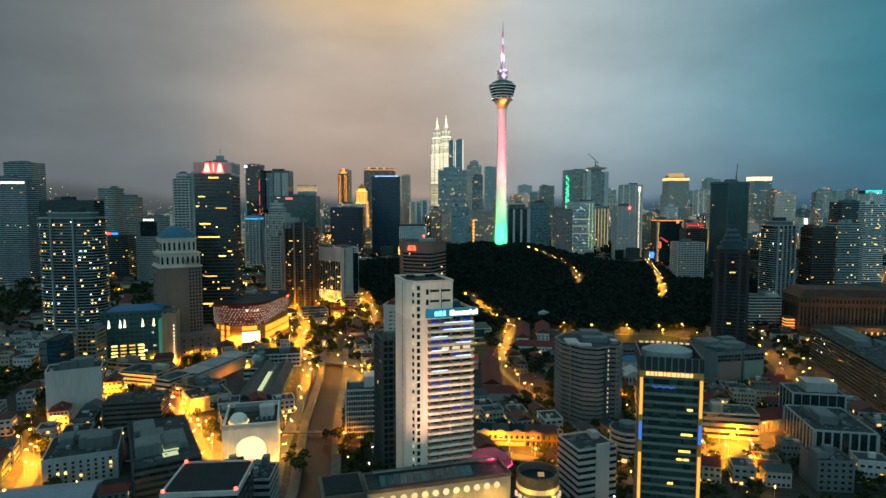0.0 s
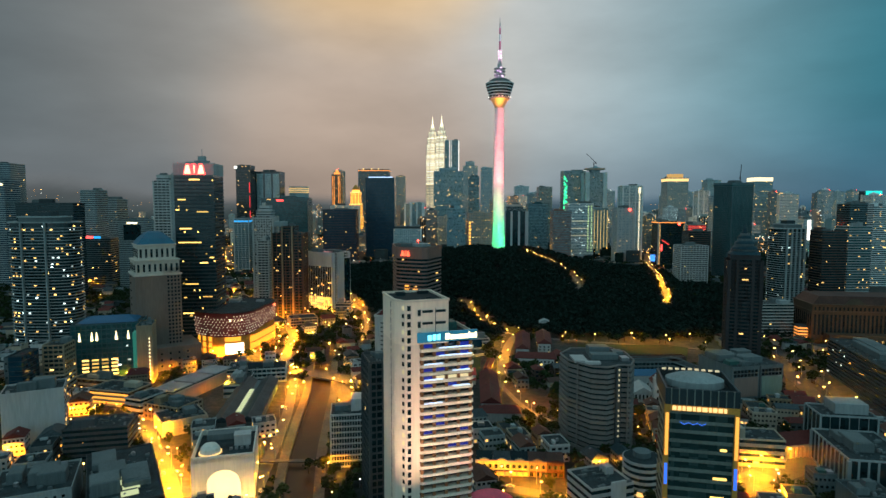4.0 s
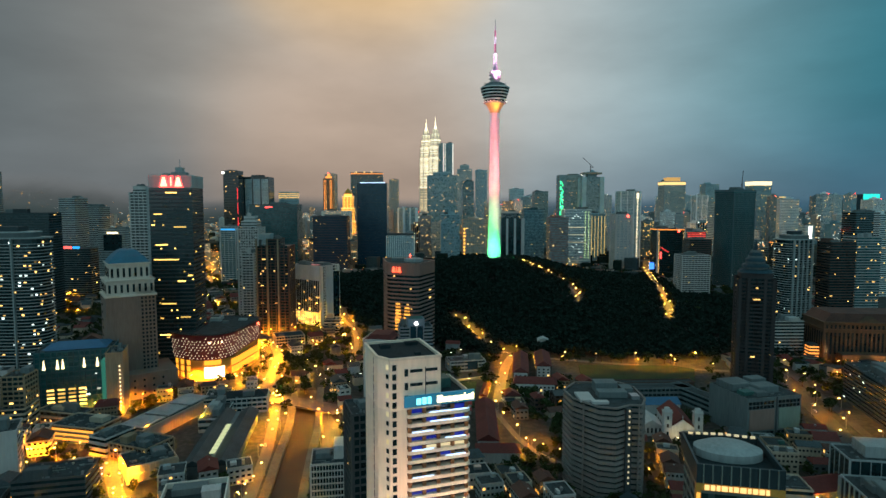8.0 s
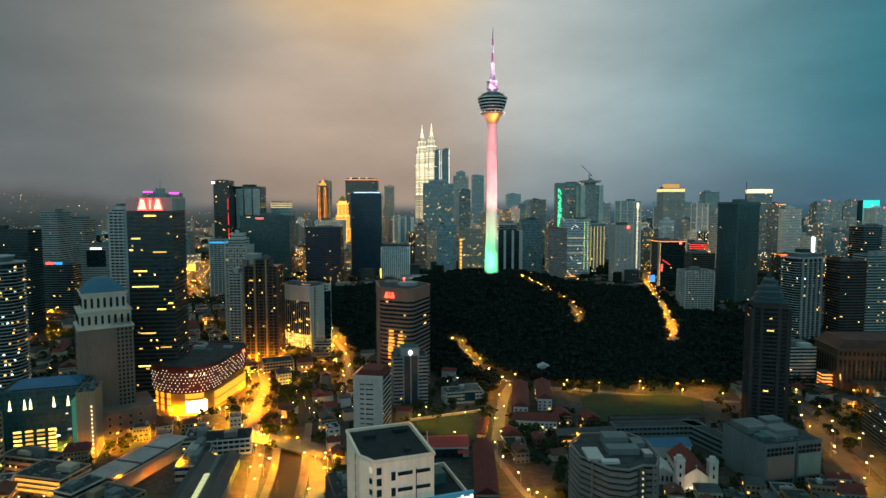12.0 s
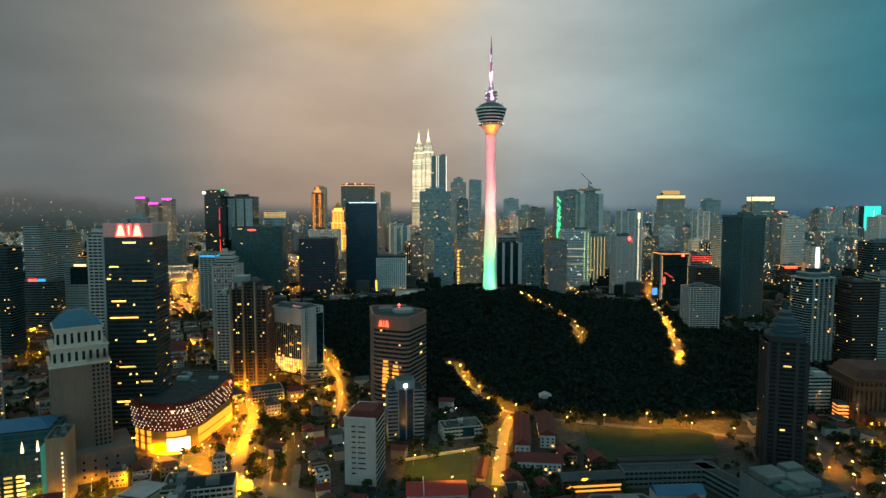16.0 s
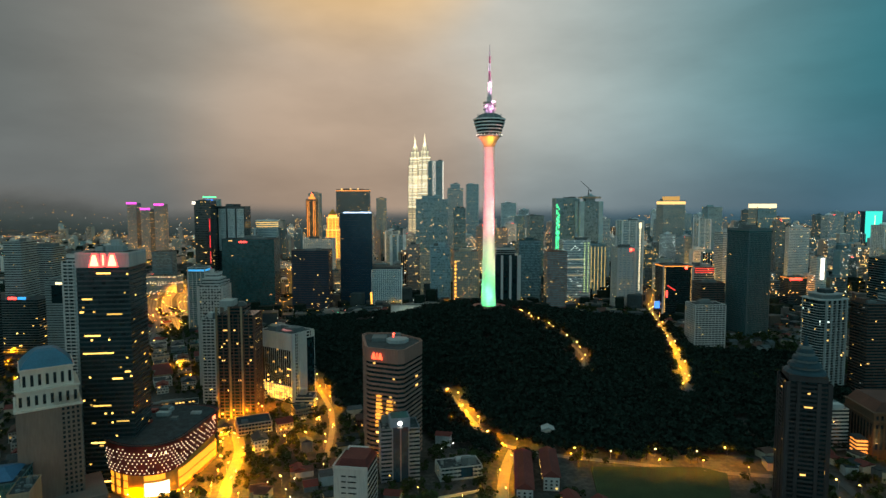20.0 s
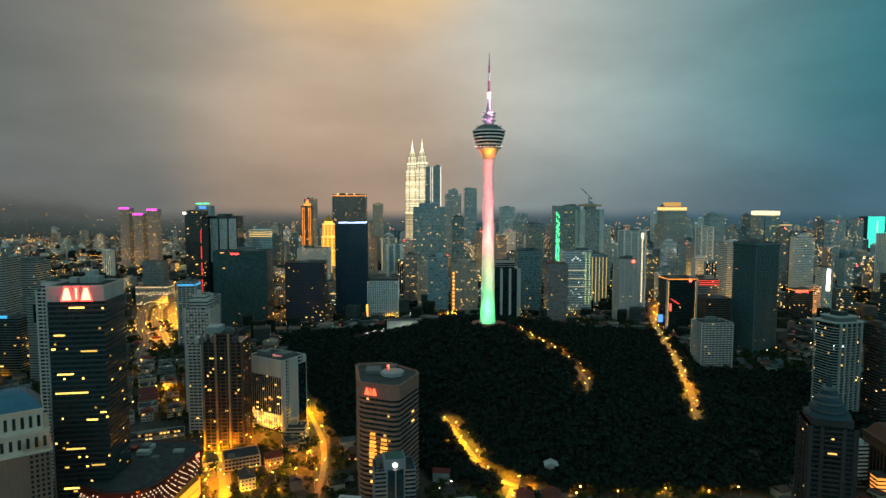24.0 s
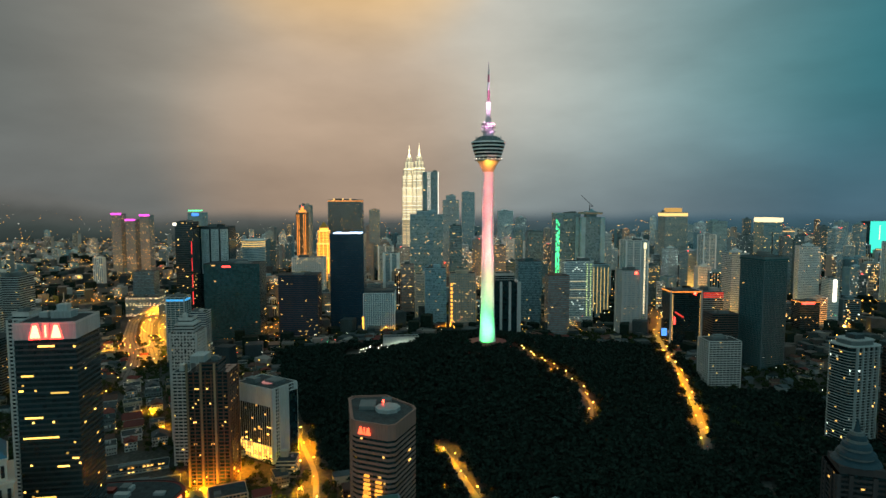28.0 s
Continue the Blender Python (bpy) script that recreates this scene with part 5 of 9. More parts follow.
def banded_office():
    """Octagonal banded office block with a pink crown and a red sign."""
    x, y = -25, 757
    t = thing("banded_office_tower", "banded office tower with pink crown and glowing red sign", "tower", x, y, rz=0)
    z = ground(x, y)
    plan = [(-25, -21), (-21, -26), (6, -38), (12, -36), (28, 0), (26, 8), (0, 38), (-30, 36), (-33, 30)]
    H = 104 - z
    local(t, "glazing", Geo().prism([(px * 0.97, py * 0.97) for px, py in plan], -3, H), "glass_dark")
    n = 22
    band = Geo().prism(plan, 0, H / n * 0.42).mesh("spandrel", "pink")
    for k in range(n):
        part("spandrel", band, "pink", t, at=(0, 0, k * H / n))
    local(t, "crown", Geo().prism([(px * 1.01, py * 1.01) for px, py in plan], H, H + 12), "pink", "pink granite crown")
    local(t, "roof_deck", Geo().prism([(px * 0.93, py * 0.93) for px, py in plan], H + 12, H + 12.4), "flat_roof")
    g = Geo()
    for a, b in zip(plan, plan[1:] + plan[:1]):
        g.bar((a[0], a[1], H + 12.8), (b[0], b[1], H + 12.8), 0.6)
    local(t, "parapet", g, "pink")
    local(t, "plant_room", Geo().lathe(4, 0, [(11, H + 12), (11, H + 15.5), (8, H + 16)], 8), "pale")
    local(t, "plant_block", Geo().box(-14, 10, H + 12, 14, 18, 3.5).box(2, 18, H + 12, 9, 9, 4.5), "grey")
    local(t, "beacon", Geo().lathe(0, 4, [(0.9, H + 18), (0.9, H + 20)], 6).bar((0, 4, H + 12), (0, 4, H + 18), 0.2), "beacon", "red warning lamp")
    # the sign on the left front face, slanted with the wall
    a, b = Vector((-21, -26, 0)), Vector((6, -38, 0))
    way = (b - a).normalized()
    ang = math.atan2(way.y, way.x)
    s = new("sign")
    s.parent = t
    s.matrix_basis = Matrix.Translation((-13.4, -30.6, H + 3.2)) @ Matrix.Rotation(ang, 4, "Z")
    s.name = "roof_sign"
    for k, dx in enumerate((-1.15, 1.15)):
        g = Geo().box(dx * 3, -0.5, 0, 4.6, 0.8, 6, taper=0.35)
        part("sign_shape", g, "sign_red_letters", s, "glowing red sign shape")
    part("sign_bar", Geo().box(0, -0.5, 0, 1.0, 0.6, 6), "sign_red_letters", s, "glowing red sign bar")
    for (px, py, zz, w) in ((-12, -31.6, H - 52, 7), (-2, -35.8, H - 56, 8), (-13, -31.2, H - 62, 5)):
        g = Geo()
        for k in range(6):
            g.box(px, py, zz + k * 3.6 + 1.7, w * (1 - 0.07 * k), 1.6, 1.7, rz=ang)
        part("window_glow", g, "lit_orange_win", t, "orange-lit windows", kind="stuff")
    g = Geo()
    rnd = random.Random(5)
    for k in range(22):
        for a, b in ((plan[1], plan[2]), (plan[3], plan[4]), (plan[4], plan[6])):
            if rnd.random() < 0.28:
                u = rnd.uniform(0.1, 0.9)
                av = math.atan2(b[1] - a[1], b[0] - a[0])
                g.box((a[0] + (b[0] - a[0]) * u) * 0.985, (a[1] + (b[1] - a[1]) * u) * 0.985, k * H / n + H / n * 0.55, rnd.uniform(1.5, 4), 0.8, 1.5, rz=av)
    part("dim_window_glow", g, "lit_warm", t, "lit windows", kind="stuff")


banded_office()


def mall():
    """Curved shopping mall with a dotted dark red screen over golden walls."""
    x, y = -238, 716
    t = thing("shopping_mall", "curved shopping mall with dotted red screen over golden lit walls", "mall", x, y, 4)
    pts = [(-44, 10), (-44, -6), (-38, -20), (-26, -33), (-10, -43), (6, -47), (20, -45), (30, -37), (35, -24), (38, -2), (41, 24), (41, 40), (20, 52), (-30, 50), (-42, 36)]
    fine = []
    k = len(pts)
    for i in range(k):
        p0, p1, p2, p3 = (Vector(pts[(i + j - 1) % k]) for j in range(4))
        for s in (0.0, 0.25, 0.5, 0.75):
            fine.append(tuple(0.5 * (2 * p1 + (p2 - p0) * s + (2 * p0 - 5 * p1 + 4 * p2 - p3) * s * s + (3 * p1 - p0 - 3 * p2 + p3) * s ** 3)))
    low = [(p[0] * 0.95, p[1] * 0.95) for p in fine]
    local(t, "lower_wall", Geo().prism(low, -2, 26), "gold_wall", "golden lit lower wall")
    # the screen leans out, deepest at the front
    g, n = Geo(), len(fine)
    for zf, sc in ((0, 0.985), (1, 1.03)):
        for p in fine:
            dip = 5.0 * smooth(10, -45, p[1])
            g.v.append((p[0] * sc, p[1] * sc, (26 - dip) if zf == 0 else 47))
    g.f = [(i, (i + 1) % n, n + (i + 1) % n, n + i) for i in range(n)] + [tuple(reversed(range(n))), tuple(range(n, 2 * n))]
    local(t, "screen_wall", g, "red_screen", "dark red perforated screen")
    rim = Geo()
    for a, b in zip(fine, fine[1:] + fine[:1]):
        rim.bar((a[0] * 1.03, a[1] * 1.03, 47.3), (b[0] * 1.03, b[1] * 1.03, 47.3), 0.5)
    local(t, "rim", rim, "mesh_metal")
    local(t, "roof_deck", Geo().prism([(p[0] * 0.97, p[1] * 0.97) for p in fine], 47, 47.6), "flat_roof", "grey mall roof")
    rnd = random.Random(11)
    for _ in range(9):
        local(t, "roof_plant", Geo().box(rnd.uniform(-28, 28), rnd.uniform(0, 42), 47.6, rnd.uniform(4, 12), rnd.uniform(4, 9), rnd.uniform(2, 5)), rnd.choice(("grey", "red_screen", "pale")))
    # bulbs on the screen
    bulb = Geo().box(0, 0, 0, 0.65, 0.6, 0.65).mesh("bulb", "dot")
    count = 0
    for j in range(9):
        for i in range(n):
            for half in (0.25,):
                a, b = Vector(fine[i]), Vector(fine[(i + 1) % n])
                p = a.lerp(b, half + (0.5 if j % 2 else 0))
                if p.y > 30 or p.x < -46 or rnd.random() < 0.12 + 0.05 * j * (j > 6) or count >= 290:
                    continue
                f = 0.985 + 0.045 * (j + 0.6) / 9
                dip = 5.0 * smooth(10, -45, p.y)
                z = 26 - dip + (21 + dip) * (j + 0.6) / 9
                part("bulb", bulb, "dot", t, at=(p.x * (f + 0.008), p.y * (f + 0.008), z))
                count += 1
    # lit panels below the screen
    def panel(i0, i1, z0, h, mat, lab, out=0.955, name="lit_panel"):
        for i in range(i0, i1):
            g = Geo()
            a, b = fine[i % n], fine[(i + 1) % n]
            g.v += [(a[0] * out, a[1] * out, z0), (b[0] * out, b[1] * out, z0), (b[0] * out, b[1] * out, z0 + h), (a[0] * out, a[1] * out, z0 + h)]
            g.v += [(a[0] * 0.94, a[1] * 0.94, z0), (b[0] * 0.94, b[1] * 0.94, z0), (b[0] * 0.94, b[1] * 0.94, z0 + h), (a[0] * 0.94, a[1] * 0.94, z0 + h)]
            g.f += [(0, 1, 2, 3), (3, 2, 6, 7), (1, 0, 4, 5), (0, 3, 7, 4), (2, 1, 5, 6)]
            local(t, name, g, mat, lab)
    panel(21, 27, 2.5, 11, "screen_white", "glowing white advertising screen", 0.968, "advertising_screen")
    panel(21, 26, 16, 5, "lit_goldpanel", "glowing yellow panel", 0.966, "sign_panel")
    for z0, h in ((4, 6.5), (12, 6.5)):
        panel(30, 44, z0, h, "lit_goldpanel", "glowing golden shopfront", 0.966, "shopfront")
    for r in range(3):
        for c in range(3):
            panel(12 + c * 2, 13 + c * 2, 2.5 + r * 6.6, 5.0, "lit_goldpanel", "glowing tall window", 0.962, "lit_window")
    panel(18, 30, -1, 2.6, "lit_goldpanel", "glowing ground-floor entrance", 0.972, "entrance_light")
    g = Geo()
    a, b = Vector(fine[40]), Vector(fine[45])
    local(t, "rim_sign", Geo().bar((a.x * 1.045, a.y * 1.045, 44.2), (b.x * 1.045, b.y * 1.045, 44.2), 1.0), "sign_redwhite", "glowing red rim sign")
    a, b = Vector(fine[22]), Vector(fine[27])
    for u in (0.15, 0.38, 0.6, 0.82):
        q = a.lerp(b, u)
        local(t, "front_sign", Geo().box(q.x * 1.03, q.y * 1.03, 38, 2.2, 0.9, 2.2), "lit_signcream", "glowing sign shape")
    for px, py, w in ((-8, -62, 60000), (16, -66, 70000), (44, -44, 60000), (54, -8, 50000), (50, 24, 40000), (-34, -48, 30000)):
        spot("mall_light", (x + px, y + py, 20), (x + px * 0.93, y + py * 0.93, 3), w * 1.3, (1.0, 0.33, 0.02), 140, 0.7, 1.0)


mall()


def dome_tower():
    """Pale classical tower with a blue hipped dome and a brown shaft."""
    x, y, rz = -291, 650, radians(34)
    t = thing("dome_tower", "brown and cream office tower with a blue hipped roof", "tower", x, y, rz=rz)
    z = ground(x, y)
    H = 96 - z
    w = 42
    local(t, "shaft", Geo().box(0, 0, -3, w, w, H + 3), "taupe")
    me = shared_box("window", 1.7, 0.3, 2.0, "window_dark")
    me2 = shared_box("side_window", 0.3, 1.7, 2.0, "window_dark")
    for k in range(int(H / 3.7)):
        for i in range(4):
            part("window", me, "window_dark", t, at=(9 + i * 3.2, -w / 2 - 0.05, k * 3.7 + 1))
            if k % 2 == 0 and i < 2:
                part("side_window", me2, "window_dark", t, at=(-w / 2 - 0.05, 8 + i * 4, k * 3.7 + 1))
    local(t, "cornice", Geo().box(0, 0, H, w + 2, w + 2, 1.6), "dome_cream")
    local(t, "arcade", Geo().box(0, 0, H + 1.6, w - 2, w - 2, 13), "dome_cream")
    local(t, "upper_cornice", Geo().box(0, 0, H + 14.6, w, w, 1.2), "dome_cream")
    local(t, "lantern", Geo().box(0, 0, H + 15.8, w - 8, w - 8, 14), "dome_cream")
    for k, (zz, hh, ww) in enumerate(((H + 4, 7.5, w - 2), (H + 18, 8.5, w - 8))):
        a = shared_box("arch_window", 2.0, 0.4, hh, "window_dark")
        b = shared_box("arch_window_side", 0.4, 2.0, hh, "window_dark")
        nb = 8 - k
        for i in range(nb):
            off = -ww / 2 + ww * (i + 0.5) / nb
            part("arch_window", a, "window_dark", t, at=(off, -ww / 2, zz))
            part("arch_window", b, "window_dark", t, at=(-ww / 2, off, zz))
    local(t, "top_cornice", Geo().box(0, 0, H + 29.8, w - 6, w - 6, 1.4), "dome_cream")
    local(t, "blue_roof", Geo().lathe(0, 0, [(24.5, H + 31.2), (19, H + 36.5), (11, H + 42), (7, H + 43.5)], 4, math.pi / 4), "blue_dome", "blue hipped dome roof")
    local(t, "terrace_block", Geo().box(12, -14, H + 1.6, 16, 12, 7), "dome_cream")
    local(t, "podium", Geo().box(4, -14, -3, w + 20, w + 6, 26), "taupe")
    for i in range(6):
        for k in range(3):
            part("podium_window", me, "window_dark" if (i + k) % 3 else "window_dark", t, at=(-18 + i * 8, -14 - (w + 6) / 2 - 0.05, 4 + k * 6))


dome_tower()


# ---- buildings of the near and middle ground ----
M["red_canopy"] = surface("pink_canopy_fabric", (0.75, 0.12, 0.18), var=0.15)
M["sign_pink"] = glow("pink_neon", (1.0, 0.05, 0.18), 3.0)
M["lit_cream_dim"] = glow("dim_cream_light", (1.0, 0.68, 0.3), 0.35)
M["slate"] = surface("slate_grey_cladding", (0.055, 0.07, 0.075), streak=True, var=0.25)
M["grey_tower"] = surface("grey_brown_concrete", (0.20, 0.185, 0.175), streak=True, var=0.2)
M["bluegrey"] = surface("blue_grey_panels", (0.20, 0.23, 0.27), streak=True, var=0.2)
M["white_flood"] = surface("white_stucco", (0.78, 0.73, 0.65), streak=True, var=0.12)
M["lit_arch"] = glow("arch_light", (1.0, 0.72, 0.32), 1.6)
M["glass_green"] = glow("green_lit_glass", (0.05, 0.35, 0.25), 0.35)
M["glassband"] = surface("green_grey_spandrel", (0.16, 0.19, 0.17), rough=0.35, var=0.3)
M["lit_goldsoft"] = glow("gold_edge_light", (1.0, 0.46, 0.07), 1.2)
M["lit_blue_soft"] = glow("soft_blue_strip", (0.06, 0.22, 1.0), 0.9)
M["pinkpale"] = surface("dull_pink_panel", (0.24, 0.17, 0.145), streak=True, var=0.15)
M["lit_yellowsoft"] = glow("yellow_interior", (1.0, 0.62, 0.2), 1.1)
M["lamp_disc"] = glow("white_disc_light", (1.0, 1.0, 0.95), 5.0)
M["darkbrown"] = surface("dark_brown_render", (0.042, 0.040, 0.042), streak=True, var=0.25)
M["tan_dark"] = surface("brown_stone", (0.085, 0.055, 0.034), streak=True, var=0.25)
M["lit_crown_soft"] = glow("golden_arch_light", (1.0, 0.55, 0.16), 0.6)
M["lit_skylight"] = glow("skylight_glow", (0.9, 0.95, 0.5), 0.6)
M["pale_roof"] = surface("pale_metal_roof", (0.30, 0.31, 0.32), var=0.3, rough=0.6)
M["greenpale"] = surface("dull_green_panel", (0.20, 0.27, 0.23), streak=True, var=0.15)
OBST = [(14, 632, 38), (-3, 290, 40), (-25, 757, 44), (-238, 716, 58), (-291, 640, 42), (-262, 704, 30)]


def blk(label, cx, cy, w, d, top, rz=0.0, **kw):
    """A block given by its centre."""
    a = radians(rz)
    OBST.append((cx, cy, 0.45 * (w + d) / 1.25))
    if max(w, d) > 1.8 * min(w, d):
        for s in (-0.33, 0.33):
            off = (s * w * math.cos(a), s * w * math.sin(a)) if w > d else (-s * d * math.sin(a), s * d * math.cos(a))
            OBST.append((cx + off[0], cy + off[1], 0.62 * min(w, d)))
    return tower(label, cx + math.sin(a) * d / 2, cy - math.cos(a) * d / 2, top, w, d, rz, **kw)


def rows_of(t, name, mat, w, d, zs, h, proud=0.15, label="", face="f"):
    """Rows of windows or lights across one face, each a part of its own."""
    me = Geo().box(0, 0, 0, w if face in "fb" else proud * 2, proud * 2 if face in "fb" else w, h).mesh(name, mat)
    for z in zs:
        at = {"f": (0, -d / 2, z), "b": (0, d / 2, z), "l": (-d / 2, 0, z), "r": (d / 2, 0, z)}[face]
        part(name, me, mat, t, label, at=at)



blk("dark grey office tower behind the bank", -30, 364, 20, 22, 83, 18, wall="slate", glaze="glass_dark", sh=3.8, bays=6, band=0.3, pier=0.6, lit=0.02, name="office_tower", plant=1)
t = blk("white louvred office block with stepped roof", -57, 414, 23, 22, 36, 8, wall="white", glaze="glass_dark", sh=3.4, bays=14, band=0.25, pier=0.35, lit=0.0, name="office_block", plant=1)
local(t, "roof_block", Geo().box(6, 3, 33, 10, 14, 8), "white")

# floodlit long hall with a glazed roof and a round drum beside it
t = thing("long_hall", "long hall with dark glazed roof and yellow lit wall", "hall", -3, 275, 3, radians(16))
OBST.append((-20, 268, 18)), OBST.append((18, 280, 18))
local(t, "wall", Geo().box(0, 0, -3, 68, 18, 36), "cream")
local(t, "roof_deck", Geo().box(0, 0, 33, 67, 17, 0.4), "flat_roof")
g = Geo()
for sx, sy, w, d in ((0, -1, 68.4, 0.8), (0, 1, 68.4, 0.8), (-1, 0, 0.8, 18), (1, 0, 0.8, 18)):
    g.box(sx * 34, sy * 9, 33, w, d, 1.5)
local(t, "parapet", g, "concrete")
me = Geo().gable(0, 0, 0, 3.0, 11, 2.4, over=0).mesh("roof_pane", "glass_teal")
for i in range(14):
    part("roof_pane", me, "glass_teal", t, at=(-26 + i * 3.2, 1.5, 33.4))
local(t, "green_gutter", Geo().box(0, 8.2, 34.4, 60, 0.9, 0.8), "teal_roof")
for i in range(3):
    local(t, "roof_rail", Geo().bar((-30, 4 - i * 0.9, 36.6 + i * 0.2), (30, 4 - i * 0.9, 36.6 + i * 0.2), 0.09), "metal")
me = Geo().lathe(0, 0, [(1.5, -0.3), (1.5, 0.3)], 14).mesh("round_window", "lit_cream")
for i in range(12):
    o = part("round_window", me, "lit_cream", t, "lit round window", at=(-28 + i * 5.0, -9.1, 29.5))
    o.rotation_euler = (math.pi / 2, 0, 0)
local(t, "side_block", Geo().box(-44, 6, -3, 20, 22, 34).box(-44, 6, 31, 20.6, 22.6, 0.8), "concrete")
local(t, "side_roof", Geo().box(-44, 6, 31.9, 17, 19, 0.3), "dark_roof")
local(t, "canopy_post", Geo().lathe(30, 14, [(3.5, -3), (3.5, 29)], 14), "concrete", "round canopy column")
local(t, "pink_canopy", Geo().lathe(30, 14, [(14, 29), (12, 33), (7, 36), (1, 37)], 16, sx=1.0, sy=0.6), "red_canopy", "pink-lit curved canopy")
local(t, "canopy_edge", Geo().lathe(30, 14, [(14.2, 28.6), (14.2, 29.2)], 16, sx=1.0, sy=0.6), "sign_pink", "pink neon edge")
for dx in (-26, -9, 8, 25):
    lo = t.matrix_world @ Vector((dx, -14, 24))
    point("hall_light", lo.x, lo.y, lo.z, 3600, (1.0, 0.55, 0.10), 0.6)
lo = t.matrix_world @ Vector((30, 0, 36))
point("canopy_light", lo.x, lo.y, lo.z, 2200, (1.0, 0.08, 0.15), 0.5)
for lx, ly in ((38, 276), (54, 277)):
    point("drum_light", lx, ly, 24, 3600, (1.0, 0.50, 0.06), 0.6)
t = thing("round_drum", "round concrete drum with a lit ring, beside the hall", "drum", 47, 288, 3)
OBST.append((47, 288, 14))
local(t, "wall", Geo().lathe(0, 0, [(10.5, -3), (10.5, 30), (9.6, 30), (9.6, 26)], 28), "concrete")
local(t, "inner_floor", Geo().lathe(0, 0, [(9.6, 25.5), (9.6, 26.2)], 28), "dark_roof")
local(t, "lit_ring", Geo().lathe(0, 0, [(10.6, 22), (10.6, 24.4)], 28), "lit_cream_dim", "dim lit ring")
for i in range(9):
    a = math.pi + math.pi * (i + 0.5) / 9
    local(t, "round_window", Geo().lathe(10.6 * math.cos(a), 10.6 * math.sin(a), [(1.1, 18), (1.1, 20.2)], 10), "lit_cream", "lit round window")
local(t, "hatch", Geo().box(2, 2, 26.2, 3, 2, 1.4), "lit_cream_dim")





def arched_block():
    """White floodlit block with a great arch and a small roof dome."""
    t = thing("arched_building", "white floodlit building with a great arch and roof dome", "building", -124, 380, 3, radians(14))
    OBST.append((-124, 380, 24))
    w, d, H = 33, 42, 25
    # walls round a great arch in the front
    g, n, aw = Geo(), 14, 9.0
    for y in (-d / 2, -d / 2 + 4):
        g.v += [(-w / 2, y, -3), (-aw, y, -3), (-aw, y, 9)]
        for i in range(1, n):
            a = math.pi - math.pi * i / n
            g.v.append((aw * math.cos(a), y, 9 + aw * math.sin(a)))
        g.v += [(aw, y, 9), (aw, y, -3), (w / 2, y, -3), (w / 2, y, H), (-w / 2, y, H)]
    k = len(g.v) // 2
    g.f = [tuple(range(k)), tuple(reversed(range(k, 2 * k)))] + [(i, i + k, (i + 1) % k + k, (i + 1) % k) for i in range(k)]
    local(t, "arch_front", g, "white_flood")
    local(t, "arch_recess", Geo().box(0, -d / 2 + 4.4, -3, 2 * aw + 2, 0.5, H - 1), "lit_arch", "glowing arch recess")
    local(t, "body", Geo().box(0, 2.4, -3, w, d - 5, H + 1), "white_flood")
    local(t, "roof_deck", Geo().box(0, 2.4, H - 2, w - 1, d - 6, 0.3), "flat_roof")
    g = Geo()
    for sx, sy, ww, dd in ((0, -1, w, 0.8), (0, 1, w, 0.8), (-1, 0, 0.8, d), (1, 0, 0.8, d)):
        g.box(sx * (w / 2 - 0.4), sy * (d / 2 - 0.4), H - 2, ww, dd, 3.4)
    local(t, "parapet", g, "white_flood")
    local(t, "roof_dome", Geo().lathe(-8, -8, [(5.6, H - 1.7), (5.6, H - 0.5), (5.0, H + 1.6), (3.4, H + 3.4), (1.2, H + 4.3)], 20), "white_flood", "small white dome")
    local(t, "dome_ring", Geo().lathe(-8, -8, [(6.3, H - 1.6), (6.3, H - 1.0)], 20), "lit_crown", "lamp ring round the dome")
    local(t, "roof_room", Geo().box(9, 2, H - 1.7, 9, 7, 6).box(9, 2, H + 4.3, 9.6, 7.6, 0.5), "white")
    local(t, "rear_room", Geo().box(-3, 14, H - 1.7, 18, 8, 3.5), "grey")
    for i in range(4):
        local(t, "roof_unit", Geo().box(3 + i * 3, -6, H - 1.7, 1.6, 1.4, 1.2), "metal")
    for i in range(3):
        local(t, "corner_buttress", Geo().box(-w / 2 - 0.3, -15 + i * 13, -3, 1.2, 2.4, H), "white_flood")
    for dx in (-14, 0, 13):
        lo = t.matrix_world @ Vector((dx, -d / 2 - 7, 2))
        point("arch_floodlight", lo.x, lo.y, 5.0, 5500, (1.0, 0.52, 0.14), 0.6)
    lo = t.matrix_world @ Vector((-w / 2 - 6, 0, 2))
    point("arch_floodlight", lo.x, lo.y, 5, 6000, (1.0, 0.56, 0.17), 0.6)


arched_block()

t = blk("dark low tower roof with red corner lamps and white edge", -108, 268, 32, 31, 38, 5, wall="dark", glaze="glass_dark", bays=8, lit=0.03, name="office_block", cap=False)
H = t["top"]
local(t, "roof_deck", Geo().box(0, 0, H, 33, 32, 0.8), "dark_roof", "dark slate flat roof")
g = Geo()
for sx, sy, w, d in ((0, -1, 33, 0.9), (0, 1, 33, 0.9), (-1, 0, 0.9, 32), (1, 0, 0.9, 32)):
    g.box(sx * 16.2, sy * 15.7, H - 0.8, w, d, 2.2)
local(t, "white_edge", g, "white")
for sx in (-1, 1):
    for sy in (-1, 1):
        local(t, "corner_lamp", Geo().lathe(sx * 15.5, sy * 15, [(0.7, H + 1.4), (0.7, H + 2.4)], 8), "beacon", "red corner lamp")
t = blk("white blank-walled block with stained end wall", -281, 448, 36, 24, 40, 27, wall="white", glaze="white", band=0.0, lit=0.0, name="apartment_block", plant=3)
window_grid(t, 36, 24, 37, 6, 10, face="r", lit=0.06)
me = Geo().box(0, 0, 0, 0.3, 1.2, 1.4).mesh("window", "window_dark")
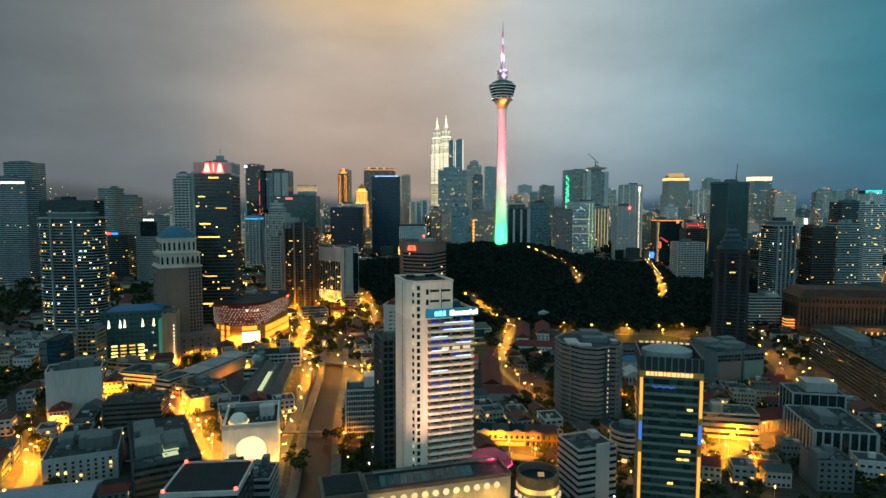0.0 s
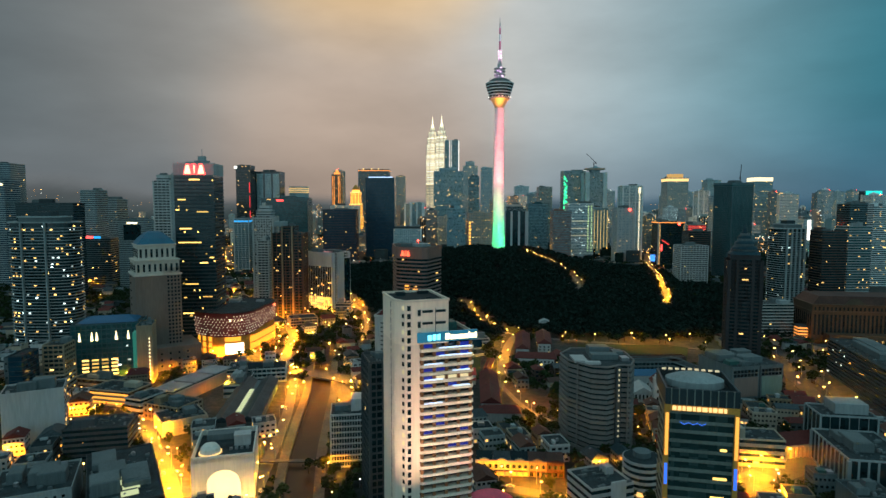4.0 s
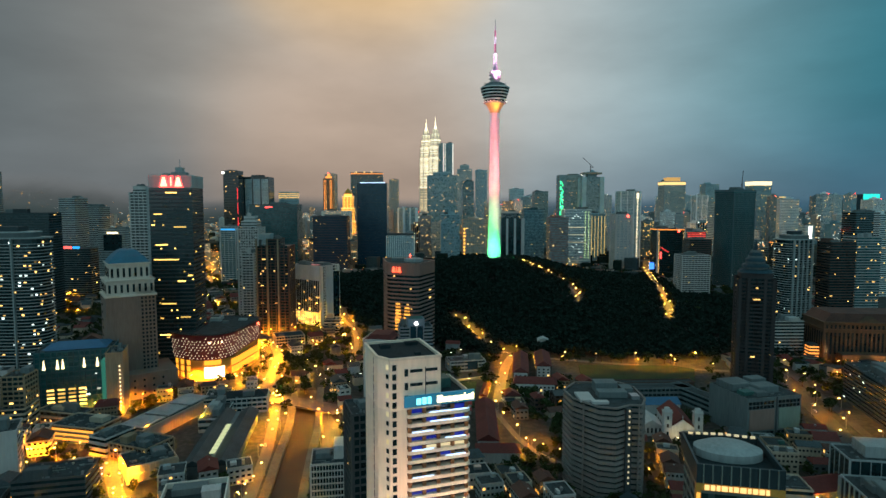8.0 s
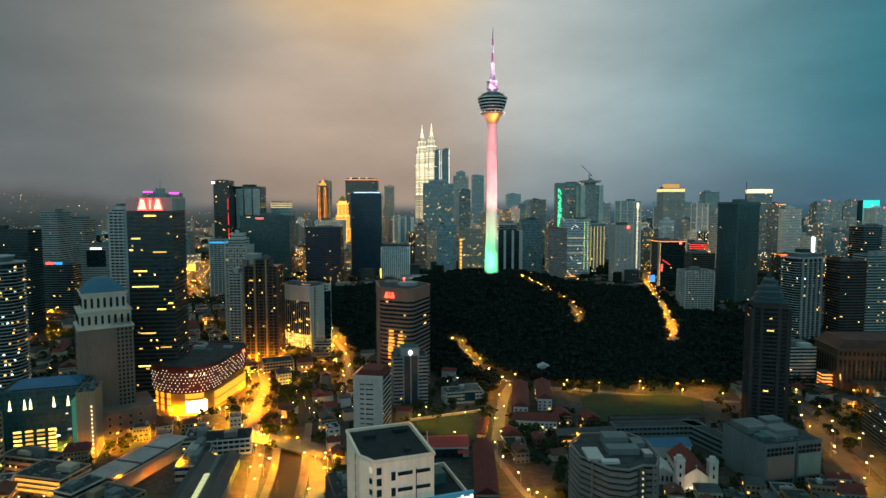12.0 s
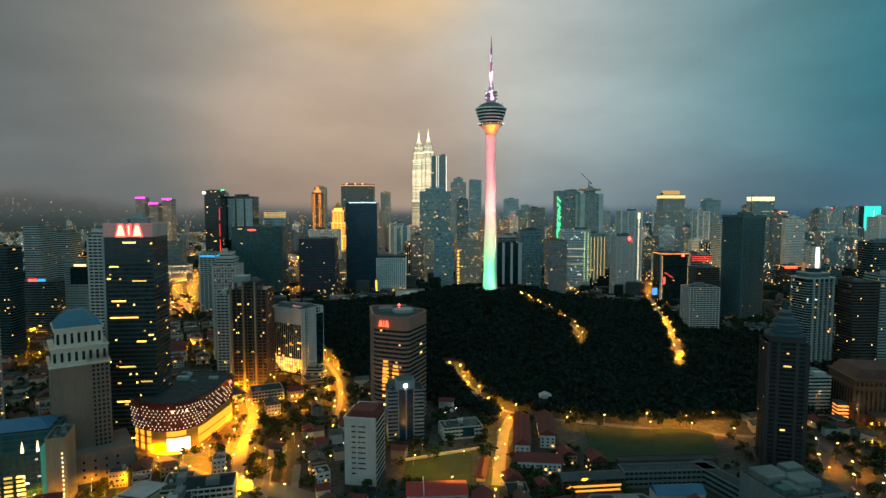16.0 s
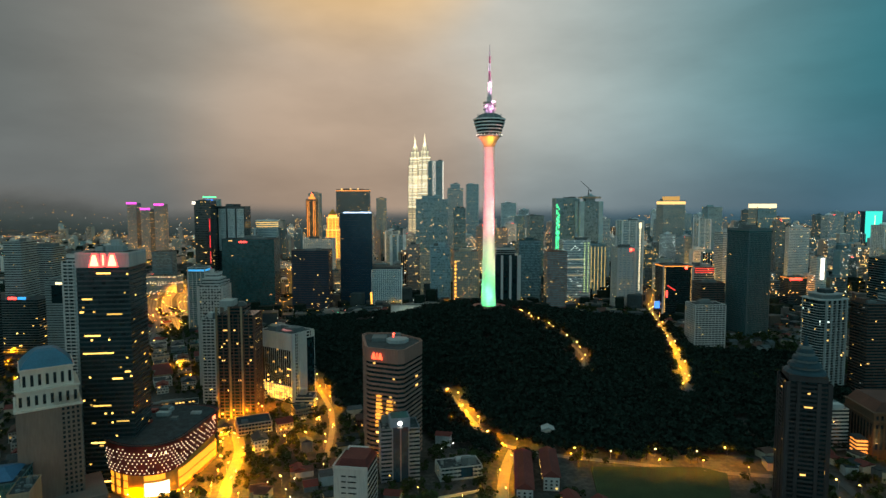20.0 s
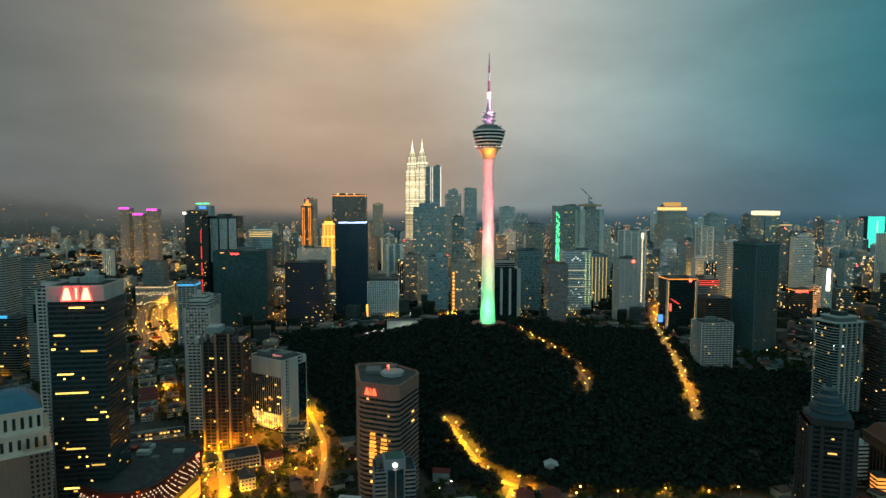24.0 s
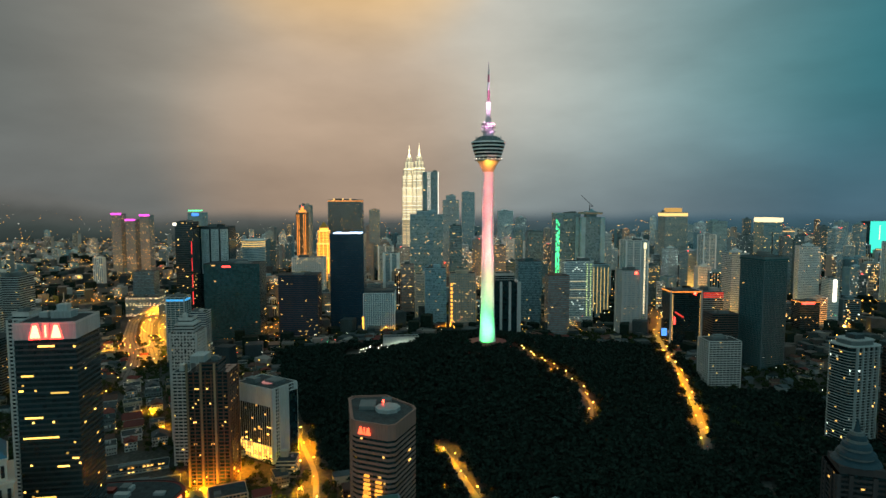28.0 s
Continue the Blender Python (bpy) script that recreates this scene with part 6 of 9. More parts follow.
for k in range(10):
    for i in range(5):
        part("window", me, "window_dark", t, at=(-18.05, -9 + i * 4.4, 2 + k * 3.5))
t = blk("glass office with blue roof and lit columns", -312, 602, 58, 36, 56, 18, wall="teal", glaze="glass_teal", sh=4.2, bays=14, band=0.18, pier=0.4, lit=0.03, litmat="lit_cool", name="office_block", plant=1)
H = t["top"]
local(t, "blue_roof", Geo().gable(0, 2, H + 1.2, 46, 30, 4.5, over=2, hip=10), "blue_paint", "blue painted metal roof")
for i, x in enumerate((-22, -12, -8, 8, 18)):
    local(t, "light_cone", Geo().lathe(x, -18.6, [(1.2, H - 14), (0.25, H - 6)], 8), "lit_signcream", "upright facade lamp")
g = Geo()
for c in range(4):
    for r in range(6):
        g.box(-18 + c * 8, -18.4, 3 + r * 3.4, 5.4, 0.4, 1.5)
local(t, "window_grid", g, "lit_yellow", "rows of lit windows", kind="stuff")
t = blk("slim tan tower with a line of lamps", -272, 590, 13, 28, 56, 18, wall="tan", glaze="tan", band=0.0, lit=0.0, name="slim_tower", plant=1)
me = Geo().box(0, 0, 0, 0.8, 0.4, 1.2).mesh("lamp_dot", "lit_signcream")
for k in range(12):
    part("lamp_dot", me, "lit_signcream", t, "small facade lamp", at=(4, -14.2, 4 + k * 3.4))
local(t, "side_screen", Geo().box(-8.2, -8, 2, 3, 12, 46), "glass_green", "green-lit glass strip")


def grey_tower():
    """Faceted concrete tower with banded floors."""
    t = thing("banded_concrete_tower", "faceted grey concrete tower with dark ribbon windows", "tower", 113, 446, 3)
    OBST.append((113, 446, 30))
    plan = [(-27, 10), (-25, -8), (-13, -24), (-3, -27), (7, -21), (14, -22), (20, -10), (21, 14), (14, 26), (-16, 26)]
    H, n = 58, 17
    local(t, "glazing", Geo().prism([(x * 0.95, y * 0.95) for x, y in plan], -3, H), "glass_dark")
    me = Geo().prism(plan, 0, H / n * 0.62).mesh("floor_band", "grey_tower")
    for k in range(n):
        part("floor_band", me, "grey_tower", t, at=(0, 0, k * H / n))
    local(t, "core_strip", Geo().box(5, -23.2, 0, 3.6, 3.5, H), "slate", "recessed dark stair strip")
    me = Geo().box(0, 0, 0, 0.9, 0.3, 1.2).mesh("stair_light", "lit_cream")
    for k in range(n):
        if k not in (2, 9):
            part("stair_light", me, "lit_cream", t, "small lit stair window", at=(5.2, -25.1, k * H / n + 1.6))
    for x in (-20, 12):
        local(t, "rib", Geo().box(x, -16 if x < 0 else -21.9, 0, 0.8, 1.0, H), "grey_tower")
    local(t, "roof_deck", Geo().prism([(x * 0.94, y * 0.94) for x, y in plan], H, H + 0.4), "flat_roof")
    g = Geo()
    for a, b in zip(plan, plan[1:] + plan[:1]):
        g.bar((a[0] * 0.98, a[1] * 0.98, H + 0.8), (b[0] * 0.98, b[1] * 0.98, H + 0.8), 0.5)
    local(t, "parapet", g, "grey_tower")
    for x, y, w, d, h, m in ((-17, -6, 9, 16, 1.6, "white"), (-10, -16, 10, 4, 1.6, "white"), (1, -2, 18, 8, 3.6, "grey"), (0, 10, 14, 10, 6, "grey"), (14, -6, 5, 7, 2.2, "metal"), (13, 8, 7, 9, 3, "grey")):
        local(t, "roof_block", Geo().box(x, y, H + 0.4, w, d, h), m)


grey_tower()


def gold_tower():
    """Glass tower with gold and blue lit corner columns and a pale curved roof."""
    t = thing("gold_trim_tower", "glass office tower with glowing gold corners and sign band", "tower", 107, 281, 3, radians(-13))
    OBST.append((107, 281, 24))
    w, d, H = 25, 27, 86
    local(t, "glazing", Geo().box(0, 0, -3, w, d, H + 3), "glass_grey")
    n = 22
    me = Geo().box(0, 0, 0, w + 0.3, d + 0.3, 1.35).mesh("spandrel", "glassband")
    for k in range(n):
        part("spandrel", me, "glassband", t, at=(0, 0, k * H / n))
    rnd = random.Random(9)
    me = Geo().box(0, 0, 0, 2.4, 0.25, 0.9).mesh("lit_window", "lit_yellow")
    for k, x in ((14, 6.2), (14, 8.8), (12, 5.4), (12, 8.0), (11, 7.5), (11, 4.6), (4, 3), (17, 8.5), (2, -5), (8, 1.0)):
        part("lit_window", me, "lit_yellow", t, "lit office window", at=(x, -d / 2 - 0.2, k * H / n + 1.6))
    for sx in (-1, 1):
        local(t, "corner_column", Geo().box(sx * (w / 2 + 0.4), -d / 2 - 0.2, 0, 1.8, 1.8, H), "gold_wall", "golden corner column")
        local(t, "column_light", Geo().box(sx * (w / 2 + 0.4), -d / 2 - 1.25, 0, 1.2, 0.3, H * 0.55), "lit_goldsoft", "glowing gold strip")
        local(t, "blue_light", Geo().box(sx * (w / 2 + 0.4), -d / 2 - 1.25, H * 0.62, 1.2, 0.3, H * 0.10), "lit_blue_soft", "glowing blue strip")
        local(t, "upper_light", Geo().box(sx * (w / 2 + 0.4), -d / 2 - 1.25, H * 0.76, 1.2, 0.3, H * 0.2), "lit_goldsoft", "glowing gold strip")
    local(t, "side_wall", Geo().box(w / 2 + 0.5, 2, 0, 0.8, d - 4, H), "pink")
    g = Geo()
    for sx, sy, ww, dd in ((0, -1, w + 2.4, 0.8), (0, 1, w + 2.4, 0.8), (-1, 0, 0.8, d + 0.8), (1, 0, 0.8, d + 0.8)):
        g.box(sx * (w / 2 + 0.8), sy * (d / 2 + 0.8), H, ww, dd, 6.5)
    local(t, "crown", g, "dark", "dark open crown wall")
    for i in range(9):
        local(t, "crown_fin", Geo().box(-w / 2 + 1 + i * (w - 2) / 8, -d / 2 - 1.3, H, 0.4, 0.5, 6.5), "glassband")
    local(t, "sign_band", Geo().box(0, -d / 2 - 0.6, H - 2.6, w, 0.8, 2.6), "gold_wall")
    g, x = Geo(), -w / 2 + 1.5
    for k in range(11):
        ww = rnd.uniform(1.0, 2.0)
        g.box(x + ww / 2, -d / 2 - 1.2, H - 2.2, ww, 0.3, 1.7)
        x += ww + 0.45
        if x > w / 2 - 2:
            break
    local(t, "sign_lettering", g, "lit_crown", "glowing golden sign shapes", kind="stuff")
    for i in range(6):
        local(t, "blue_neon", Geo().bar((-8 + i * 1.6, -d / 2 - 1.0, H - 7 - (i % 2) * 0.8), (-6.4 + i * 1.6, -d / 2 - 1.0, H - 7 - ((i + 1) % 2) * 0.8), 0.12), "lit_blue_soft", "blue neon squiggle")
    local(t, "roof_deck", Geo().box(0, 0, H + 3.2, w + 0.6, d + 0.6, 0.3), "dark_roof")
    local(t, "vault_roof", Geo().lathe(0, 3, [(12.4, H + 3.5), (12.2, H + 6.2), (8, H + 7.8), (2, H + 8.6)], 20, sx=0.95, sy=0.66), "pale", "pale curved roof cover")
    for i in range(9):
        local(t, "roof_lamp", Geo().box(-11 + i * 2.7, 12.5 - abs(i - 4) * 0.3, H + 7, 1.6, 0.5, 0.8), "lit_cream", "lit roof-edge lamp")


gold_tower()


def church():
    t = thing("church", "small white twin-towered church with red roof", "church", 189, 520, 4, radians(-8))
    OBST.append((189, 522, 24))
    local(t, "nave", Geo().box(0, 8, -2, 19, 40, 14), "white")
    local(t, "nave_roof", Geo().gable(0, 8, 12, 40, 19, 8, rz=math.pi / 2), "red_roof", "red tiled nave roof")
    local(t, "front_gable", Geo().box(0, -12.4, -2, 17, 1.4, 14).gable(0, -12.4, 12, 1.4, 17, 6.0, rz=math.pi / 2, over=0.2), "white")
    for sx in (-1, 1):
        local(t, "bell_tower", Geo().box(sx * 11, -11, -2, 6, 6, 25).box(sx * 11, -11, 23, 6.6, 6.6, 0.8).box(sx * 11, -11, 23.8, 4.6, 4.6, 2.6, taper=0.7), "white", "square white bell tower")
        for zz in (6, 12, 18):
            local(t, "belfry_window", Geo().box(sx * 11, -14.05, zz, 1.3, 0.3, 2.8), "window_dark")
        for sx2, sy2 in ((-1, -1), (1, -1)):
            local(t, "pinnacle", Geo().box(sx * 11 + sx2 * 2.6, -11 + sy2 * 2.6, 23.8, 0.8, 0.8, 2.2, taper=0.3), "white")
    local(t, "door", Geo().box(0, -13.2, -1, 3, 0.4, 4.5), "lit_crown", "glowing doorway")
    local(t, "porch_light", Geo().box(0, -13.4, 4.2, 9, 0.5, 0.5), "lit_signcream", "lit porch strip")
    local(t, "cross", Geo().box(0, -12.4, 18, 0.35, 0.35, 3).box(0, -12.4, 19.6, 1.8, 0.35, 0.35), "white")
    for i in range(6):
        local(t, "side_window", Geo().box(-9.6, -6 + i * 5.4, 3, 0.3, 1.6, 4.5), "window_dark")
    local(t, "aisle", Geo().box(-19, 12, -2, 16, 22, 9).gable(-19, 12, 7, 22, 16, 5, rz=math.pi / 2), "white")
    for i in range(5):
        local(t, "aisle_window", Geo().box(-25 + i * 3.0, 0.9, 1.5, 1.3, 0.3, 4), "window_dark")
    point("church_light", 186, 500, 6, 5000, (1.0, 0.75, 0.4), 0.5)


church()

t = blk("pale block with two blank panels and gridded windows", 258, 541, 48, 44, 34, 12, wall="grey", glaze="grey", band=0.0, lit=0.0, name="office_block", plant=4)
H = t["top"]
me = Geo().box(0, 0, 0, 2.6, 0.3, 2.4).mesh("window", "window_dark")
for i in range(14):
    if i == 7:
        continue
    for zz in (H - 4.2, H - 7.4, 3.2, 0.2):
        part("window", me, "window_dark", t, at=(-21.5 + i * 3.3, -22.1, zz))
local(t, "wall_joint", Geo().box(2.0, -22.1, 0, 1.4, 0.5, H + 1), "slate")
local(t, "blank_panel", Geo().box(-11, -22.2, 7, 22, 0.5, H - 15), "pinkpale", "dull pink blank panel")
local(t, "blank_panel", Geo().box(13.5, -22.2, 7, 19, 0.5, H - 15), "greenpale", "dull green blank panel")
for i, (x, y, w, d, h, m) in enumerate(((-12, 6, 16, 12, 5, "grey"), (8, 2, 12, 10, 3, "blue_paint"), (12, 14, 14, 10, 5, "grey"), (-16, -10, 9, 8, 3, "teal_roof"))):
    local(t, "roof_block", Geo().box(x, y, H + 0.3, w, d, h), m)

t = blk("black and white office with tall white fins", 256, 388, 36, 48, 22, -10, wall="pale", glaze="glass_dark", sh=22, bays=7, band=0.06, pier=1.1, lit=0.0, name="office_block", plant=2)
t = blk("black office block with white roof plant", 268, 426, 34, 24, 30, -10, wall="pale", glaze="glass_dark", sh=14, bays=6, band=0.1, pier=0.3, lit=0.0, name="office_block", plant=1)
local(t, "roof_block", Geo().box(4, 2, 27, 20, 16, 7), "pale")
t = blk("long dark office block with louvred floors", 379, 528, 36, 165, 36, -13.5, wall="slate", glaze="glass_dark", sh=3.2, bays=4, band=0.45, lit=0.01, litmat="lit_cool", name="office_block", plant=3)
t = blk("white office block with open gallery floors", 80, 324, 23, 22, 33, 18, wall="white", glaze="glass_dark", sh=3.6, bays=5, band=0.5, lit=0.01, name="office_block", plant=1)
local(t, "blank_wall", Geo().box(3, -11.4, 0, 8, 0.8, 33), "white")
t = thing("rounded_block", "rounded white banded block with lit ground floor", "building", 118, 373, 3)
OBST.append((118, 373, 15))
local(t, "glazing", Geo().lathe(0, 0, [(10.5, -2), (10.5, 19)], 22), "glass_dark")
me = Geo().lathe(0, 0, [(11.2, 0), (11.2, 1.5), (10.4, 1.5)], 22).mesh("floor_band", "white")
for k in range(5):
    part("floor_band", me, "white", t, at=(0, 0, 3.4 + k * 3.6))
local(t, "lit_ground_floor", Geo().lathe(0, 0, [(10.8, -1), (10.8, 2.6)], 22), "lit_yellowsoft", "glowing ground floor")
local(t, "roof_deck", Geo().lathe(0, 0, [(10.6, 19), (10.6, 19.5)], 22), "flat_roof")
local(t, "roof_room", Geo().lathe(0, 1, [(5, 19.5), (5, 22.5)], 14), "grey")
t = blk("cream striped office lit from the street", 200, 412, 36, 20, 20, -10, wall="cream", glaze="glass_dark", sh=3.4, bays=9, band=0.5, lit=0.06, name="office_block", plant=2)
t = blk("white apartment block beside the fins", 222, 336, 20, 20, 20, -5, wall="grey", glaze="grey", band=0.0, lit=0.0, name="apartment_block", plant=2)
me = Geo().box(0, 0, 0, 1.6, 0.3, 1.4).mesh("window", "window_dark")
for k in range(5):
    for i in range(5):
        part("window", me, "window_dark", t, at=(-7.6 + i * 3.8, -10.05, 1.5 + k * 3.4))
t = blk("colonnaded civic hall with red roof", 235, 425, 50, 18, 12, 12, wall="cream", glaze="cream", band=0.0, lit=0.0, name="civic_hall", cap=False)
local(t, "roof", Geo().gable(0, 0, 9, 50, 18, 5, over=1.2, hip=5), "red_roof", "red tiled hipped roof")
me = Geo().lathe(0, 0, [(0.6, 0), (0.5, 7.5)], 8).mesh("column", "cream")
for i in range(15):
    part("column", me, "cream", t, at=(-22 + i * 3.2, -10.0, 0))
t = blk("cream hotel with yellow lit floors", -178, 812, 34, 26, 20, 22, wall="cream", glaze="glass_dark", sh=3.3, bays=10, band=0.4, pier=0.6, lit=0.5, litmat="lit_warm", name="hotel_block", plant=1)
t = blk("long pale market shed", -300, 880, 72, 24, 14, 20, wall="pale", glaze="pale", band=0.0, lit=0.0, name="market_shed", plant=2)
window_grid(t, 72, 24, 11, 18, 2, lit=0.3, size=(2.4, 1.6))
t = blk("long pale market shed in front", -268, 845, 60, 20, 12, 20, wall="pale", glaze="pale", band=0.0, lit=0.0, name="market_shed", plant=2)
window_grid(t, 60, 20, 9, 15, 2, lit=0.3, size=(2.4, 1.6))
me = Geo().box(0, 0, 0, 1.5, 0.3, 1.5).mesh("window", "window_dark")
t = blk("white block with a dark red roof and narrow window strips", -46, 615, 25, 30, 60, -10, wall="white", glaze="white", band=0.0, lit=0.0, name="office_block", cap=False)
H = t["top"]
local(t, "roof", Geo().box(0, 0, H, 25.6, 30.6, 0.8).box(1, 1, H + 0.8, 22, 26, 4.5, taper=0.8), "red_roof", "dark red roof")
local(t, "parapet", Geo().box(0, -15.2, H, 26, 0.5, 2.0).box(-12.9, 0, H, 0.5, 30, 2.0), "white")
me2, me3 = Geo().box(0, 0, 0, 3.4, 0.3, 1.0).mesh("window", "window_dark"), Geo().box(0, 0, 0, 6.2, 0.3, 1.0).mesh("window", "window_dark")
for k in range(10):
    part("window", me2, "window_dark", t, at=(-5.0, -15.05, 13 + k * 4.2))
    if k > 0:
        part("window", me3, "window_dark", t, at=(1.4, -15.05, 13 + k * 4.2))
me2 = Geo().box(0, 0, 0, 0.3, 26, 2.2).mesh("side_window", "window_dark")
for k in range(13):
    part("side_window", me2, "window_dark", t, at=(12.55, 0, 4 + k * 4.2))
local(t, "stair_head", Geo().box(-3, 17, H - 6, 16, 5, 9), "white")
local(t, "dark_base", Geo().box(0, -0.3, -1, 26, 31, 5), "slate", "dark base storey")
t = blk("blue-grey office tower with a round white lamp", -18, 708, 34, 26, 52, 9, wall="bluegrey", glaze="glass_dark", sh=3.6, bays=6, band=0.5, lit=0.01, name="office_tower", plant=1)
H = t["top"]
local(t, "centre_bay", Geo().box(0, -13.6, 0, 15, 1.6, H + 2), "glass_blue", "dark glass centre bay")
for sx in (-1, 0, 1):
    local(t, "bay_fin", Geo().box(sx * 7.2, -14.4, 0, 0.9, 1.0, H + 2), "bluegrey")
local(t, "top_block", Geo().box(0, -1, H, 18, 18, 9), "bluegrey")
local(t, "top_roof", Geo().box(0, -1, H + 9, 15, 15, 0.4), "teal_roof")
o = local(t, "round_lamp", Geo().lathe(0, 0, [(1.9, -0.4), (1.9, 0.4)], 16), "lamp_disc", "round white lit disc")
o.location, o.rotation_euler = (0, -10.4, H + 4.5), (math.pi / 2, 0, 0)


M["spire_blue"] = surface("dark_blue_roof_tile", (0.012, 0.045, 0.062), var=0.2, rough=0.6)


def spire_tower():
    """Dark apartment tower with a stepped blue pagoda top."""
    t = thing("spire_tower", "dark brown apartment tower with a stepped blue spire", "tower", 309, 640, rz=radians(-20))
    OBST.append((309, 640, 26))
    z = ground(309, 640)
    w, d, H = 31, 31, 112 - z
    local(t, "core", Geo().box(0, 0, -2, w, d, H + 2), "glass_dark")
    n = 30
    me = Geo().box(0, 0, 0, w + 0.5, d + 0.5, H / n * 0.45).mesh("spandrel", "darkbrown")
    for k in range(n):
        part("spandrel", me, "darkbrown", t, at=(0, 0, k * H / n))
    for x in (-14.2, -7, 7, 14.2):
        local(t, "bay", Geo().box(x, 0, 0, 2.6, d + 1.6, H), "darkbrown")
        local(t, "side_bay", Geo().box(0, x, 0, w + 1.6, 2.6, H - 0.5), "darkbrown")
    local(t, "shoulder", Geo().box(0, 0, H, w - 4, d - 4, 5), "darkbrown")
    zz = H + 5
    for k, r in enumerate((15.5, 12.5, 9.5, 6.5)):
        local(t, "pagoda_tier", Geo().lathe(0, 0, [(r, zz), (r * 0.9, zz + 2.2), (r * 0.68, zz + 3.4)], 16), "spire_blue", "dark blue tiered roof")
        local(t, "tier_wall", Geo().lathe(0, 0, [(r * 0.7, zz + 3.2), (r * 0.7, zz + 5.4)], 16), "grey")
        zz += 5.2
    local(t, "spire", Geo().lathe(0, 0, [(2.5, zz), (0.3, zz + 9)], 8), "spire_blue")
    g = Geo()
    litup(g, random.Random(4), w, d, H, H / n, 9, 0.035, band=0.45, proud=0.4)
    local(t, "window_glow", g, "lit_warm", "few lit windows", kind="stuff")


spire_tower()


def civic_palace():
    """Ornate stone building with a mansard roof and pediment."""
    t = thing("ornate_building", "ornate brown stone building with arcades and pediment", "building", 492, 742, rz=radians(-8))
    OBST.append((470, 745, 45)), OBST.append((520, 740, 45))
    z = ground(492, 742)
    w, d, H = 108, 50, 50 - z
    local(t, "wall", Geo().box(0, 0, -2, w, d, H + 2), "tan_dark")
    local(t, "plinth_hall", Geo().box(4, -32, -2, w - 18, 16, 15), "tan_dark")
    local(t, "cornice", Geo().box(0, 0, H - 8, w + 2, d + 2, 1.2), "tan_dark")
    local(t, "top_cornice", Geo().box(0, 0, H, w + 2.4, d + 2.4, 1.4), "tan_dark")
    local(t, "mansard_roof", Geo().box(0, 0, H + 1.4, w - 2, d - 2, 9, taper=0.86), "rust_roof", "dark red mansard roof")
    local(t, "pediment", Geo().gable(-8, -d / 2 + 2, H + 1, 24, 6, 7, rz=0, over=0, hip=9.0), "tan_dark")
    tall = Geo().box(0, 0, 0, 2.2, 0.5, 24).mesh("tall_window", "window_dark")
    top = Geo().box(0, 0, 0, 2.0, 0.5, 4).mesh("attic_window", "window_dark")
    side = Geo().box(0, 0, 0, 0.5, 2.2, 24).mesh("side_window", "window_dark")
    pil = Geo().box(0, 0, 0, 1.3, 1.0, H - 10).mesh("pilaster", "tan_dark")
    for i in range(24):
        x = -w / 2 + 3 + i * (w - 6) / 23
        part("tall_window", tall, "window_dark", t, at=(x, -d / 2, 10))
        part("attic_window", top, "window_dark", t, at=(x, -d / 2, H - 6))
        part("pilaster", pil, "tan_dark", t, at=(x + 2.2, -d / 2 - 0.3, 2))
    for i in range(9):
        part("side_window", side, "window_dark", t, at=(-w / 2, -d / 2 + 4 + i * 5.2, 10))
    arch = Geo().box(0, 0, 0, 1.6, 0.5, 3.6).mesh("lit_arch", "lit_crown_soft")
    for i in range(13):
        part("lit_arch", arch, "lit_crown_soft", t, "golden lit arch window", at=(-38 + i * 6.6, -40.1, 4))
    local(t, "gate_lamp", Geo().box(-22, -46, 1, 4, 2, 4), "lit_signcream", "bright gate lamp")
    g = Geo()
    for k in range(5):
        g.box(-w / 2 - 9, -d / 2 + 6, 2 + k * 3.6, 10, 12, 1.2)
    local(t, "lit_side_floor", g, "lit_orange", "orange lit annex floors", kind="stuff")
    local(t, "annex", Geo().box(-w / 2 - 9, -d / 2 + 8, -2, 9.6, 11.6, 22), "dark")


civic_palace()
for dx in (-40, -12, 16, 44):
    spot("palace_light", (492 + dx, 688, 12), (494 + dx, 716, 32), 1.6e4, (1.0, 0.52, 0.18), 110, 0.8, 1.0)

t = blk("school block with long white window rows", 198, 606, 78, 14, 16, 2, wall="grey", glaze="glass_dark", sh=3.6, bays=20, band=0.5, pier=0.5, lit=0.0, name="school_block", plant=0)
t = blk("brown roofed school block behind", 205, 628, 84, 10, 14, 2, wall="brown", glaze="brown", band=0.0, lit=0.0, name="school_block", plant=0)
t = blk("blue roofed school hall", 192, 575, 36, 16, 13, 2, wall="white", glaze="white", band=0.0, lit=0.0, name="school_hall", cap=False)
local(t, "roof", Geo().gable(0, 0, t["top"], 36, 16, 4, over=1), "blue_paint", "blue metal roof")
t = blk("long school wing beside the lane", 235, 588, 12, 60, 16, 20, wall="grey", glaze="glass_dark", sh=3.5, bays=3, band=0.5, lit=0.0, name="school_block", plant=0)
t = blk("long house with a red ribbed roof", 43, 532, 15, 84, 14, -3, wall="white", glaze="white", band=0.0, lit=0.0, name="long_house", cap=False)
local(t, "roof", Geo().gable(0, 0, t["top"], 84, 15, 5, rz=math.pi / 2, over=0.8), "red_roof", "red ribbed pitched roof")
me3 = Geo().box(0, 0, 0, 0.3, 1.4, 1.6).mesh("window", "window_dark")
for i in range(20):
    for k in range(3):
        part("window", me3, "window_dark", t, at=(-7.55, -38 + i * 4, 1.5 + k * 3.5))
t = blk("house with a red roof across the end", 47, 484, 30, 15, 11, -3, wall="white", glaze="white", band=0.0, lit=0.0, name="end_house", cap=False)
local(t, "roof", Geo().gable(0, 0, t["top"], 30, 15, 4, over=1, hip=4), "red_roof", "red hipped roof")
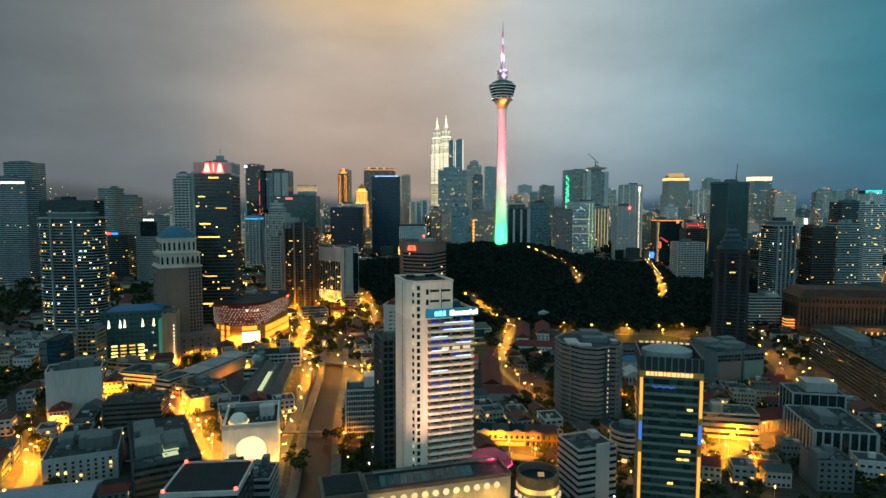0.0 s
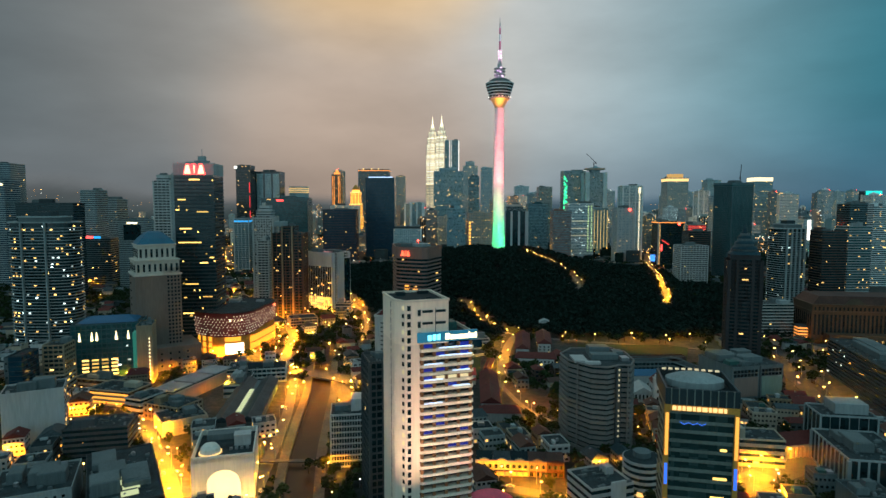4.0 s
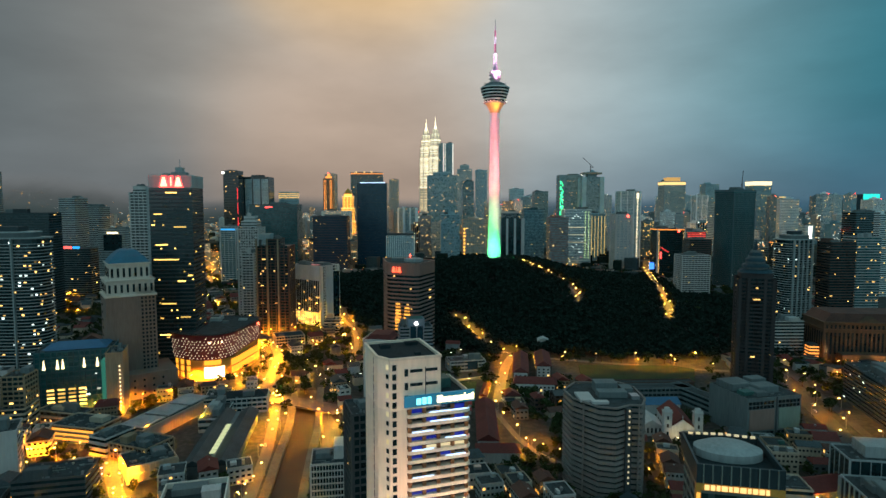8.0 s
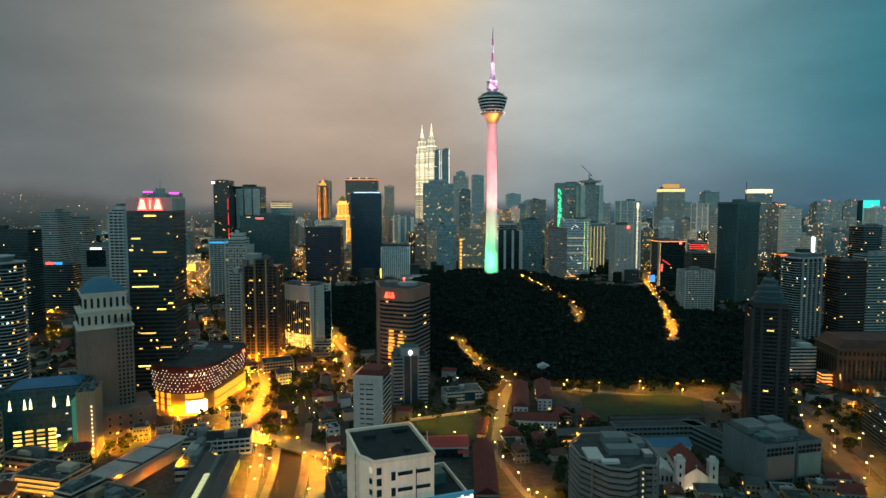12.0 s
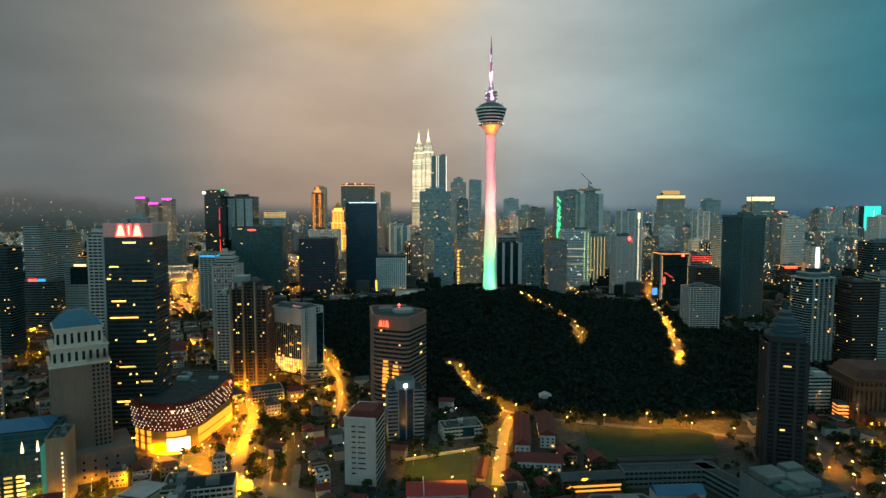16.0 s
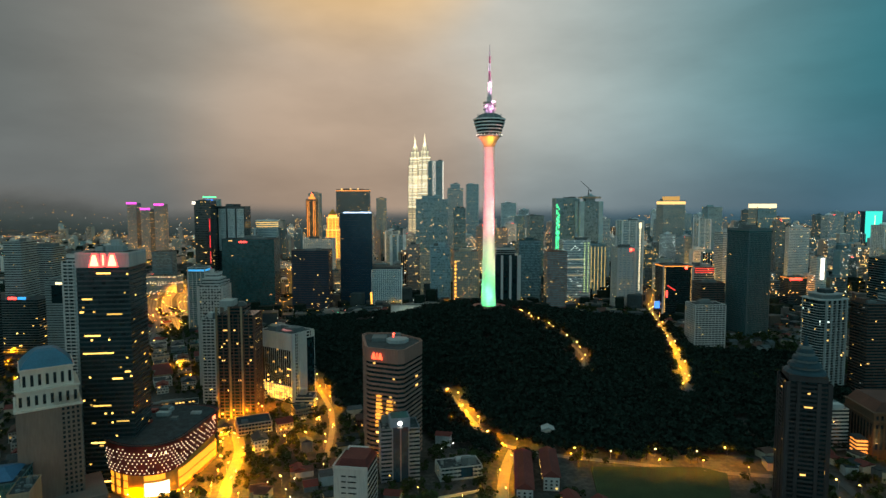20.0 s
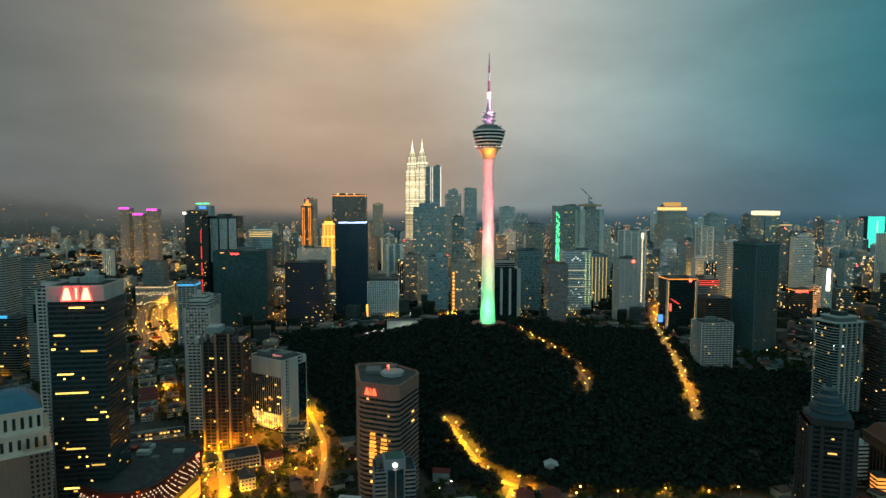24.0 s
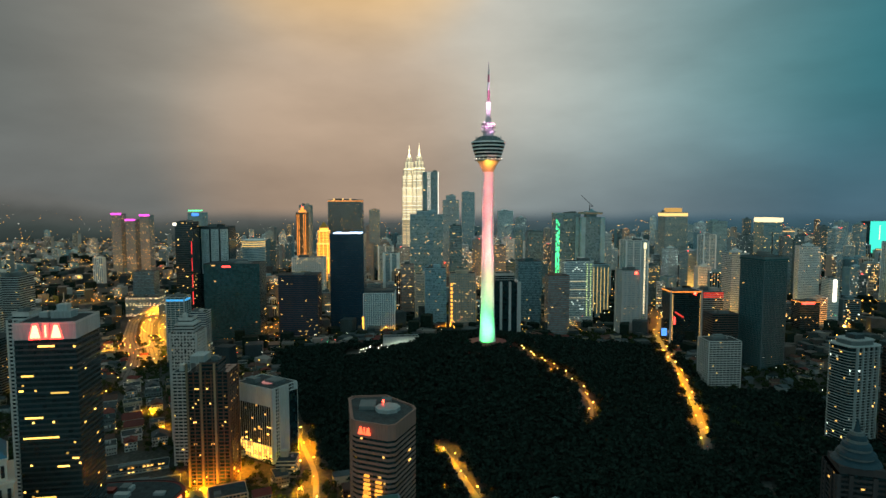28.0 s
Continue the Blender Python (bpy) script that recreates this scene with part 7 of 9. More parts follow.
t = blk("white hall with a bright red pitched roof", 11, 584, 45, 23, 12, 2, wall="white", glaze="white", band=0.0, lit=0.0, name="red_roofed_hall", cap=False)
local(t, "roof", Geo().gable(0, 0, t["top"], 45, 23, 3.4, over=0.8), "bright_red_roof", "bright red metal roof")
local(t, "roof_rib", Geo().box(-10, 0, t["top"], 0.7, 25, 3.9), "white")
local(t, "dark_opening", Geo().box(6, -11.5, 0, 24, 0.4, 7), "window_dark", "dark open hall front")
local(t, "red_canopy", Geo().box(18, -15, 6, 9, 8, 0.4), "bright_red_roof", "red canopy")
# garden wall, low office and red houses round the small lawn
whole("trim_garden_wall", Geo().bar((-15, 651, 5.2), (20, 664, 5.2), 0.9).bar((20, 664, 5.2), (55, 676, 5.2), 0.9), "shop_cream", "lit cream garden wall round the lawn", "wall")
for x, y in ((-6, 651), (14, 658), (34, 666), (50, 671)):
    point("garden_light", x, y, 8, 2600, (1.0, 0.55, 0.14), 0.4)
t = blk("low pale office with a dark glass panel", 36, 706, 38, 20, 16, 12, wall="pale", glaze="glass_dark", sh=3.6, bays=10, band=0.5, pier=0.4, lit=0.05, name="low_office", plant=2)
local(t, "glass_panel", Geo().box(5, -10.3, 2, 11, 0.5, 9), "glass_blue", "dark blue glass panel")
t = blk("long red-roofed arcade beside the road", 51, 633, 7, 42, 6, -11, wall="cream", glaze="cream", band=0.0, lit=0.0, name="arcade", cap=False)
local(t, "roof", Geo().gable(0, 0, t["top"], 42, 7, 2.2, rz=math.pi / 2, over=0.6), "red_roof", "dull red pitched roof")
for label, cx, cy, w, d, top, rz in (("long school house with a dark red roof", 93, 692, 15, 76, 16, -8), ("school wing with a dark red roof and white end", 118, 702, 15, 58, 17, -8), ("school hall with a wide dark red roof", 98, 632, 40, 18, 14, -8)):
    t = blk(label, cx, cy, w, d, top, rz, wall="brown", glaze="brown", band=0.0, lit=0.0, name="school_house", cap=False)
    H, lone = t["top"], w > d
    local(t, "roof", Geo().gable(0, 0, H, max(w, d), min(w, d), 4.5, rz=0 if lone else math.pi / 2, over=0.8, hip=3), "red_roof", "dark red tiled roof")
    local(t, "end_wall", Geo().box(0, -d / 2 - 0.3, 0, w * 0.9, 0.6, H - 0.5), "white", "white end wall")
    window_grid(t, w, d + 1.2, H, max(3, int(w / 4)), 3, size=(1.8, 1.5), lit=0.1, seed=int(cx))
    window_grid(t, w, d, H, max(3, int(d / 4)), 3, face="l", size=(1.8, 1.5), lit=0.12, seed=int(cy))
t = blk("long dark block lit orange from the street", 133, 598, 50, 14, 14, 5, wall="brown", glaze="glass_brown", sh=3.6, bays=12, band=0.3, pier=0.5, lit=0.0, name="gallery_block", cap=False)
# orange street light on the front put in as two glowing rows
rows_of(t, "lit_gallery", "lit_orange_win", 44, 14.6, (1.4, 5.0), 1.5, 0.2, "glowing row for orange street light")
local(t, "roof", Geo().gable(0, 0, t["top"], 50, 14, 3, over=1), "grey_roof", "dark grey metal roof")
t = blk("small white pavilion with a pediment at the wood's edge", 131, 772, 12, 10, 22, -5, wall="white", glaze="white", band=0.0, lit=0.0, name="pavilion", cap=False)
local(t, "pediment", Geo().gable(0, 0, t["top"], 10, 12, 3, rz=math.pi / 2, over=0.8), "pale", "pale pediment roof")
for i in range(4):
    local(t, "column", Geo().lathe(-4.8 + i * 3.2, -5.6, [(0.5, 0), (0.45, t["top"])], 8), "white")
point("pavilion_light", 128, 758, ground(128, 758) + 8, 3500, (1.0, 0.6, 0.2), 0.4)

# the old market quarter by the river
t = blk("long dark market hall with a glowing skylight", -152, 508, 30, 104, 12, 7, wall="grey", glaze="grey", band=0.0, lit=0.0, name="market_hall", cap=False)
H = t["top"]
for x in (-9, 9):
    local(t, "roof", Geo().gable(x, 0, H, 104, 14, 4.2, rz=math.pi / 2, over=0.5), "grey_roof", "dark metal pitched roof")
me = Geo().box(0, 0, 0, 3.6, 5.4, 0.6).mesh("skylight", "lit_skylight")
for i in range(9):
    part("skylight", me, "lit_skylight", t, "glowing skylight", at=(0, -36 + i * 6, H + 2.6))
t = blk("long market shed with pale metal roofs", -216, 556, 26, 82, 13, -16, wall="cream", glaze="cream", band=0.0, lit=0.0, name="market_shed", plant=0)
window_grid(t, 26, 82, 10, 5, 2, lit=0.2, size=(2.6, 1.8))
window_grid(t, 26, 82, 10, 16, 2, face="l", lit=0.35, size=(2.6, 1.8))
for i in range(3):
    local(t, "roof_sheet", Geo().box(0, -26 + i * 27, t["top"] + 1.2, 22, 24, 0.8), "pale_roof", "pale metal roof sheet")
t = blk("corner block with glowing orange floor bands", -266, 530, 40, 26, 15, -14, wall="cream", glaze="glass_brown", sh=3.6, bays=8, band=0.45, lit=0.0, name="corner_block", plant=1)
rows_of(t, "lit_band", "lit_orange_win", 38, 26.4, (2, 5.6, 9.2), 1.5, 0.3, "glowing orange window band")
t = blk("yellow lit colonnaded shop block", -190, 470, 30, 28, 13, 36, wall="cream", glaze="cream", sh=4, bays=9, band=0.2, pier=0.7, lit=0.0, name="shop_block", plant=1)
t = blk("white gallery block by the bridge", -163, 592, 38, 24, 15, 12, wall="white", glaze="glass_dark", sh=3.7, bays=9, band=0.4, pier=0.5, lit=0.03, name="gallery_block", plant=1)
local(t, "roof", Geo().gable(0, 0, t["top"] + 1, 36, 22, 3.5, over=1, hip=6), "dark_roof", "dark hipped roof")
t = blk("dark apartment block with rounded dark roof", -222, 424, 38, 24, 24, 12, wall="slate", glaze="glass_dark", sh=3.3, bays=8, band=0.5, lit=0.02, name="apartment_block", plant=1)
t = blk("long dark apartment slab with lit light wells", -170, 352, 34, 74, 22, 30, wall="slate", glaze="glass_dark", sh=3.3, bays=8, band=0.5, lit=0.03, litmat="lit_cool", name="apartment_slab", plant=5)
me = Geo().box(0, 0, 0, 8, 5.5, 0.5).mesh("light_well", "lit_skylight")
for i in range(5):
    part("light_well", me, "lit_skylight", t, "glowing light well", at=(2 + (i % 2), -26 + i * 7.5, t["top"] + 0.4))
t = blk("stained white apartment block", -217, 352, 38, 38, 19, 24, wall="pale", glaze="pale", band=0.0, lit=0.0, name="apartment_block", plant=4)
window_grid(t, 38, 38, 16, 9, 5, lit=0.05)
window_grid(t, 38, 38, 16, 9, 5, face="l", lit=0.05, seed=2)
for i in range(5):
    local(t, "water_tank", Geo().lathe(-14 + i * 6, 10 - (i % 2) * 14, [(1.3, t["top"]), (1.3, t["top"] + 2), (0.4, t["top"] + 2.6)], 10), "metal")
t = blk("low block with a blue-grey metal roof", -205, 300, 44, 22, 14, 14, wall="grey", glaze="grey", band=0.0, lit=0.0, name="low_block", cap=False)
window_grid(t, 44, 22, 11, 12, 3, lit=0.1)
local(t, "roof", Geo().gable(0, 0, t["top"], 44, 22, 3, over=1), "bluegrey", "blue-grey metal roof")
t = blk("small white block with dark roof by the river", -97, 300, 18, 20, 26, 4, wall="pale", glaze="glass_dark", sh=3.4, bays=4, band=0.5, lit=0.0, name="small_block", plant=3)
t = blk("office block with rows of lit windows", -330, 540, 30, 24, 24, 12, wall="cream", glaze="glass_dark", bays=8, lit=0.3, litmat="lit_yellow", name="office_block", plant=2)
t = blk("twin slab office with a dark joint", -325, 545, 16, 20, 48, 8, wall="tan", glaze="glass_dark", bays=4, band=0.4, pier=0.5, lit=0.1, name="slim_tower", plant=1)
t = blk("dark slim slab tower", -338, 520, 10, 26, 46, 8, wall="dark", glaze="glass_blue", bays=3, band=0.1, lit=0.0, name="slim_tower", plant=0)


# dense shop rows of the market
t = blk("shop block with cluttered dark red roofs", -205, 492, 34, 24, 15, -22, wall="tan", glaze="glass_brown", sh=3.6, bays=9, band=0.5, pier=0.5, lit=0.2, litmat="lit_warm", name="shop_block", plant=3)
t = blk("white shop block with a dark pitched roof", -232, 505, 16, 26, 16, -22, wall="white", glaze="glass_dark", sh=3.6, bays=4, band=0.5, lit=0.1, name="shop_block", plant=1)
t = blk("low shop row with bright white lamps", -176, 560, 18, 46, 13, 7, wall="pale", glaze="glass_dark", sh=3.5, bays=5, band=0.5, lit=0.25, litmat="lit_yellow", name="shop_row", plant=3)
t = blk("low shop row with rusty roof", -188, 596, 20, 30, 14, 12, wall="cream", glaze="glass_dark", sh=3.5, bays=5, band=0.5, lit=0.2, name="shop_row", plant=2)
t = blk("low orange lit shop row", -300, 562, 46, 16, 13, -14, wall="cream", glaze="glass_brown", sh=3.6, bays=10, band=0.45, lit=0.4, litmat="lit_warm", name="shop_row", plant=2)

# a lit terrace of old shophouses on the square
M["arcade_glow"] = glow("arcade_light", (1.0, 0.42, 0.05), 1.1, vary=0.5)


def terrace_house(x, y, w, roof, wall, lit, label):
    t = thing("terrace_shophouse", label, "house", x, y, None, radians(-4), group="terrace of old shophouses")
    OBST.append((x, y + 8, 8.5))
    d, h = 17.0, 8.4
    local(t, "wall", Geo().box(0, d / 2, -1, w - 0.1, d, h + 1), wall)
    local(t, "roof", Geo().gable(0, d / 2 + 0.6, h, w - 0.2, d - 1.4, 3.6, over=0.0), roof)
    local(t, "parapet", Geo().box(0, 0.1, h, w, 0.7, 1.3).box(0, 0.0, h + 1.3, w * 0.5, 0.6, 0.9).box(0, 0.0, h + 2.2, w * 0.22, 0.5, 0.6), wall)
    local(t, "cornice", Geo().box(0, -0.25, h - 0.4, w, 0.7, 0.4).box(0, -0.2, 3.9, w, 0.6, 0.35), wall)
    for i in range(4):
        local(t, "pilaster", Geo().box(-w / 2 + 0.4 + i * (w - 0.8) / 3, -0.25, 0, 0.6, 0.5, h), wall)
    for i in range(3):
        u = -w / 3 + i * w / 3
        local(t, "arcade_opening", Geo().box(u, -0.02, 0.3, w / 3 - 1.2, 0.3, 2.9).box(u, -0.02, 3.2, w / 3 - 1.9, 0.3, 0.5), "arcade_glow" if lit else "window_dark", "glowing arcade opening" if lit else "")
        local(t, "upper_window", Geo().box(u, -0.02, 4.9, 1.2, 0.3, 2.1).box(u, -0.02, 7.0, 0.8, 0.3, 0.3), "window_dark")
        local(t, "shutter", Geo().box(u - 0.95, -0.1, 4.9, 0.6, 0.2, 2.1).box(u + 0.95, -0.1, 4.9, 0.6, 0.2, 2.1), "teal_roof")
    local(t, "awning", Geo().box(0, -1.0, 3.55, w - 1, 1.8, 0.15), "rust_roof")


for i, (roof, wall, lit) in enumerate((("dark_roof", "shop_cream", True), ("grey_roof", "shop_cream", True), ("dark_roof", "shop_cream", True), ("rust_roof", "tan", False), ("rust_roof", "brown", False))):
    terrace_house(28 + i * 10.7, 391 - i * 0.75, 10.7, roof, wall, lit, "old cream shophouse with a golden lit arcade" if lit else "old brown shophouse with a dark arcade")

# ---- low houses between the towers ----
# lamps of the yards, squares and side streets, and their strength
YARD_LAMPS = [(-262, 369, 0.6), (-247, 339, 0.6), (-397, 591, 1), (-530, 965, 2), (-588, 1035, 2), (-277, 485, 0.6), (-294, 527, 0.8), (-203, 457, 1), (-149, 373, 1.2), (-196, 764, 1.6),
              (-209, 704, 0.8), (-190, 664, 1.2), (-285, 700, 1), (-527, 1511, 3), (-297, 418, 0.5), (-142, 606, 1), (-120, 689, 0.4), (-135, 774, 0.5), (-121, 868, 1), (-112, 811, 1),
              (80, 747, 0.6), (71, 499, 0.8), (36, 381, 0.5), (58, 377, 0.6), (78, 372, 0.5), (152, 736, 0.3), (-66, 389, 0.5), (185, 379, 1.2), (201, 394, 1), (100, 388, 0.5), (126, 590, 0.9), (22, 600, 0.4), (-8, 640, 0.3), (185, 352, 1), (408, 660, 0.3), (228, 733, 0.35),
              (266, 727, 0.35), (298, 731, 0.35), (145, 474, 0.7), (-237, 1075, 1.5), (-145, 790, 0.6), (30, 872, 1), (-567, 1133, 2), (-311, 1258, 4), (-259, 1116, 2), (-133, 930, 1.2),
              (-298, 1369, 2.5), (-302, 965, 1.2), (-334, 1008, 1.2), (-590, 1363, 2), (-128, 1470, 2), (-60, 1470, 2), (70, 1480, 3), (-30, 1490, 2), (130, 1490, 2), (440, 700, 0.3), (-165, 700, 1.4), (-150, 744, 1), (-178, 850, 1.4), (-218, 812, 1.2), (-240, 470, 0.6), (-310, 470, 0.5), (-330, 640, 1.2), (-235, 610, 0.8), (-182, 545, 0.8), (-120, 540, 0.7)]
for q in ((-262, 484, 1), (-279, 484, 0.8), (-290, 579, 1), (-428, 615, 1.2), (-254, 363, 0.5), (-278, 393, 0.5), (-191, 562, 0.8), (-132, 503, 0.8), (-116, 417, 0.7), (-75, 553, 1),
          (-117, 553, 0.8), (-167, 400, 1.2), (-273, 409, 0.8), (-623, 1098, 1.5), (-625, 1258, 1.5), (-313, 568, 1), (-302, 627, 1.2), (-259, 602, 1.2), (-168, 601, 1.2), (-132, 641, 1),
          (-202, 785, 1.5), (-116, 782, 0.6), (-118, 913, 1), (-216, 832, 1.2), (-188, 872, 1), (-107, 815, 1.2), (-440, 1098, 1.2), (-319, 1304, 4), (-264, 1162, 1.5), (-343, 1022, 1),
          (-240, 540, 1), (-300, 500, 1), (-215, 520, 0.8), (-340, 590, 1)):
    if all((q[0] - ox) ** 2 + (q[1] - oy) ** 2 > (0.7 * r) ** 2 for ox, oy, r in OBST + TOWER_SPOTS):
        YARD_LAMPS.append(q)
OBST += [(x, y, 5.0) for x, y, k in YARD_LAMPS]


def near_line(x, y, lines_, dist):
    for line in lines_:
        for p in line:
            if (p[0] - x) ** 2 + (p[1] - y) ** 2 < dist * dist:
                return True
    return False


RIVER_FINE = []
for a, b in zip(RIVER, RIVER[1:]):
    RIVER_FINE += [(a[0] + (b[0] - a[0]) * i / 8, a[1] + (b[1] - a[1]) * i / 8) for i in range(9)]
STREETS = [v for k, v in ROAD_LINES.items()]


def free_spot(x, y, r):
    if near_line(x, y, STREETS, r + 5.0) or near_line(x, y, [RIVER_FINE], r + 18):
        return False
    if any((x - ox) ** 2 + (y - oy) ** 2 < (0.7 * orad + 0.5 * r) ** 2 for ox, oy, orad in TOWER_SPOTS):
        return False
    return all((x - ox) ** 2 + (y - oy) ** 2 > (r + orad) ** 2 for ox, oy, orad in OBST)


HOUSE_LABELS = {
    "red_roof": "small shophouse with a red tiled roof", "rust_roof": "small shophouse with a rusty metal roof",
    "grey_roof": "small shophouse with a grey metal roof", "teal_roof": "small shophouse with a green metal roof",
    "flat_roof": "small concrete house with a stained flat roof", "dark_roof": "small concrete house with a dark flat roof",
}


def house(x, y, w, d, h, rz, roof, wall, rnd, glow_chance=0.36):
    t = thing("shophouse", HOUSE_LABELS[roof], "house", x, y, None, rz, group="low shophouses")
    shell = local(t, "wall", Geo().box(0, 0, -2, w, d, h + 2), wall)
    n = max(1, min(4, int(h / 3.3)))
    dark, glim = Geo(), Geo()
    busy = rnd.random() < 0.45
    for k in range(n):
        z = 0.9 + k * h / n
        for along in (True, False):
            span = w if along else d
            m = max(2, int(span / rnd.choice((2.4, 2.8, 3.4))))
            for i in range(m):
                u = (-0.5 + (i + 0.5) / m) * span * 0.94
                q = glim if rnd.random() < glow_chance * ((0.9 if busy else 0.3) if k == 0 else 0.22) else dark
                if along:
                    q.box(u, 0, z, span / m * 0.56, d + 0.3, 1.5)
                else:
                    q.box(0, u, z, w + 0.3, span / m * 0.5, 1.4)
    part("window_band", dark, "window_dark", shell, "small dark windows", kind="stuff")
    if glim.v:
        part("lit_window_band", glim, rnd.choice(("lit_warm_house", "lit_orange_win", "lit_warm_house", "lit_cream")), shell, "lit windows and shopfronts", kind="stuff")
    if roof in ("flat_roof", "dark_roof"):
        g = Geo()
        for sx, sy, ww, dd in ((0, -1, w + 0.2, 0.3), (0, 1, w + 0.2, 0.3), (-1, 0, 0.3, d - 0.4), (1, 0, 0.3, d - 0.4)):
            g.box(sx * w / 2, sy * d / 2, h - 0.2, ww, dd, 1.2)
        local(t, "parapet", g, wall)
        local(t, "roof_deck", Geo().box(0, 0, h, w - 0.3, d - 0.3, 0.2), roof)
        for _ in range(rnd.randint(1, 2)):
            bx, by = rnd.uniform(-0.32, 0.32) * w, rnd.uniform(-0.32, 0.32) * d
            local(t, "roof_hut", Geo().box(bx, by, h + 0.2, rnd.uniform(1.5, 4.5), rnd.uniform(1.5, 4.5), rnd.uniform(1.2, 3.2)), rnd.choice((wall, "metal", "pale", "teal_roof")))
        if rnd.random() < 0.5:
            bx, by = rnd.uniform(-0.3, 0.3) * w, rnd.uniform(-0.3, 0.3) * d
            local(t, "water_tank", Geo().lathe(bx, by, [(1.0, h + 0.2), (1.0, h + 1.8), (0.3, h + 2.2)], 10), "metal")
    else:
        along = w >= d
        local(t, "roof", Geo().gable(0, 0, h, w if along else d, d if along else w, 0.28 * min(w, d), rz=0 if along else math.pi / 2, over=0.6, hip=rnd.choice((0, 0, 2.5))), roof)
        if rnd.random() < 0.5:
            local(t, "roof_vent", Geo().box(rnd.uniform(-0.2, 0.2) * w, rnd.uniform(-0.2, 0.2) * d, h + 0.1 * min(w, d), 1.2, 1.2, 1.8), "metal")
    OBST.append((x, y, 0.42 * max(w, d)))


def fill_houses():
    rnd = random.Random(21)
    made = 0
    # x range, y range, grid turn, roofs, house height
    zones = [
        (-345, -75, 290, 640, 20, ("rust_roof", "flat_roof", "grey_roof", "dark_roof", "flat_roof", "red_roof"), (9, 15)),
        (20, 130, 355, 480, 12, ("rust_roof", "flat_roof", "grey_roof", "dark_roof"), (8, 13)),
        (60, 150, 560, 735, 6, ("rust_roof", "red_roof", "dark_roof", "red_roof", "rust_roof"), (7, 13)),
        (130, 330, 330, 520, -12, ("red_roof", "flat_roof", "rust_roof", "flat_roof", "grey_roof"), (8, 14)),
        (-60, 60, 715, 830, 8, ("rust_roof", "dark_roof", "rust_roof", "flat_roof", "red_roof"), (6, 11)),
        (-420, -130, 760, 1150, 25, ("flat_roof", "grey_roof", "rust_roof", "red_roof", "dark_roof"), (6, 12)),
        (-700, -300, 560, 1200, 14, ("flat_roof", "dark_roof", "grey_roof", "flat_roof"), (10, 26)),
        (330, 620, 560, 1150, -14, ("flat_roof", "dark_roof", "grey_roof", "red_roof"), (7, 16)),
    ]
    for zi, (x0, x1, y0, y1, turn, roofs, hs) in enumerate(zones):
        a = radians(turn)
        step = 19 if y0 < 700 else 27
        cx, cy = (x0 + x1) / 2, (y0 + y1) / 2
        span = int(max(x1 - x0, y1 - y0) / step) + 2
        for j in range(-span, span):
            for i in range(-span, span):
                u, v = i * step + rnd.uniform(-2, 2), j * step + rnd.uniform(-2, 2)
                x, y = cx + u * math.cos(a) - v * math.sin(a), cy + u * math.sin(a) + v * math.cos(a)
                if not (x0 < x < x1 and y0 < y < y1):
                    continue
                w, d = rnd.uniform(9, 17) * step / 19, rnd.uniform(9, 17) * step / 19
                if not free_spot(x, y, 0.36 * max(w, d)) or rnd.random() < (0.42 if zi in (2, 4) else 0.10) or hillside(x, y):
                    continue
                if made > 292:
                    return
                house(x, y, w, d, rnd.uniform(*hs), a + rnd.choice((0, math.pi / 2)) + rnd.uniform(-0.06, 0.06), rnd.choice(roofs), rnd.choice(("brown", "tan", "brown", "grey", "rust_roof") if zi in (2, 4) else ("white", "cream", "pale", "grey", "pale", "tan")), rnd)
                made += 1


def hillside(x, y):
    """Whether the wooded hill or the trees round it cover this place."""
    if y < 735 or y > 1345:
        return False
    if y > 960:
        left = -150 - (y - 960) * 0.30
    elif y > 850:
        left = -85 - (y - 850) * 0.6
    else:
        left = 75 - (y - 735) * 1.4
    right = 345 + (y - 735) * 0.22 + (150 if 745 < y < 1060 else 0)
    return left < x < right


M["lit_warm_house"] = glow("warm_house_window", (1.0, 0.50, 0.12), 1.8, vary=0.6)
fill_houses()

# ---- trees ----


def leaf_cloud(rnd, n, rx, rz_, size):
    """Leaf clumps of an uneven crown: small tilted four-sided tufts round a broken ball of lobes."""
    v, f = [], []
    lobes = [(rnd.uniform(-0.5, 0.5) * rx, rnd.uniform(-0.5, 0.5) * rx, rnd.uniform(-0.35, 0.45) * rz_, rnd.uniform(0.42, 0.68)) for _ in range(6)]
    for _ in range(n):
        lx, ly, lz, lr = rnd.choice(lobes)
        a, b = rnd.uniform(0, 2 * math.pi), math.acos(rnd.uniform(-0.75, 1))
        r = lr * rnd.uniform(0.72, 1.05)
        px, py, pz = lx + r * rx * math.sin(b) * math.cos(a), ly + r * rx * math.sin(b) * math.sin(a), lz + r * rz_ * math.cos(b)
        s = size * rnd.uniform(0.6, 1.4)
        t1 = Vector((rnd.uniform(-1, 1), rnd.uniform(-1, 1), rnd.uniform(-0.5, 0.5))).normalized()
        t2 = t1.cross(Vector((rnd.uniform(-1, 1), rnd.uniform(-1, 1), rnd.uniform(-1, 1)))).normalized()
        k = len(v)
        c = Vector((px, py, pz))
        v += [tuple(c + t1 * s), tuple(c + t2 * s * 0.7), tuple(c - t1 * s), tuple(c - t2 * s * 0.7)]
        f.append((k, k + 1, k + 2, k + 3))
    return v, f


OPEN_LANES = ROAD_LINES["road_tower_lane"] + ROAD_LINES["road_hill_east"][:60]


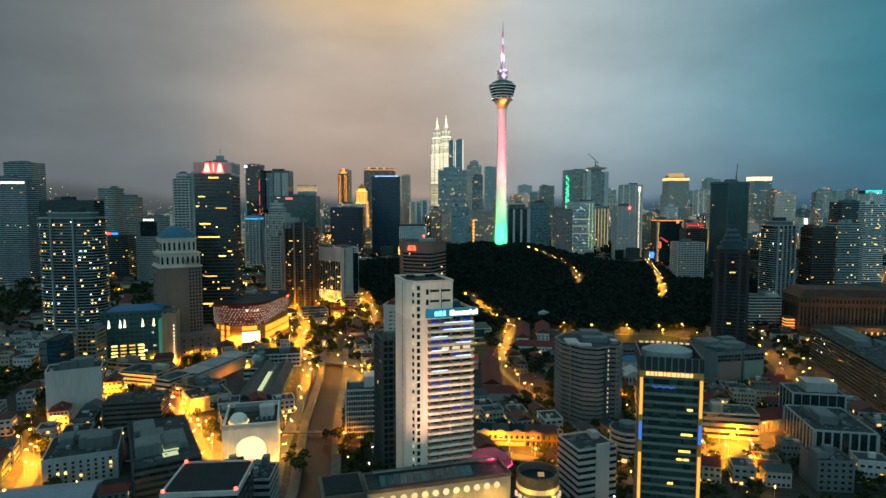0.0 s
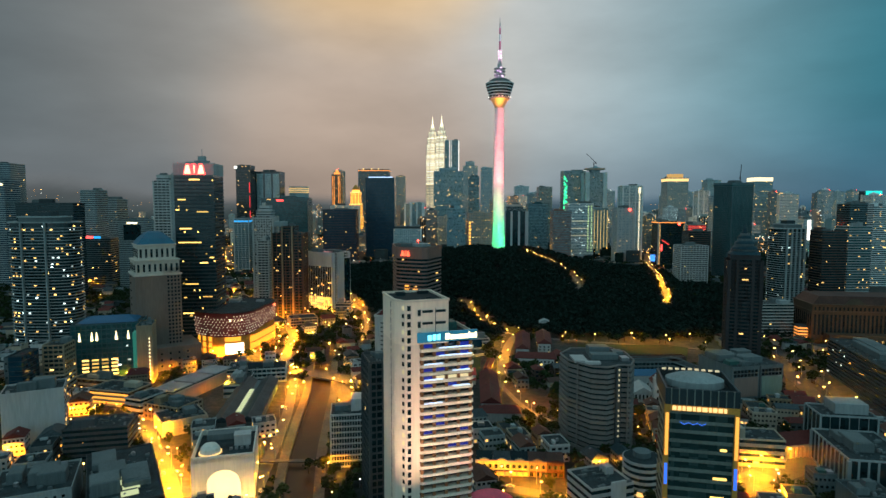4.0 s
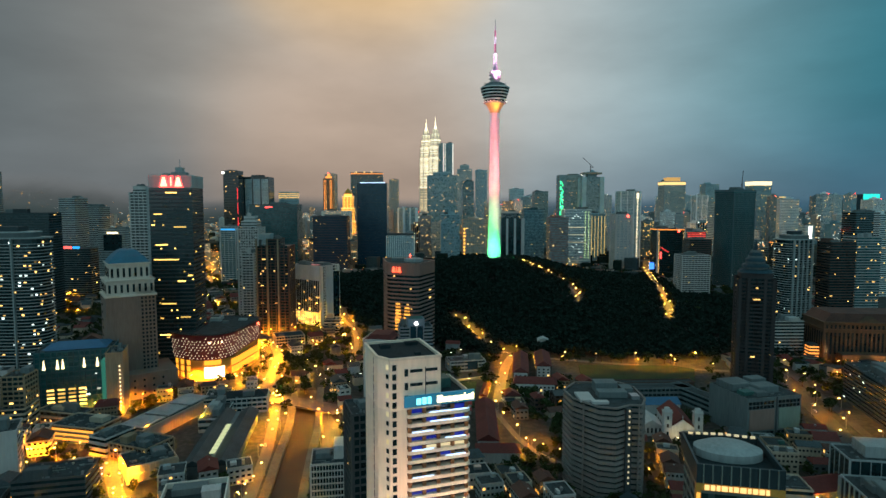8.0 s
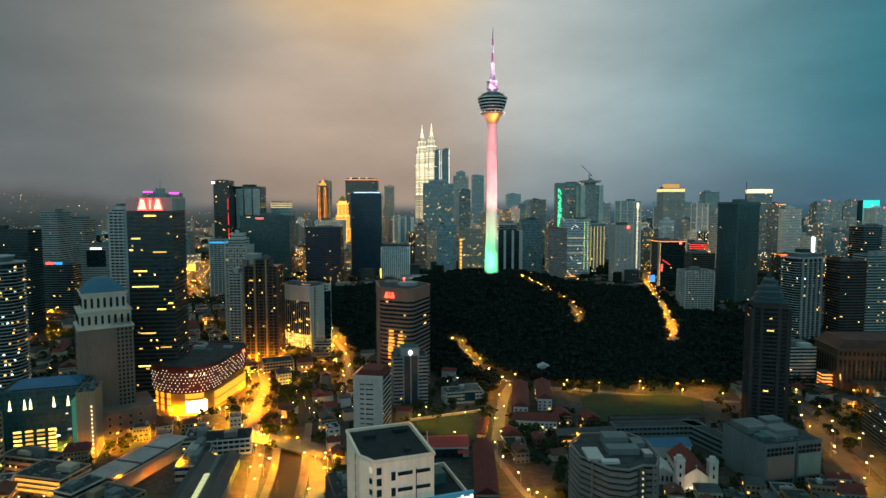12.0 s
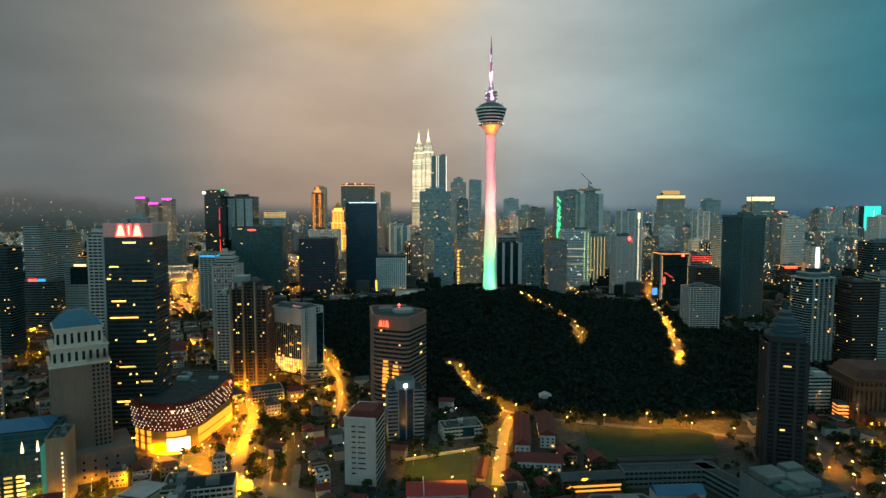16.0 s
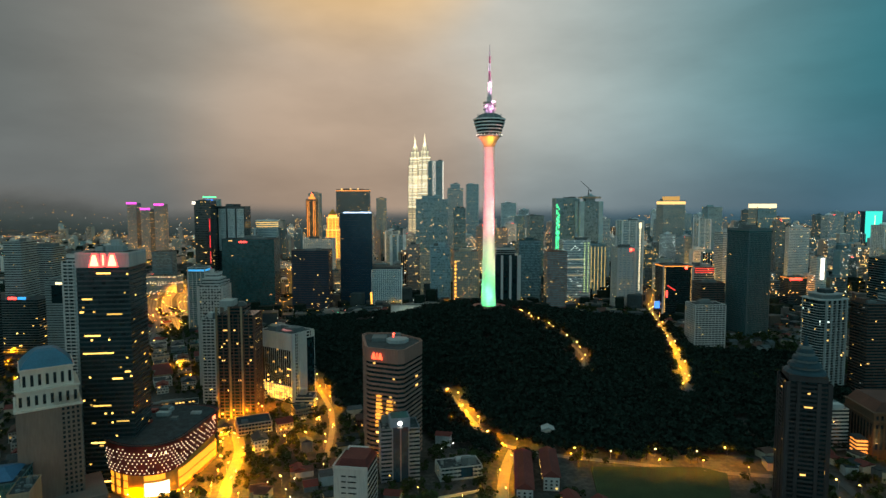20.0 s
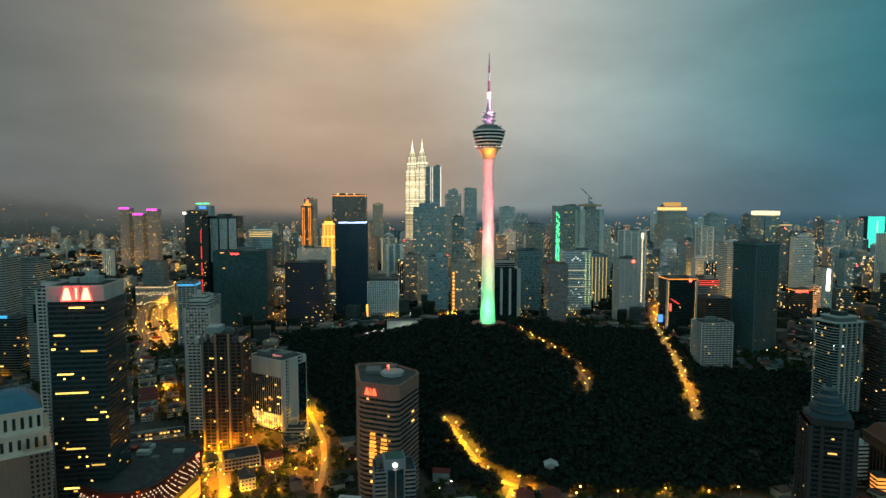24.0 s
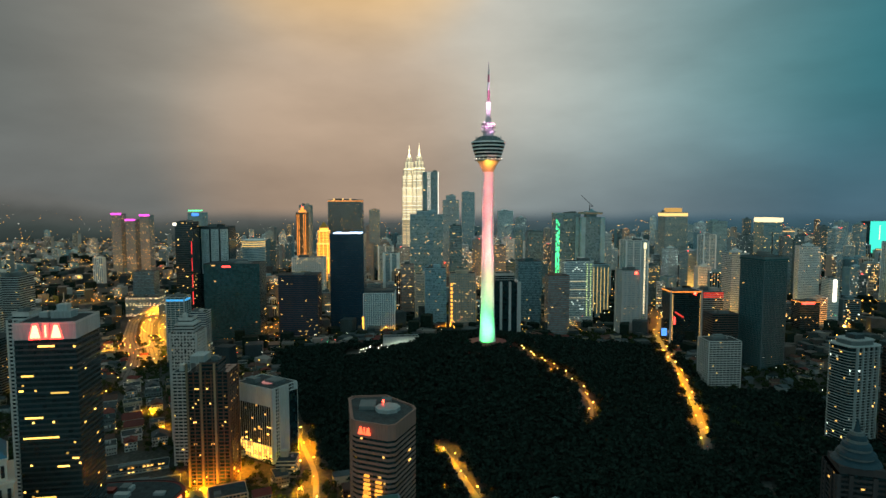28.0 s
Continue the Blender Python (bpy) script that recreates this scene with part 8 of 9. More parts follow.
def woods():
    """The dark forest on the hill, one mass of leaf tufts."""
    rnd = random.Random(31)
    kinds = []
    for _ in range(7):
        v, f = leaf_cloud(rnd, 70, 6.2, 5.2, 1.9)
        kinds.append((np.array(v), np.array(f)))
    vs, fs, n, count = [], [], 0, 0
    y = 738.0
    while y < 1330:
        x = -270.0
        while x < 570:
            px, py = x + rnd.uniform(-3.5, 3.5), y + rnd.uniform(-3.5, 3.5)
            ok = hillside(px, py) and not near_line(px, py, STREETS, 10.5) and math.hypot(px - 110, py - 1143) > 40 and all(math.hypot(px - ox, py - oy) > r + 1 for ox, oy, r in OBST if abs(px - ox) < 60 and abs(py - oy) < 60)
            if ok and not (-125 < px < 60 and 1205 < py < 1300) and not (px > 330 and rnd.random() < 0.25) and not any(abs(px - q[0]) < 7 and -15 < py - q[1] < 6 for q in OPEN_LANES if rnd.random() < 0.8):
                v, f = kinds[rnd.randrange(7)]
                s = rnd.uniform(0.75, 1.35)
                a = rnd.uniform(0, 6.3)
                c, q = math.cos(a) * s, math.sin(a) * s
                w = v @ np.array([[c, q, 0], [-q, c, 0], [0, 0, s]])
                w += (px, py, ground(px, py) + 6.5 * s)
                vs.append(w)
                fs.append(f + n)
                n += len(w)
                count += 1
            x += 8.0
        y += 8.0
    me = bpy.data.meshes.new("woods")
    me.from_pydata(np.concatenate(vs).tolist(), [], np.concatenate(fs).tolist())
    me.materials.append(M["leaf"])
    tagged(new("woods", me), "dark dense rainforest trees covering the hill", "woods", kind="stuff")


woods()


def make_tree(seed, h=9.0):
    rnd = random.Random(seed)
    t = thing("tree", "leafy dark green street tree", "tree", 0, 0, 0, group="street trees")
    trunk = Geo().lathe(0, 0, [(0.42, -0.5), (0.3, h * 0.3), (0.2, h * 0.55)], 7)
    for _ in range(5):
        a = rnd.uniform(0, 6.3)
        z0 = h * rnd.uniform(0.3, 0.5)
        trunk.bar((0, 0, z0), (math.cos(a) * h * 0.25, math.sin(a) * h * 0.25, z0 + h * 0.25), 0.1)
    part("trunk", trunk, "bark", t)
    g = Geo()
    g.v, g.f = leaf_cloud(rnd, 260, h * 0.42, h * 0.34, h * 0.085)
    g.v = [(x, y, z + h * 0.68) for x, y, z in g.v]
    part("crown", g, "leaf_b", t)
    return t


def city_fill():
    """Garden trees and low roofs that close the gaps between streets and buildings."""
    rnd = random.Random(404)
    roads = np.array([(q[0], q[1]) for line in STREETS for q in line])
    solid = np.array(OBST + TOWER_SPOTS)
    kinds = []
    for _ in range(6):
        v, f = leaf_cloud(rnd, 46, 4.6, 3.8, 1.5)
        kinds.append((np.array(v), np.array(f)))
    vs, fs, n = [], [], 0
    roofs = {m: Geo() for m in ("red_roof", "rust_roof", "grey_roof", "flat_roof", "dark_roof")}
    walls = {m: Geo() for m in ("pale", "grey", "cream")}
    y = 300.0
    while y < 1460:
        x = -760.0
        while x < 680:
            px, py = x + rnd.uniform(-3, 3), y + rnd.uniform(-3, 3)
            x += 9.0
            if hillside(px, py) or (140 < px < 285 and 632 < py < 718):
                continue
            gap = np.hypot(roads[:, 0] - px, roads[:, 1] - py).min()
            if gap < 8 or near_line(px, py, [RIVER_FINE], 15):
                continue
            room = (np.hypot(solid[:, 0] - px, solid[:, 1] - py) - solid[:, 2] * 0.8).min()
            if room < 3:
                continue
            green = noise.noise(Vector((px * 0.013, py * 0.013, 2.0)))
            if room > 12 and gap > 14 and py > 560 and green < 0.12 and rnd.random() < 0.16:
                w, d, h = rnd.uniform(9, 16), rnd.uniform(9, 16), rnd.uniform(4, 11)
                a, gz = rnd.choice((0.3, 0.3, 1.87, -0.2)), ground(px, py)
                walls[rnd.choice(list(walls))].box(px, py, gz - 1, w, d, h + 1, rz=a)
                m = rnd.choice(list(roofs))
                if m in ("flat_roof", "dark_roof"):
                    roofs[m].box(px, py, gz + h, w + 0.4, d + 0.4, 0.6, rz=a)
                else:
                    roofs[m].gable(px, py, gz + h, w, d, 3, rz=a, over=0.6)
            elif rnd.random() < (0.75 if green > -0.05 else 0.35):
                v, f = kinds[rnd.randrange(6)]
                s, a = rnd.uniform(0.6, 1.3), rnd.uniform(0, 6.3)
                c, q = math.cos(a) * s, math.sin(a) * s
                vs.append(v @ np.array([[c, q, 0], [-q, c, 0], [0, 0, s]]) + (px, py, ground(px, py) + 4.6 * s))
                fs.append(f + n)
                n += len(v)
        y += 9.0
    me = bpy.data.meshes.new("city_trees")
    me.from_pydata(np.concatenate(vs).tolist(), [], np.concatenate(fs).tolist())
    me.materials.append(M["leaf_b"])
    tagged(new("city_trees", me), "dark garden trees between the city blocks", "trees", kind="stuff")
    for m, g in roofs.items():
        tagged(new("low_roofing", g.mesh("low_roofing", m)), "low house roofs between the city blocks", "roofs", kind="stuff")
    for m, g in walls.items():
        tagged(new("low_walling", g.mesh("low_walling", m)), "low house walls between the city blocks", "walls", kind="stuff")


city_fill()
TREES = [make_tree(50 + i, 9 + i) for i in range(4)]
TREE_SPOTS = []


def plant(x, y, rnd):
    TREE_SPOTS.append((x, y))
    k = len(TREE_SPOTS) - 1
    m = Matrix.Translation((x, y, ground(x, y))) @ Matrix.Rotation(rnd.uniform(0, 6.3), 4, "Z")
    if k < 4:
        TREES[k].matrix_world = m
    else:
        copy_thing(TREES[k % 4], m)


rnd_t = random.Random(77)
GROVES = [(-38, 530, 14, 60, 22), (-58, 470, 5, 70, 16), (-82, 360, 4, 40, 6), (130, 728, 40, 4, 8), (230, 726, 50, 4, 12), (-68, 420, 12, 60, 16), (-160, 656, 22, 10, 10), (-128, 640, 20, 10, 8), (92, 600, 16, 34, 18), (105, 545, 14, 20, 9), (72, 470, 22, 16, 12),
          (168, 484, 22, 7, 9), (200, 490, 12, 10, 5), (352, 640, 12, 50, 14), (350, 540, 8, 40, 9), (300, 560, 8, 40, 8), (395, 690, 30, 18, 12),
          (-262, 372, 14, 12, 6), (60, 690, 8, 40, 8), (-75, 760, 18, 40, 12), (-52, 620, 10, 30, 8), (20, 330, 14, 6, 4), (-70, 580, 14, 20, 8),
          (-330, 700, 40, 20, 8), (420, 1000, 40, 60, 16), (470, 960, 40, 60, 12), (260, 590, 10, 20, 5), (-240, 860, 30, 14, 6), (145, 560, 12, 12, 5)]
for gx, gy, sx, sy, n in GROVES:
    k = tries = 0
    n = max(3, int(n * 0.6))
    while k < n and tries < n * 12:
        tries += 1
        x, y = gx + rnd_t.uniform(-1, 1) * sx, gy + rnd_t.uniform(-1, 1) * sy
        if near_line(x, y, STREETS, 6) or any((x - ox) ** 2 + (y - oy) ** 2 < (0.75 * r) ** 2 for ox, oy, r in OBST):
            continue
        plant(x, y, rnd_t)
        k += 1

copy_thing(TREES[0], Matrix.Translation((10, 646, ground(10, 646))) @ Matrix.Diagonal((2.0, 2.0, 1.7, 1)))
copy_thing(TREES[1], Matrix.Translation((52, 676, ground(52, 676))) @ Matrix.Diagonal((1.4, 1.4, 1.3, 1)))
copy_thing(TREES[2], Matrix.Translation((92, 604, ground(92, 604))) @ Matrix.Diagonal((1.4, 1.4, 1.3, 1)))

# ---- street lamps ----


def make_lamp(white):
    t = thing("street_lamp", "tall street lamp with a glowing white head" if white else "tall street lamp with a glowing sodium head", "lamp", 0, 0, 0, group="street lamps")
    pole = part("pole", Geo().lathe(0, 0, [(0.14, 0), (0.09, 9.0)], 6).bar((0, 0, 8.9), (0, -1.8, 9.3), 0.06).box(0, -2.1, 9.2, 0.6, 1.1, 0.25), "metal", t)
    part("bulb", Geo().box(0, -2.1, 8.75, 0.8, 1.0, 0.42), "lamp_white" if white else "lamp", t, "glowing bulb")
    return t


LAMP, LAMP_W = make_lamp(False), make_lamp(True)
first = {"s": LAMP, "w": LAMP_W}
rnd_l = random.Random(5)


def lamp_row(line, gap, off, watts, white=False, light_every=2, colour=(1.0, 0.25, 0.003), z_at=None):
    run, k = 0.0, 0
    for i in range(1, len(line)):
        a, b = line[i - 1], line[i]
        run += math.hypot(b[0] - a[0], b[1] - a[1])
        if run < gap:
            continue
        run = 0.0
        k += 1
        way = Vector((b[0] - a[0], b[1] - a[1])).normalized()
        side = 1 if k % 2 else -1
        x, y = b[0] - way.y * off * side, b[1] + way.x * off * side
        z = b[2] if len(b) > 2 else ground(x, y)
        ang = math.atan2(way.y, way.x) + (math.pi if side < 0 else 0)
        m = Matrix.Translation((x, y, z)) @ Matrix.Rotation(ang, 4, "Z")
        key = "w" if white else "s"
        if first.get(key):
            first[key].matrix_world = m
            first[key] = None
        else:
            copy_thing(LAMP_W if white else LAMP, m)
        if k % light_every == 0:
            spot("street_light", (b[0], b[1], z + 11.0), (b[0] + 0.01, b[1], z), watts * rnd_l.uniform(0.7, 1.3), (1.0, 0.85, 0.62) if white else colour, 164, 0.4, 0.6)


K = 1.0e4
LAMPS = {
    "road_river_bridge": (24, 7, 1.8), "road_mall_side": (30, 6, 3.2), "road_market": (20, 5, 1.3), "road_riverside": (20, 4.5, 0.5), 
    "road_school": (24, 5.5, 0.8), "road_highway": (28, 8, 0.28), "road_hill_east": (22, 6.5, 1.5), "road_shophouse": (18, 5, 0.9),
    "road_west_yard": (22, 5, 0.6), "road_corner_tower": (16, 9, 2.4), "road_block_foot": (36, 4, 1.0), "road_far_avenue": (60, 7, 2.0), "road_golden_avenue": (34, 8, 3.5), "road_flyover": (60, 9, 4.5),
    "road_flyover_middle": (70, 9, 4.5), "road_flyover_inner": (70, 9, 4.5), "road_flyover_cross": (60, 7, 4.0), "road_tower_lane": (10, 4.5, 0.3), "road_park_lane": (26, 3, 0.22), "road_highway_ramp": (36, 5, 0.4),
}
for name_, (gap, off, pw) in LAMPS.items():
    lamp_row(ROAD_LINES[name_], gap, off, pw * K * (11 if "flyover" not in name_ else 5.0), light_every=99 if "flyover" in name_ else 2)

lamp_row([q for q in ROAD_LINES["road_hill_foot"] if q[1] > 748], 22, 5, K * 20, light_every=1)
lamp_row([q for q in ROAD_LINES["road_hill_foot"] if q[1] < 740], 34, 5, K * 2.2, light_every=1)
# added lights high over the decks, in place of the row lamps' light
for i, q in enumerate(ROAD_LINES["road_flyover_middle"][3::7]):
    spot("highway_mast_light", (q[0], q[1], q[2] + 26), (q[0], q[1] + 0.01, q[2]), K * 48, (1.0, 0.30, 0.015), 122, 0.35, 1.0)
for i, q in enumerate(ROAD_LINES["road_flyover_cross"][3::9]):
    spot("highway_mast_light", (q[0], q[1], q[2] + 20), (q[0], q[1] + 0.01, q[2]), K * 30, (1.0, 0.30, 0.015), 122, 0.35, 1.0)

# lamps close under the facades of the middle towers
for x, y, k in ((-196, 830, 2.0), (-212, 826, 1.6), (-45, 712, 1.2), (-10, 722, 0.8), (-168, 872, 1.6), (-150, 852, 1.4), (-286, 676, 0.8), (-300, 590, 0.8), (-262, 575, 0.9), (-250, 512, 0.9), (-190, 450, 0.9), (-205, 640, 0.8)):
    point("facade_lamp", x, y, ground(x, y) + 7, k * K * 2.1, (1.0, 0.30, 0.008), 0.5)

# lamps of the yards, squares and side streets
for x, y, k in YARD_LAMPS:
    z = ground(x, y)
    copy_thing(LAMP, Matrix.Translation((x, y + 2.4, z)) @ Matrix.Rotation(rnd_l.uniform(0, 6.3), 4, "Z"))
    spot("yard_light", (x, y, z + 12.0), (x + 0.01, y, z), k * K * 14, (1.0, 0.25, 0.003), 166, 0.4, 0.6)



def small_lamps():
    """Low lamps on posts and walls of lanes, car parks and yards."""
    rnd = random.Random(616)
    posts, bulbs, pale = Geo(), Geo(), Geo()
    made = 0
    while made < 520:
        y = 300 + 1050 * rnd.random() ** 1.2
        x = rnd.uniform(-0.66, 0.62) * y
        if hillside(x, y) or (140 < x < 285 and 632 < y < 718) or near_line(x, y, [RIVER_FINE], 14):
            continue
        if x > 60 and rnd.random() < 0.6:
            continue
        made += 1
        z, h = ground(x, y), rnd.uniform(4.0, 6.5)
        if any((x - ox) ** 2 + (y - oy) ** 2 < (0.75 * r) ** 2 for ox, oy, r in OBST) or any((x - ox) ** 2 + (y - oy) ** 2 < (0.9 * r) ** 2 for ox, oy, r in TOWER_SPOTS):
            continue
        posts.bar((x, y, z), (x, y, z + h), 0.08)
        s = rnd.uniform(0.3, 0.6)
        (pale if rnd.random() < 0.25 else bulbs).box(x, y, z + h, s, s, s * 0.8)
    tagged(new("lamp_posts", posts.mesh("lamp_posts", "metal")), "thin posts of lane and yard lamps", "posts", kind="stuff")
    tagged(new("lane_lamps", bulbs.mesh("lane_lamps", "lamp")), "small glowing sodium lamps of lanes and yards", "lamps", kind="stuff")
    tagged(new("lane_lamps", pale.mesh("lane_lamps", "lamp_white")), "small glowing white lamps of lanes and yards", "lamps", kind="stuff")


small_lamps()

# ---- cars ----


def make_car(mat, label):
    t = thing("car", label, "car", 0, 0, 0, group="cars on the roads")
    body = Geo().box(0, 0, 0.35, 1.75, 4.3, 0.65).box(0, 0.2, 1.0, 1.5, 2.3, 0.5, taper=0.82)
    shell = part("body", body, mat, t)
    part("windscreen", Geo().box(0, 0.2, 1.05, 1.53, 2.2, 0.33, taper=0.88), "window_dark", shell)
    wheel = Geo().box(0, 0, 0, 0.22, 0.62, 0.62).mesh("wheel", "mesh_metal")
    for sx in (-0.8, 0.8):
        for sy in (-1.3, 1.35):
            part("wheel", wheel, "mesh_metal", t, at=(sx, sy, 0.02))
    for sx in (-0.6, 0.6):
        part("headlight", Geo().box(sx, 2.16, 0.62, 0.35, 0.1, 0.2), "lit_white", t, "glowing headlight")
        part("tail_light", Geo().box(sx, -2.16, 0.68, 0.35, 0.1, 0.18), "sign_red", t, "glowing tail light")
    return t


CARS = [make_car("white", "small white car on the road"), make_car("dark", "small dark car on the road"), make_car("metal", "small silver car on the road")]
placed = 0
for name_ in ("road_river_bridge", "road_mall_side", "road_market", "road_riverside", "road_highway", "road_school", "road_hill_foot", "road_shophouse", "road_hill_east"):
    line = ROAD_LINES[name_]
    for i in range(2, len(line) - 1, 2):
        if rnd_l.random() < 0.17:
            a, b = line[i], line[i + 1]
            way = Vector((b[0] - a[0], b[1] - a[1])).normalized()
            side = rnd_l.choice((-1, 1))
            off = 2.2
            x, y = a[0] + way.y * off * side, a[1] - way.x * off * side
            ang = math.atan2(way.y, way.x) - math.pi / 2 + (0 if side > 0 else math.pi)
            m = Matrix.Translation((x, y, ground(x, y) + 0.27)) @ Matrix.Rotation(ang, 4, "Z")
            if placed < 3:
                CARS[placed].matrix_world = m
            else:
                copy_thing(CARS[placed % 3], m)
            placed += 1
M["far_warm"] = surface("hazed_pinkish_stone", (0.40, 0.31, 0.27), var=0.2)

# ---- the far city ----


def far_city():
    rnd = random.Random(99)
    mats = ["far_dark", "far_dark", "far_dark", "dark", "far_low", "far_low", "leaf", "leaf", "leaf", "leaf"]
    geos = {m: Geo() for m in dict.fromkeys(mats + ["far_suburb"])}
    ramps = [ROAD_LINES[k] for k in ("road_flyover", "road_flyover_middle", "road_flyover_inner", "road_flyover_cross", "road_hill_east", "road_golden_avenue")]
    for _ in range(9800):
        y = 1250 + 3000 * rnd.random() ** 1.25
        x = rnd.uniform(-0.95, 0.95) * (y + 150)
        if hillside(x, y) or (abs(x) < 420 and y < 1400 and x > -120) or near_line(x, y, ramps, 30):
            continue
        w, d = rnd.uniform(10, 30), rnd.uniform(10, 30)
        h = rnd.uniform(5, 14) if rnd.random() < 0.85 else rnd.uniform(15, 36)
        m = rnd.choice(mats)
        # houses turn paler with distance, haze put into their wall colour
        if y > 2500 and rnd.random() < (y - 2300) / 1500:
            m = rnd.choice(("far_low", "far_suburb", "far_suburb"))
        geos[m].box(x, y, ground(x, y) - 1, w, d, h + 1, rz=rnd.uniform(-0.5, 0.5))
    for m, g in geos.items():
        tagged(new("far_houses", g.mesh("far_houses", m)), "far low city blocks in haze", "houses", kind="stuff")
    # single lamps, gathered in lively quarters
    hubs = [(rnd.uniform(-0.8, 0.85), rnd.uniform(1300, 3900), rnd.uniform(60, 260)) for _ in range(90)]
    for mat, n, size in (("lit_warm_far", 6800, 1.0), ("lit_white_far", 2400, 0.9), ("lit_red_far", 420, 0.9), ("lit_green_far", 90, 1.0), ("lit_blue_far", 60, 1.0)):
        g = Geo()
        for _ in range(n):
            if rnd.random() < 0.55:
                hx, hy, hr = rnd.choice(hubs)
                x, y = hx * hy + rnd.gauss(0, hr), hy + rnd.gauss(0, hr * 0.8)
            else:
                y = 1150 + 3200 * rnd.random() ** 1.1
                x = rnd.uniform(-0.95, 0.95) * (y + 150)
            if y < 1150 or y > 4250 or hillside(x, y) or (abs(x) < 420 and y < 1400 and x > -120):
                continue
            s = size * rnd.uniform(0.4, 1.0) * (0.3 + y / 3000) * (1.7 if rnd.random() < 0.07 else 1.0)
            g.box(x, y, ground(x, y) + rnd.choice((5, 8, 12, 14, 18, 30)), s * rnd.choice((1, 1, 1, 2.2)), s, s * 0.8)
        tagged(new("far_lights", g.mesh("far_lights", mat)), "scattered lights of the far city", "lights", kind="stuff")
    # lights of the suburbs on the far slope
    for mat, n in (("lit_warm_suburb", 900), ("lit_white_suburb", 300)):
        g = Geo()
        for _ in range(n):
            x, k = rnd.uniform(-4000, 4000), 0.03 + 0.62 * rnd.random() ** 1.5
            y, s = 4150 + 650 * k, rnd.uniform(0.9, 2.1)
            g.box(x, y - 12, 24 + (hill_height(x) - 22) * k ** 1.15, s * rnd.choice((1, 1, 1.5, 4)), 2, s * 0.7)
        tagged(new("suburb_lights", g.mesh("suburb_lights", mat)), "tiny lights of the far suburbs", "lights", kind="stuff")
    # rows of lamps along far streets
    g = Geo()
    for _ in range(110):
        y0 = rnd.uniform(1450, 4200)
        x0 = rnd.uniform(-0.85, 0.8) * y0
        a, n = rnd.uniform(-0.5, 0.5), rnd.randint(8, 24)
        for i in range(n):
            x, y = x0 + i * 19 * math.cos(a), y0 + i * 19 * math.sin(a)
            if hillside(x, y) or (abs(x) < 300 and y < 1900):
                continue
            s = 0.62 * (0.5 + y / 3000)
            g.box(x, y, ground(x, y) + 12, s, s, s)
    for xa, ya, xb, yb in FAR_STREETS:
        steps = int(math.hypot(xb - xa, yb - ya) / 11)
        for i in range(steps):
            x, y = xa + (xb - xa) * i / steps + rnd.uniform(-5, 5), ya + (yb - ya) * i / steps
            s = 0.9 * (0.5 + y / 3000)
            g.box(x, y, ground(x, y) + rnd.uniform(7, 12), s, s, s)
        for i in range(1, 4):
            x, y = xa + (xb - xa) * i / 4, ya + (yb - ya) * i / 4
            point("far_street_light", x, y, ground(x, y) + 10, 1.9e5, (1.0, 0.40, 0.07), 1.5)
    tagged(new("far_street_lights", g.mesh("far_street_lights", "lit_warm_far")), "far rows of sodium street lights", "lights", kind="stuff")


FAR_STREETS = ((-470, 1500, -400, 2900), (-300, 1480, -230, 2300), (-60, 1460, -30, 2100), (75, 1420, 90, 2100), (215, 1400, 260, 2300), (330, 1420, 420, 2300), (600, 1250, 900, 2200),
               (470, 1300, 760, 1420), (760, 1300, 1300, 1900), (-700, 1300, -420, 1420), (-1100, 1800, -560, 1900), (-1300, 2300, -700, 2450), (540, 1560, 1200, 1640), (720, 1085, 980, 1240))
M["lit_warm_far"] = glow("far_sodium_light", (1.0, 0.42, 0.07), 8.0, vary=0.95)
M["lit_white_far"] = glow("far_white_light", (0.9, 0.95, 0.85), 4.0, vary=0.95)
M["far_suburb"] = surface("hazed_suburb_render", (0.30, 0.29, 0.28), var=0.3, rand=0.5, island=True)
M["lit_warm_suburb"] = glow("suburb_sodium_light", (1.0, 0.46, 0.10), 4.5, vary=0.95)
M["lit_white_suburb"] = glow("suburb_white_light", (0.9, 0.9, 0.8), 1.6, vary=0.95)
M["lit_blue_far"] = glow("far_blue_light", (0.1, 0.35, 1.0), 3.0, vary=0.6)
M["far_low"] = surface("far_low_render", (0.16, 0.15, 0.14), var=0.3, rand=0.5, island=True)
M["lit_red_far"] = glow("far_red_light", (1.0, 0.08, 0.05), 4.0, vary=0.6)
M["lit_green_far"] = glow("far_green_light", (0.1, 1.0, 0.45), 2.5, vary=0.6)
far_city()


